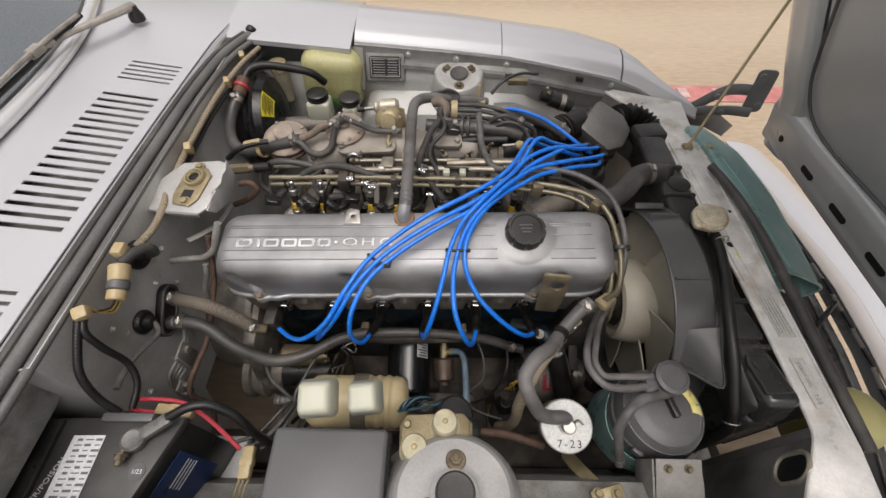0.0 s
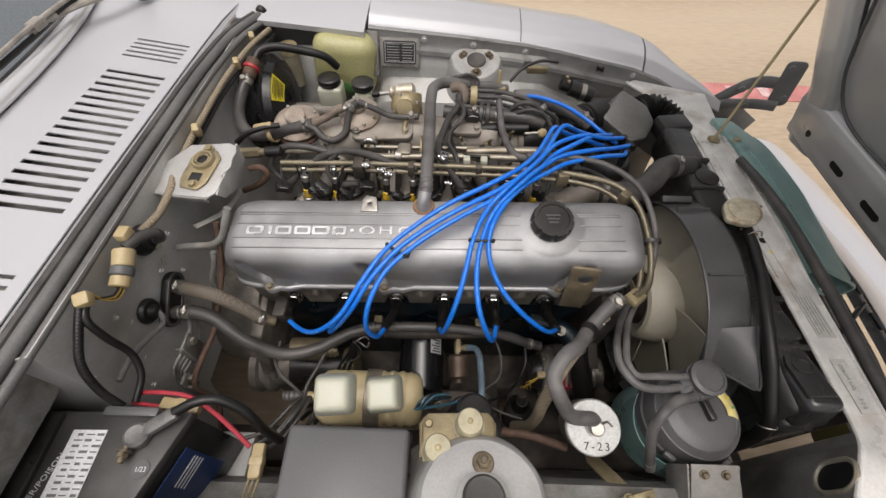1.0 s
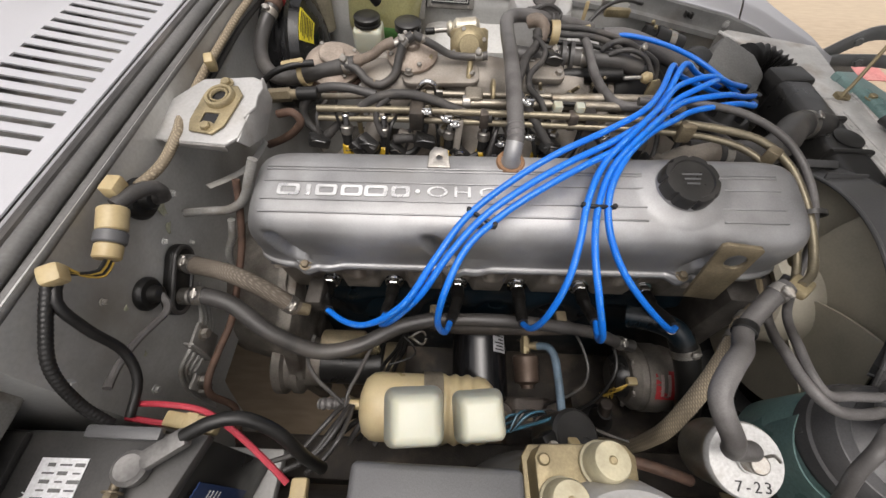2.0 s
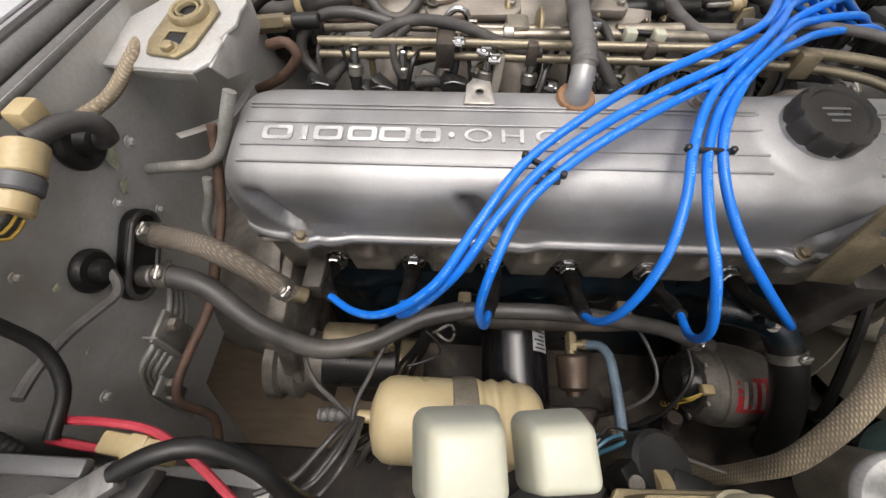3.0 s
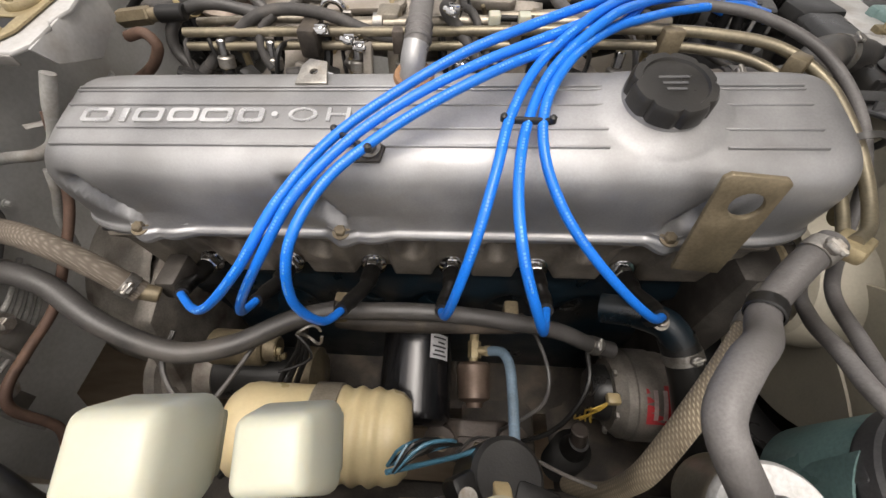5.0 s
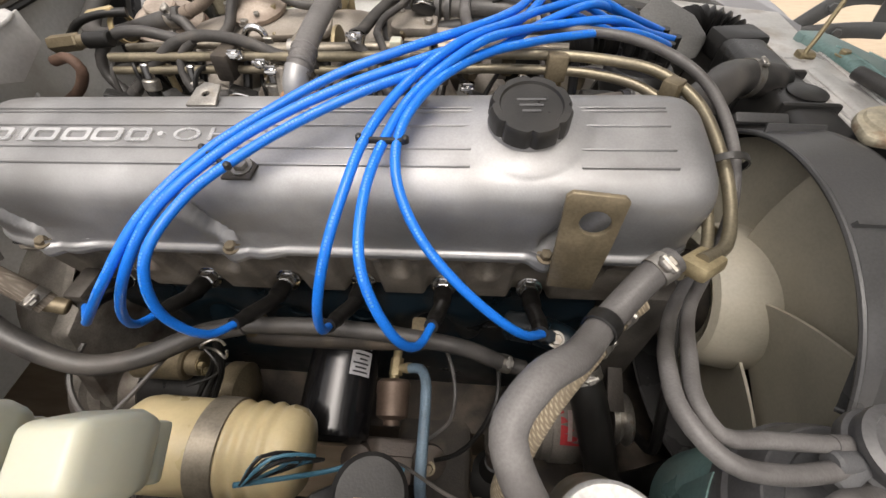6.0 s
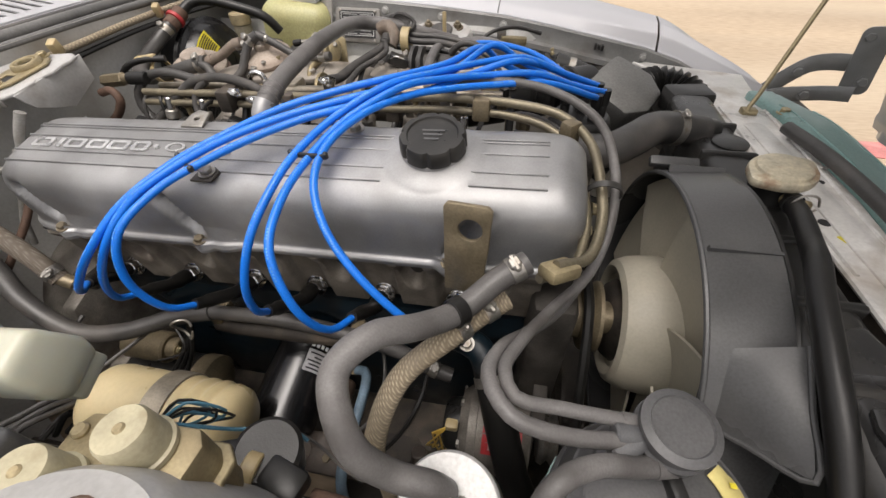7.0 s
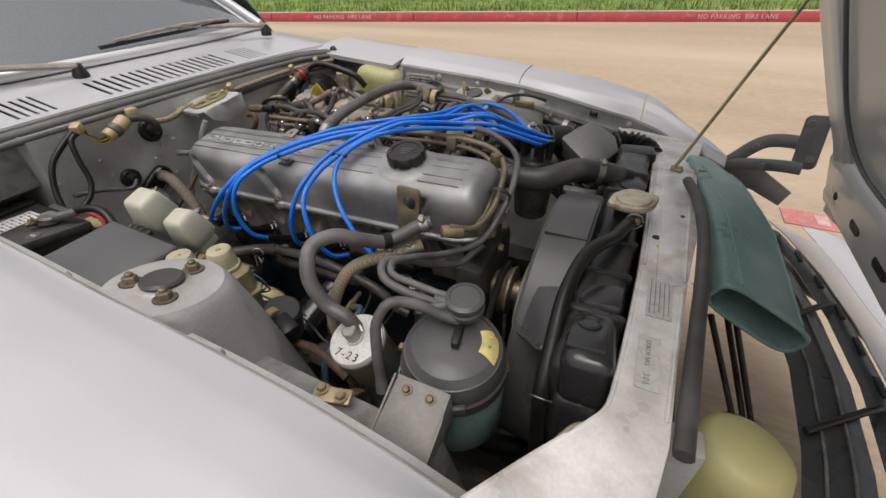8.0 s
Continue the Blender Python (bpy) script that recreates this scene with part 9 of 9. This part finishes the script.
latch = thing("hood_latch", (-0.44, 0.53, 0.72), "worn silver hood latch bracket with a plated ring", "latch")
L_M = axes((-0.432, 0.530, 0.790), Vector((0.93, 0.34, 0.12)), Vector((-0.35, 0.92, 0.12)))
part("shelf", moved(prism([(-0.078, -0.012), (0.006, -0.054), (0.022, -0.048), (0.034, -0.026), (0.032, -0.018), (0.048, -0.006), (0.053, 0.012), (0.060, 0.022), (0.061, 0.036), (0.052, 0.046), (-0.010, 0.066), (-0.052, 0.045)], 0.005, Matrix.Translation((0, 0, -0.003)), 0.002), L_M), BAYLIGHT, latch)
part("side_wall", moved(prism([(-0.078, 0.0), (0.0, 0.0), (0.0, -0.010), (-0.06, -0.008)], 0.003, axes((0.006, -0.053, 0.0), (0.895, -0.446, 0), (0, 0, 1)), 0.001), L_M), BAYDARK, latch)
part("end_wall", moved(prism([(0.0, 0.0), (0.104, 0.0), (0.098, -0.032), (0.05, -0.045), (0.010, -0.022)], 0.003, axes((0.0185, -0.052, 0.0), (0.40, 0.917, 0), (0, 0, 1)), 0.001), L_M), BAYLIGHT, latch)
part("strap", tube([(-0.400, 0.556, 0.728), (-0.414, 0.543, 0.712), (-0.430, 0.528, 0.700), (-0.446, 0.506, 0.703), (-0.462, 0.484, 0.709)], 0.0062, 8, 0.006, flat=0.25), BAY, latch)
L_P = L_M @ Matrix.Translation((0.004, 0.009, 0)) @ pose(0, 0, 0, 0, 0, -28) @ Matrix.Translation((-0.012, 0.0015, 0))
plate = part("latch_plate", moved(prism([(-0.018, -0.040), (0.012, -0.042), (0.022, -0.028), (0.026, 0.022), (0.014, 0.036), (-0.012, 0.036), (-0.024, 0.018), (-0.024, -0.024)], 0.003, Matrix.Translation((0.012, -0.004, 0.003)), 0.001, hole=[(-0.010, -0.026), (0.009, -0.026), (0.009, -0.010), (-0.010, -0.010)]), L_P), ZINC, latch, "yellow plated latch plate")
part("latch_ring", moved(lathe([(0.0125, 0.0), (0.0185, 0.0), (0.0185, 0.003), (0.0165, 0.006), (0.0135, 0.006), (0.0125, 0.004)], (0.012, 0.010, 0.006), (0, 0, 1), 32, cap=False), L_P), ZINC, plate)
part("latch_spring", moved(tube([(0.012 + 0.010 * math.cos(0.6 * k), 0.010 + 0.010 * math.sin(0.6 * k), 0.0080 + 0.0001 * k) for k in range(30)], 0.0014, 6, 0.003), L_P), ZINC, plate)
part("latch_hollow", moved(lathe([(0, 0), (0.0125, 0), (0.0125, 0.001), (0, 0.001)], (0.012, 0.010, 0.0062), (0, 0, 1), 24), L_P), BLACKINK, plate)
part("latch_slot", moved(box((0.0115, -0.022, 0.0032), (0.0185, 0.0155, 0.0018), 0), L_P), BLACKINK, plate)
for p in ((0.010, 0.034, 0.005), (0.014, -0.037, 0.005)):
    part("latch_bolt", moved(hexbolt(p, (0, 0, 1), 0.006, 0.005), L_P), ZINC, latch)


def grommet(y, z, r, label):
    ob = thing("grommet", (-0.488, y, z - r), label, "grommet", "firewall grommets")
    part("disc", lathe([(r, 0.0), (r, 0.004), (r * 0.85, 0.008), (r * 0.55, 0.009), (r * 0.45, 0.018), (r * 0.3, 0.020), (0, 0.020)], (-0.494, y, z), (1, 0, 0.08), 28), RUBBERNEW, ob)
    return ob


grommet(0.338, 0.680, 0.020, "black rubber firewall grommet with a cable")
grommet(0.418, 0.757, 0.024, "large black rubber firewall grommet with a bent cable")
hose("firewall_cable", [(-0.478, 0.420, 0.757), (-0.462, 0.418, 0.765), (-0.458, 0.412, 0.785), (-0.466, 0.395, 0.795), (-0.474, 0.375, 0.797)], 0.0078, RUBBER, "bent black cable out of the grommet", 10)
hp = thing("heater_flange", (-0.484, 0.375, 0.62), "black oval heater pipe flange on the firewall", "flange")
part("oval", prism(ring_outline(0.092, 0.042, 0.020), 0.012, axes((-0.494, 0.376, 0.649), (0, 0.84, 0.54), (0, -0.54, 0.84)), 0.003), RUBBERNEW, hp)
part("rim", tube([Vector((-0.482, 0.376, 0.649)) + Vector((0, 0.84, 0.54)) * a + Vector((0, -0.54, 0.84)) * b for a, b in ring_outline(0.086, 0.036, 0.018, 6) + ring_outline(0.086, 0.036, 0.018, 6)[:1]], 0.003, 8, 0.004), RUBBER, hp)
for y, z in ((0.392, 0.664), (0.358, 0.637)):
    part("pipe_stub", rod((-0.485, y, z), (-0.468, y, z + 0.002), 0.011), STEEL, hp)
cn = thing("loom_connector", (-0.478, 0.35, 0.77), "aged cream plastic loom connector with coloured wires", "connector")
part("shell", rod((-0.474, 0.372, 0.797), (-0.470, 0.350, 0.788), 0.0135), CREAM, cn)
part("tape", rod((-0.470, 0.350, 0.788), (-0.469, 0.338, 0.784), 0.0140), GREYPL, cn)
part("shell_end", rod((-0.469, 0.338, 0.784), (-0.468, 0.324, 0.779), 0.0120), CREAM, cn)
part("top_clip", box((-0.478, 0.392, 0.806), (0.016, 0.020, 0.016), 0.003), CREAM, cn)
for k in range(4):
    part("lead", tube([(-0.468, 0.326 , 0.780 - 0.003 * k), (-0.470, 0.312, 0.778 - 0.003 * k), (-0.476, 0.302, 0.788), (-0.480, 0.296 + 0.002 * k, 0.800)], 0.0018, 6, 0.006), YELTHIN if k % 2 else RUBBERNEW, cn)
part("small_plug", box((-0.478, 0.290, 0.806), (0.018, 0.018, 0.018), 0.004, m=pose(0, 0, 0, 20, 0, 30)), CREAM, cn)
# brake lines and their clip block
bl = thing("brake_lines", (-0.47, 0.32, 0.52), "grey steel brake lines in a clip on the firewall", "brake line")
for k in range(4):
    d = 0.011 * k
    part("line", tube([(-0.484, 0.392, 0.612 - d), (-0.474, 0.364, 0.608 - d), (-0.462, 0.335, 0.608 - d), (-0.463, 0.303, 0.605 - d), (-0.472, 0.279, 0.594 - 0.9 * d), (-0.475, 0.264 + 0.5 * d, 0.568 - 0.7 * d), (-0.474, 0.258 + 0.3 * d, 0.53 - 0.3 * d), (-0.468, 0.256, 0.485)], 0.0027, 8, 0.008), PIPEGREY, bl)
part("clip_block", prism([(-0.017, -0.030), (0.017, -0.030), (0.017, 0.030), (-0.017, 0.030)], 0.004, axes((-0.460, 0.316, 0.592), (0, 1, 0.08), (0.05, -0.10, 1)), 0.0012), BAYDARK, bl)
part("clip_lip", box((-0.458, 0.301, 0.592), (0.014, 0.003, 0.060), 0.001), BAYDARK, bl)
part("clip_bolt", hexbolt((-0.455, 0.322, 0.606), (1, 0, 0.1), 0.007, 0.006), STEEL, bl)
part("lower_clip", joined(box((-0.466, 0.270, 0.545), (0.004, 0.020, 0.050), 0.001), box((-0.459, 0.262, 0.535), (0.014, 0.004, 0.034), 0.001)), BAYDARK, bl)
part("clip_bolt", hexbolt((-0.464, 0.276, 0.553), (1, 0, 0.1), 0.007, 0.006), STEEL, bl)
hose("copper_brown_pipe", [(-0.412, 0.475, 0.735), (-0.414, 0.455, 0.700), (-0.420, 0.428, 0.656), (-0.426, 0.385, 0.620), (-0.431, 0.346, 0.594), (-0.440, 0.306, 0.582), (-0.445, 0.274, 0.573), (-0.446, 0.262, 0.563), (-0.444, 0.257, 0.551), (-0.432, 0.255, 0.522), (-0.428, 0.252, 0.510), (-0.426, 0.240, 0.495), (-0.426, 0.215, 0.47)], 0.0048, RUST, "rust-brown steel pipe down the firewall", 10, 0.004)
hose("grey_pipe", [(-0.486, 0.450, 0.694), (-0.455, 0.450, 0.700), (-0.426, 0.450, 0.705), (-0.408, 0.454, 0.714), (-0.396, 0.457, 0.730), (-0.386, 0.462, 0.752), (-0.376, 0.472, 0.775)], 0.0058, PIPEGREY, "grey painted pipe bent along the firewall", 10, 0.004)
hose("grey_pipe", [(-0.426, 0.446, 0.690), (-0.432, 0.438, 0.665), (-0.446, 0.430, 0.636), (-0.450, 0.42, 0.60)], 0.0048, PIPEGREY, "grey painted pipe behind the engine", 10)
for y, z, r in ((0.455, 0.725, 0.004), (0.43, 0.655, 0.003), (0.30, 0.735, 0.003), (0.40, 0.70, 0.003), (0.25, 0.60, 0.004), (0.22, 0.72, 0.005)):
    part("firewall_bolt", hexbolt((-0.489, y, z), (1, 0, 0), r, 0.004), BAY, body)
scuff = stuff_of("chipped_primer", (0.46, 0.46, 0.34), 0.6, vary=0.2, scale=90, bump=0.2)
for y, z, w, h, a in ((0.435, 0.728, 0.012, 0.030, 30), (0.420, 0.700, 0.006, 0.016, 40), (0.395, 0.672, 0.005, 0.010, 20), (0.31, 0.70, 0.004, 0.006, 0), (0.28, 0.64, 0.004, 0.005, 0)):
    out2 = [(w * (0.6 + 0.4 * math.sin(3 * b + 1)) * math.cos(b), h * (0.7 + 0.3 * math.cos(2 * b)) * math.sin(b)) for b in np.linspace(0, 6.0, 16)]
    part("paint_scuff", prism(out2, 0.0006, axes((-0.4905, y, z), Vector((0, -math.cos(radians(a)), math.sin(radians(a)))), Vector((0, math.sin(radians(a)), math.cos(radians(a))))), 0), scuff, body)

# ---- wipers on the windscreen ----
WIPGREY = stuff_of("weathered_wiper_paint", (0.31, 0.285, 0.255), 0.5, vary=0.15, scale=30, bump=0.15)
wip = thing("windscreen_wiper", (-0.74, 0.99, 0.86), "grey wiper arm and blade lying on the windscreen", "wiper", "windscreen wipers")
part("spindle", lathe([(0.016, 0), (0.016, 0.010), (0.012, 0.018), (0.009, 0.030), (0, 0.031)], (-0.700, 0.995, 0.850), (0.05, 0, 1), 24), BLACKPL, wip)
part("arm", tube([(-0.703, 1.003, 0.876), (-0.714, 0.925, 0.886), (-0.736, 0.850, 0.893), (-0.746, 0.775, 0.897)], lambda s, T: 0.0125 - 0.0075 * min(1.0, s / T), 10, 0.02, flat=0.7), WIPGREY, wip)
part("arm_tip", tube([(-0.742, 0.800, 0.899), (-0.746, 0.765, 0.900), (-0.744, 0.735, 0.901)], 0.0085, 10, 0.01, flat=0.8), WIPGREY, wip)
part("blade", tube([(-0.742, 0.900, 0.901), (-0.742, 0.818, 0.898), (-0.741, 0.746, 0.895), (-0.742, 0.640, 0.892), (-0.742, 0.52, 0.889)], 0.0045, 8, 0.02), RUBBERNEW, wip)
part("blade_bridge", tube([(-0.738, 0.890, 0.906), (-0.738, 0.830, 0.908), (-0.739, 0.746, 0.908), (-0.740, 0.650, 0.904), (-0.741, 0.56, 0.898)], 0.0040, 8, 0.02), WIPGREY, wip)
part("joint", box((-0.741, 0.755, 0.905), (0.018, 0.030, 0.014), 0.003), WIPGREY, wip)
wip2 = thing("windscreen_wiper", (-0.70, 0.38, 0.86), "grey wiper arm and blade lying on the windscreen", "wiper", "windscreen wipers")
part("spindle", lathe([(0.016, 0), (0.016, 0.010), (0.012, 0.018), (0.009, 0.030), (0, 0.031)], (-0.684, 0.430, 0.846), (0.05, 0, 1), 24), BLACKPL, wip2)
part("arm", tube([(-0.684, 0.430, 0.872), (-0.712, 0.33, 0.885), (-0.735, 0.22, 0.895), (-0.755, 0.10, 0.900)], lambda s, T: 0.0125 - 0.0070 * min(1.0, s / T), 8, 0.02, flat=0.6), WIPGREY, wip2)
part("blade", tube([(-0.745, 0.28, 0.905), (-0.755, 0.13, 0.905), (-0.79, -0.03, 0.90)], 0.0065, 8, 0.02), BLACKPL, wip2)

# fitting where the woven heater hose meets the head
hf = thing("heater_fitting", (-0.33, 0.375, 0.585), "dull brass heater hose fitting on the cylinder head", "fitting")
part("nipple", rod((-0.348, 0.363, 0.611), (-0.328, 0.366, 0.598), 0.0085), BRASSY, hf)
part("block", box((-0.324, 0.392, 0.594), (0.022, 0.040, 0.030), 0.004), DARKALLOY, hf)
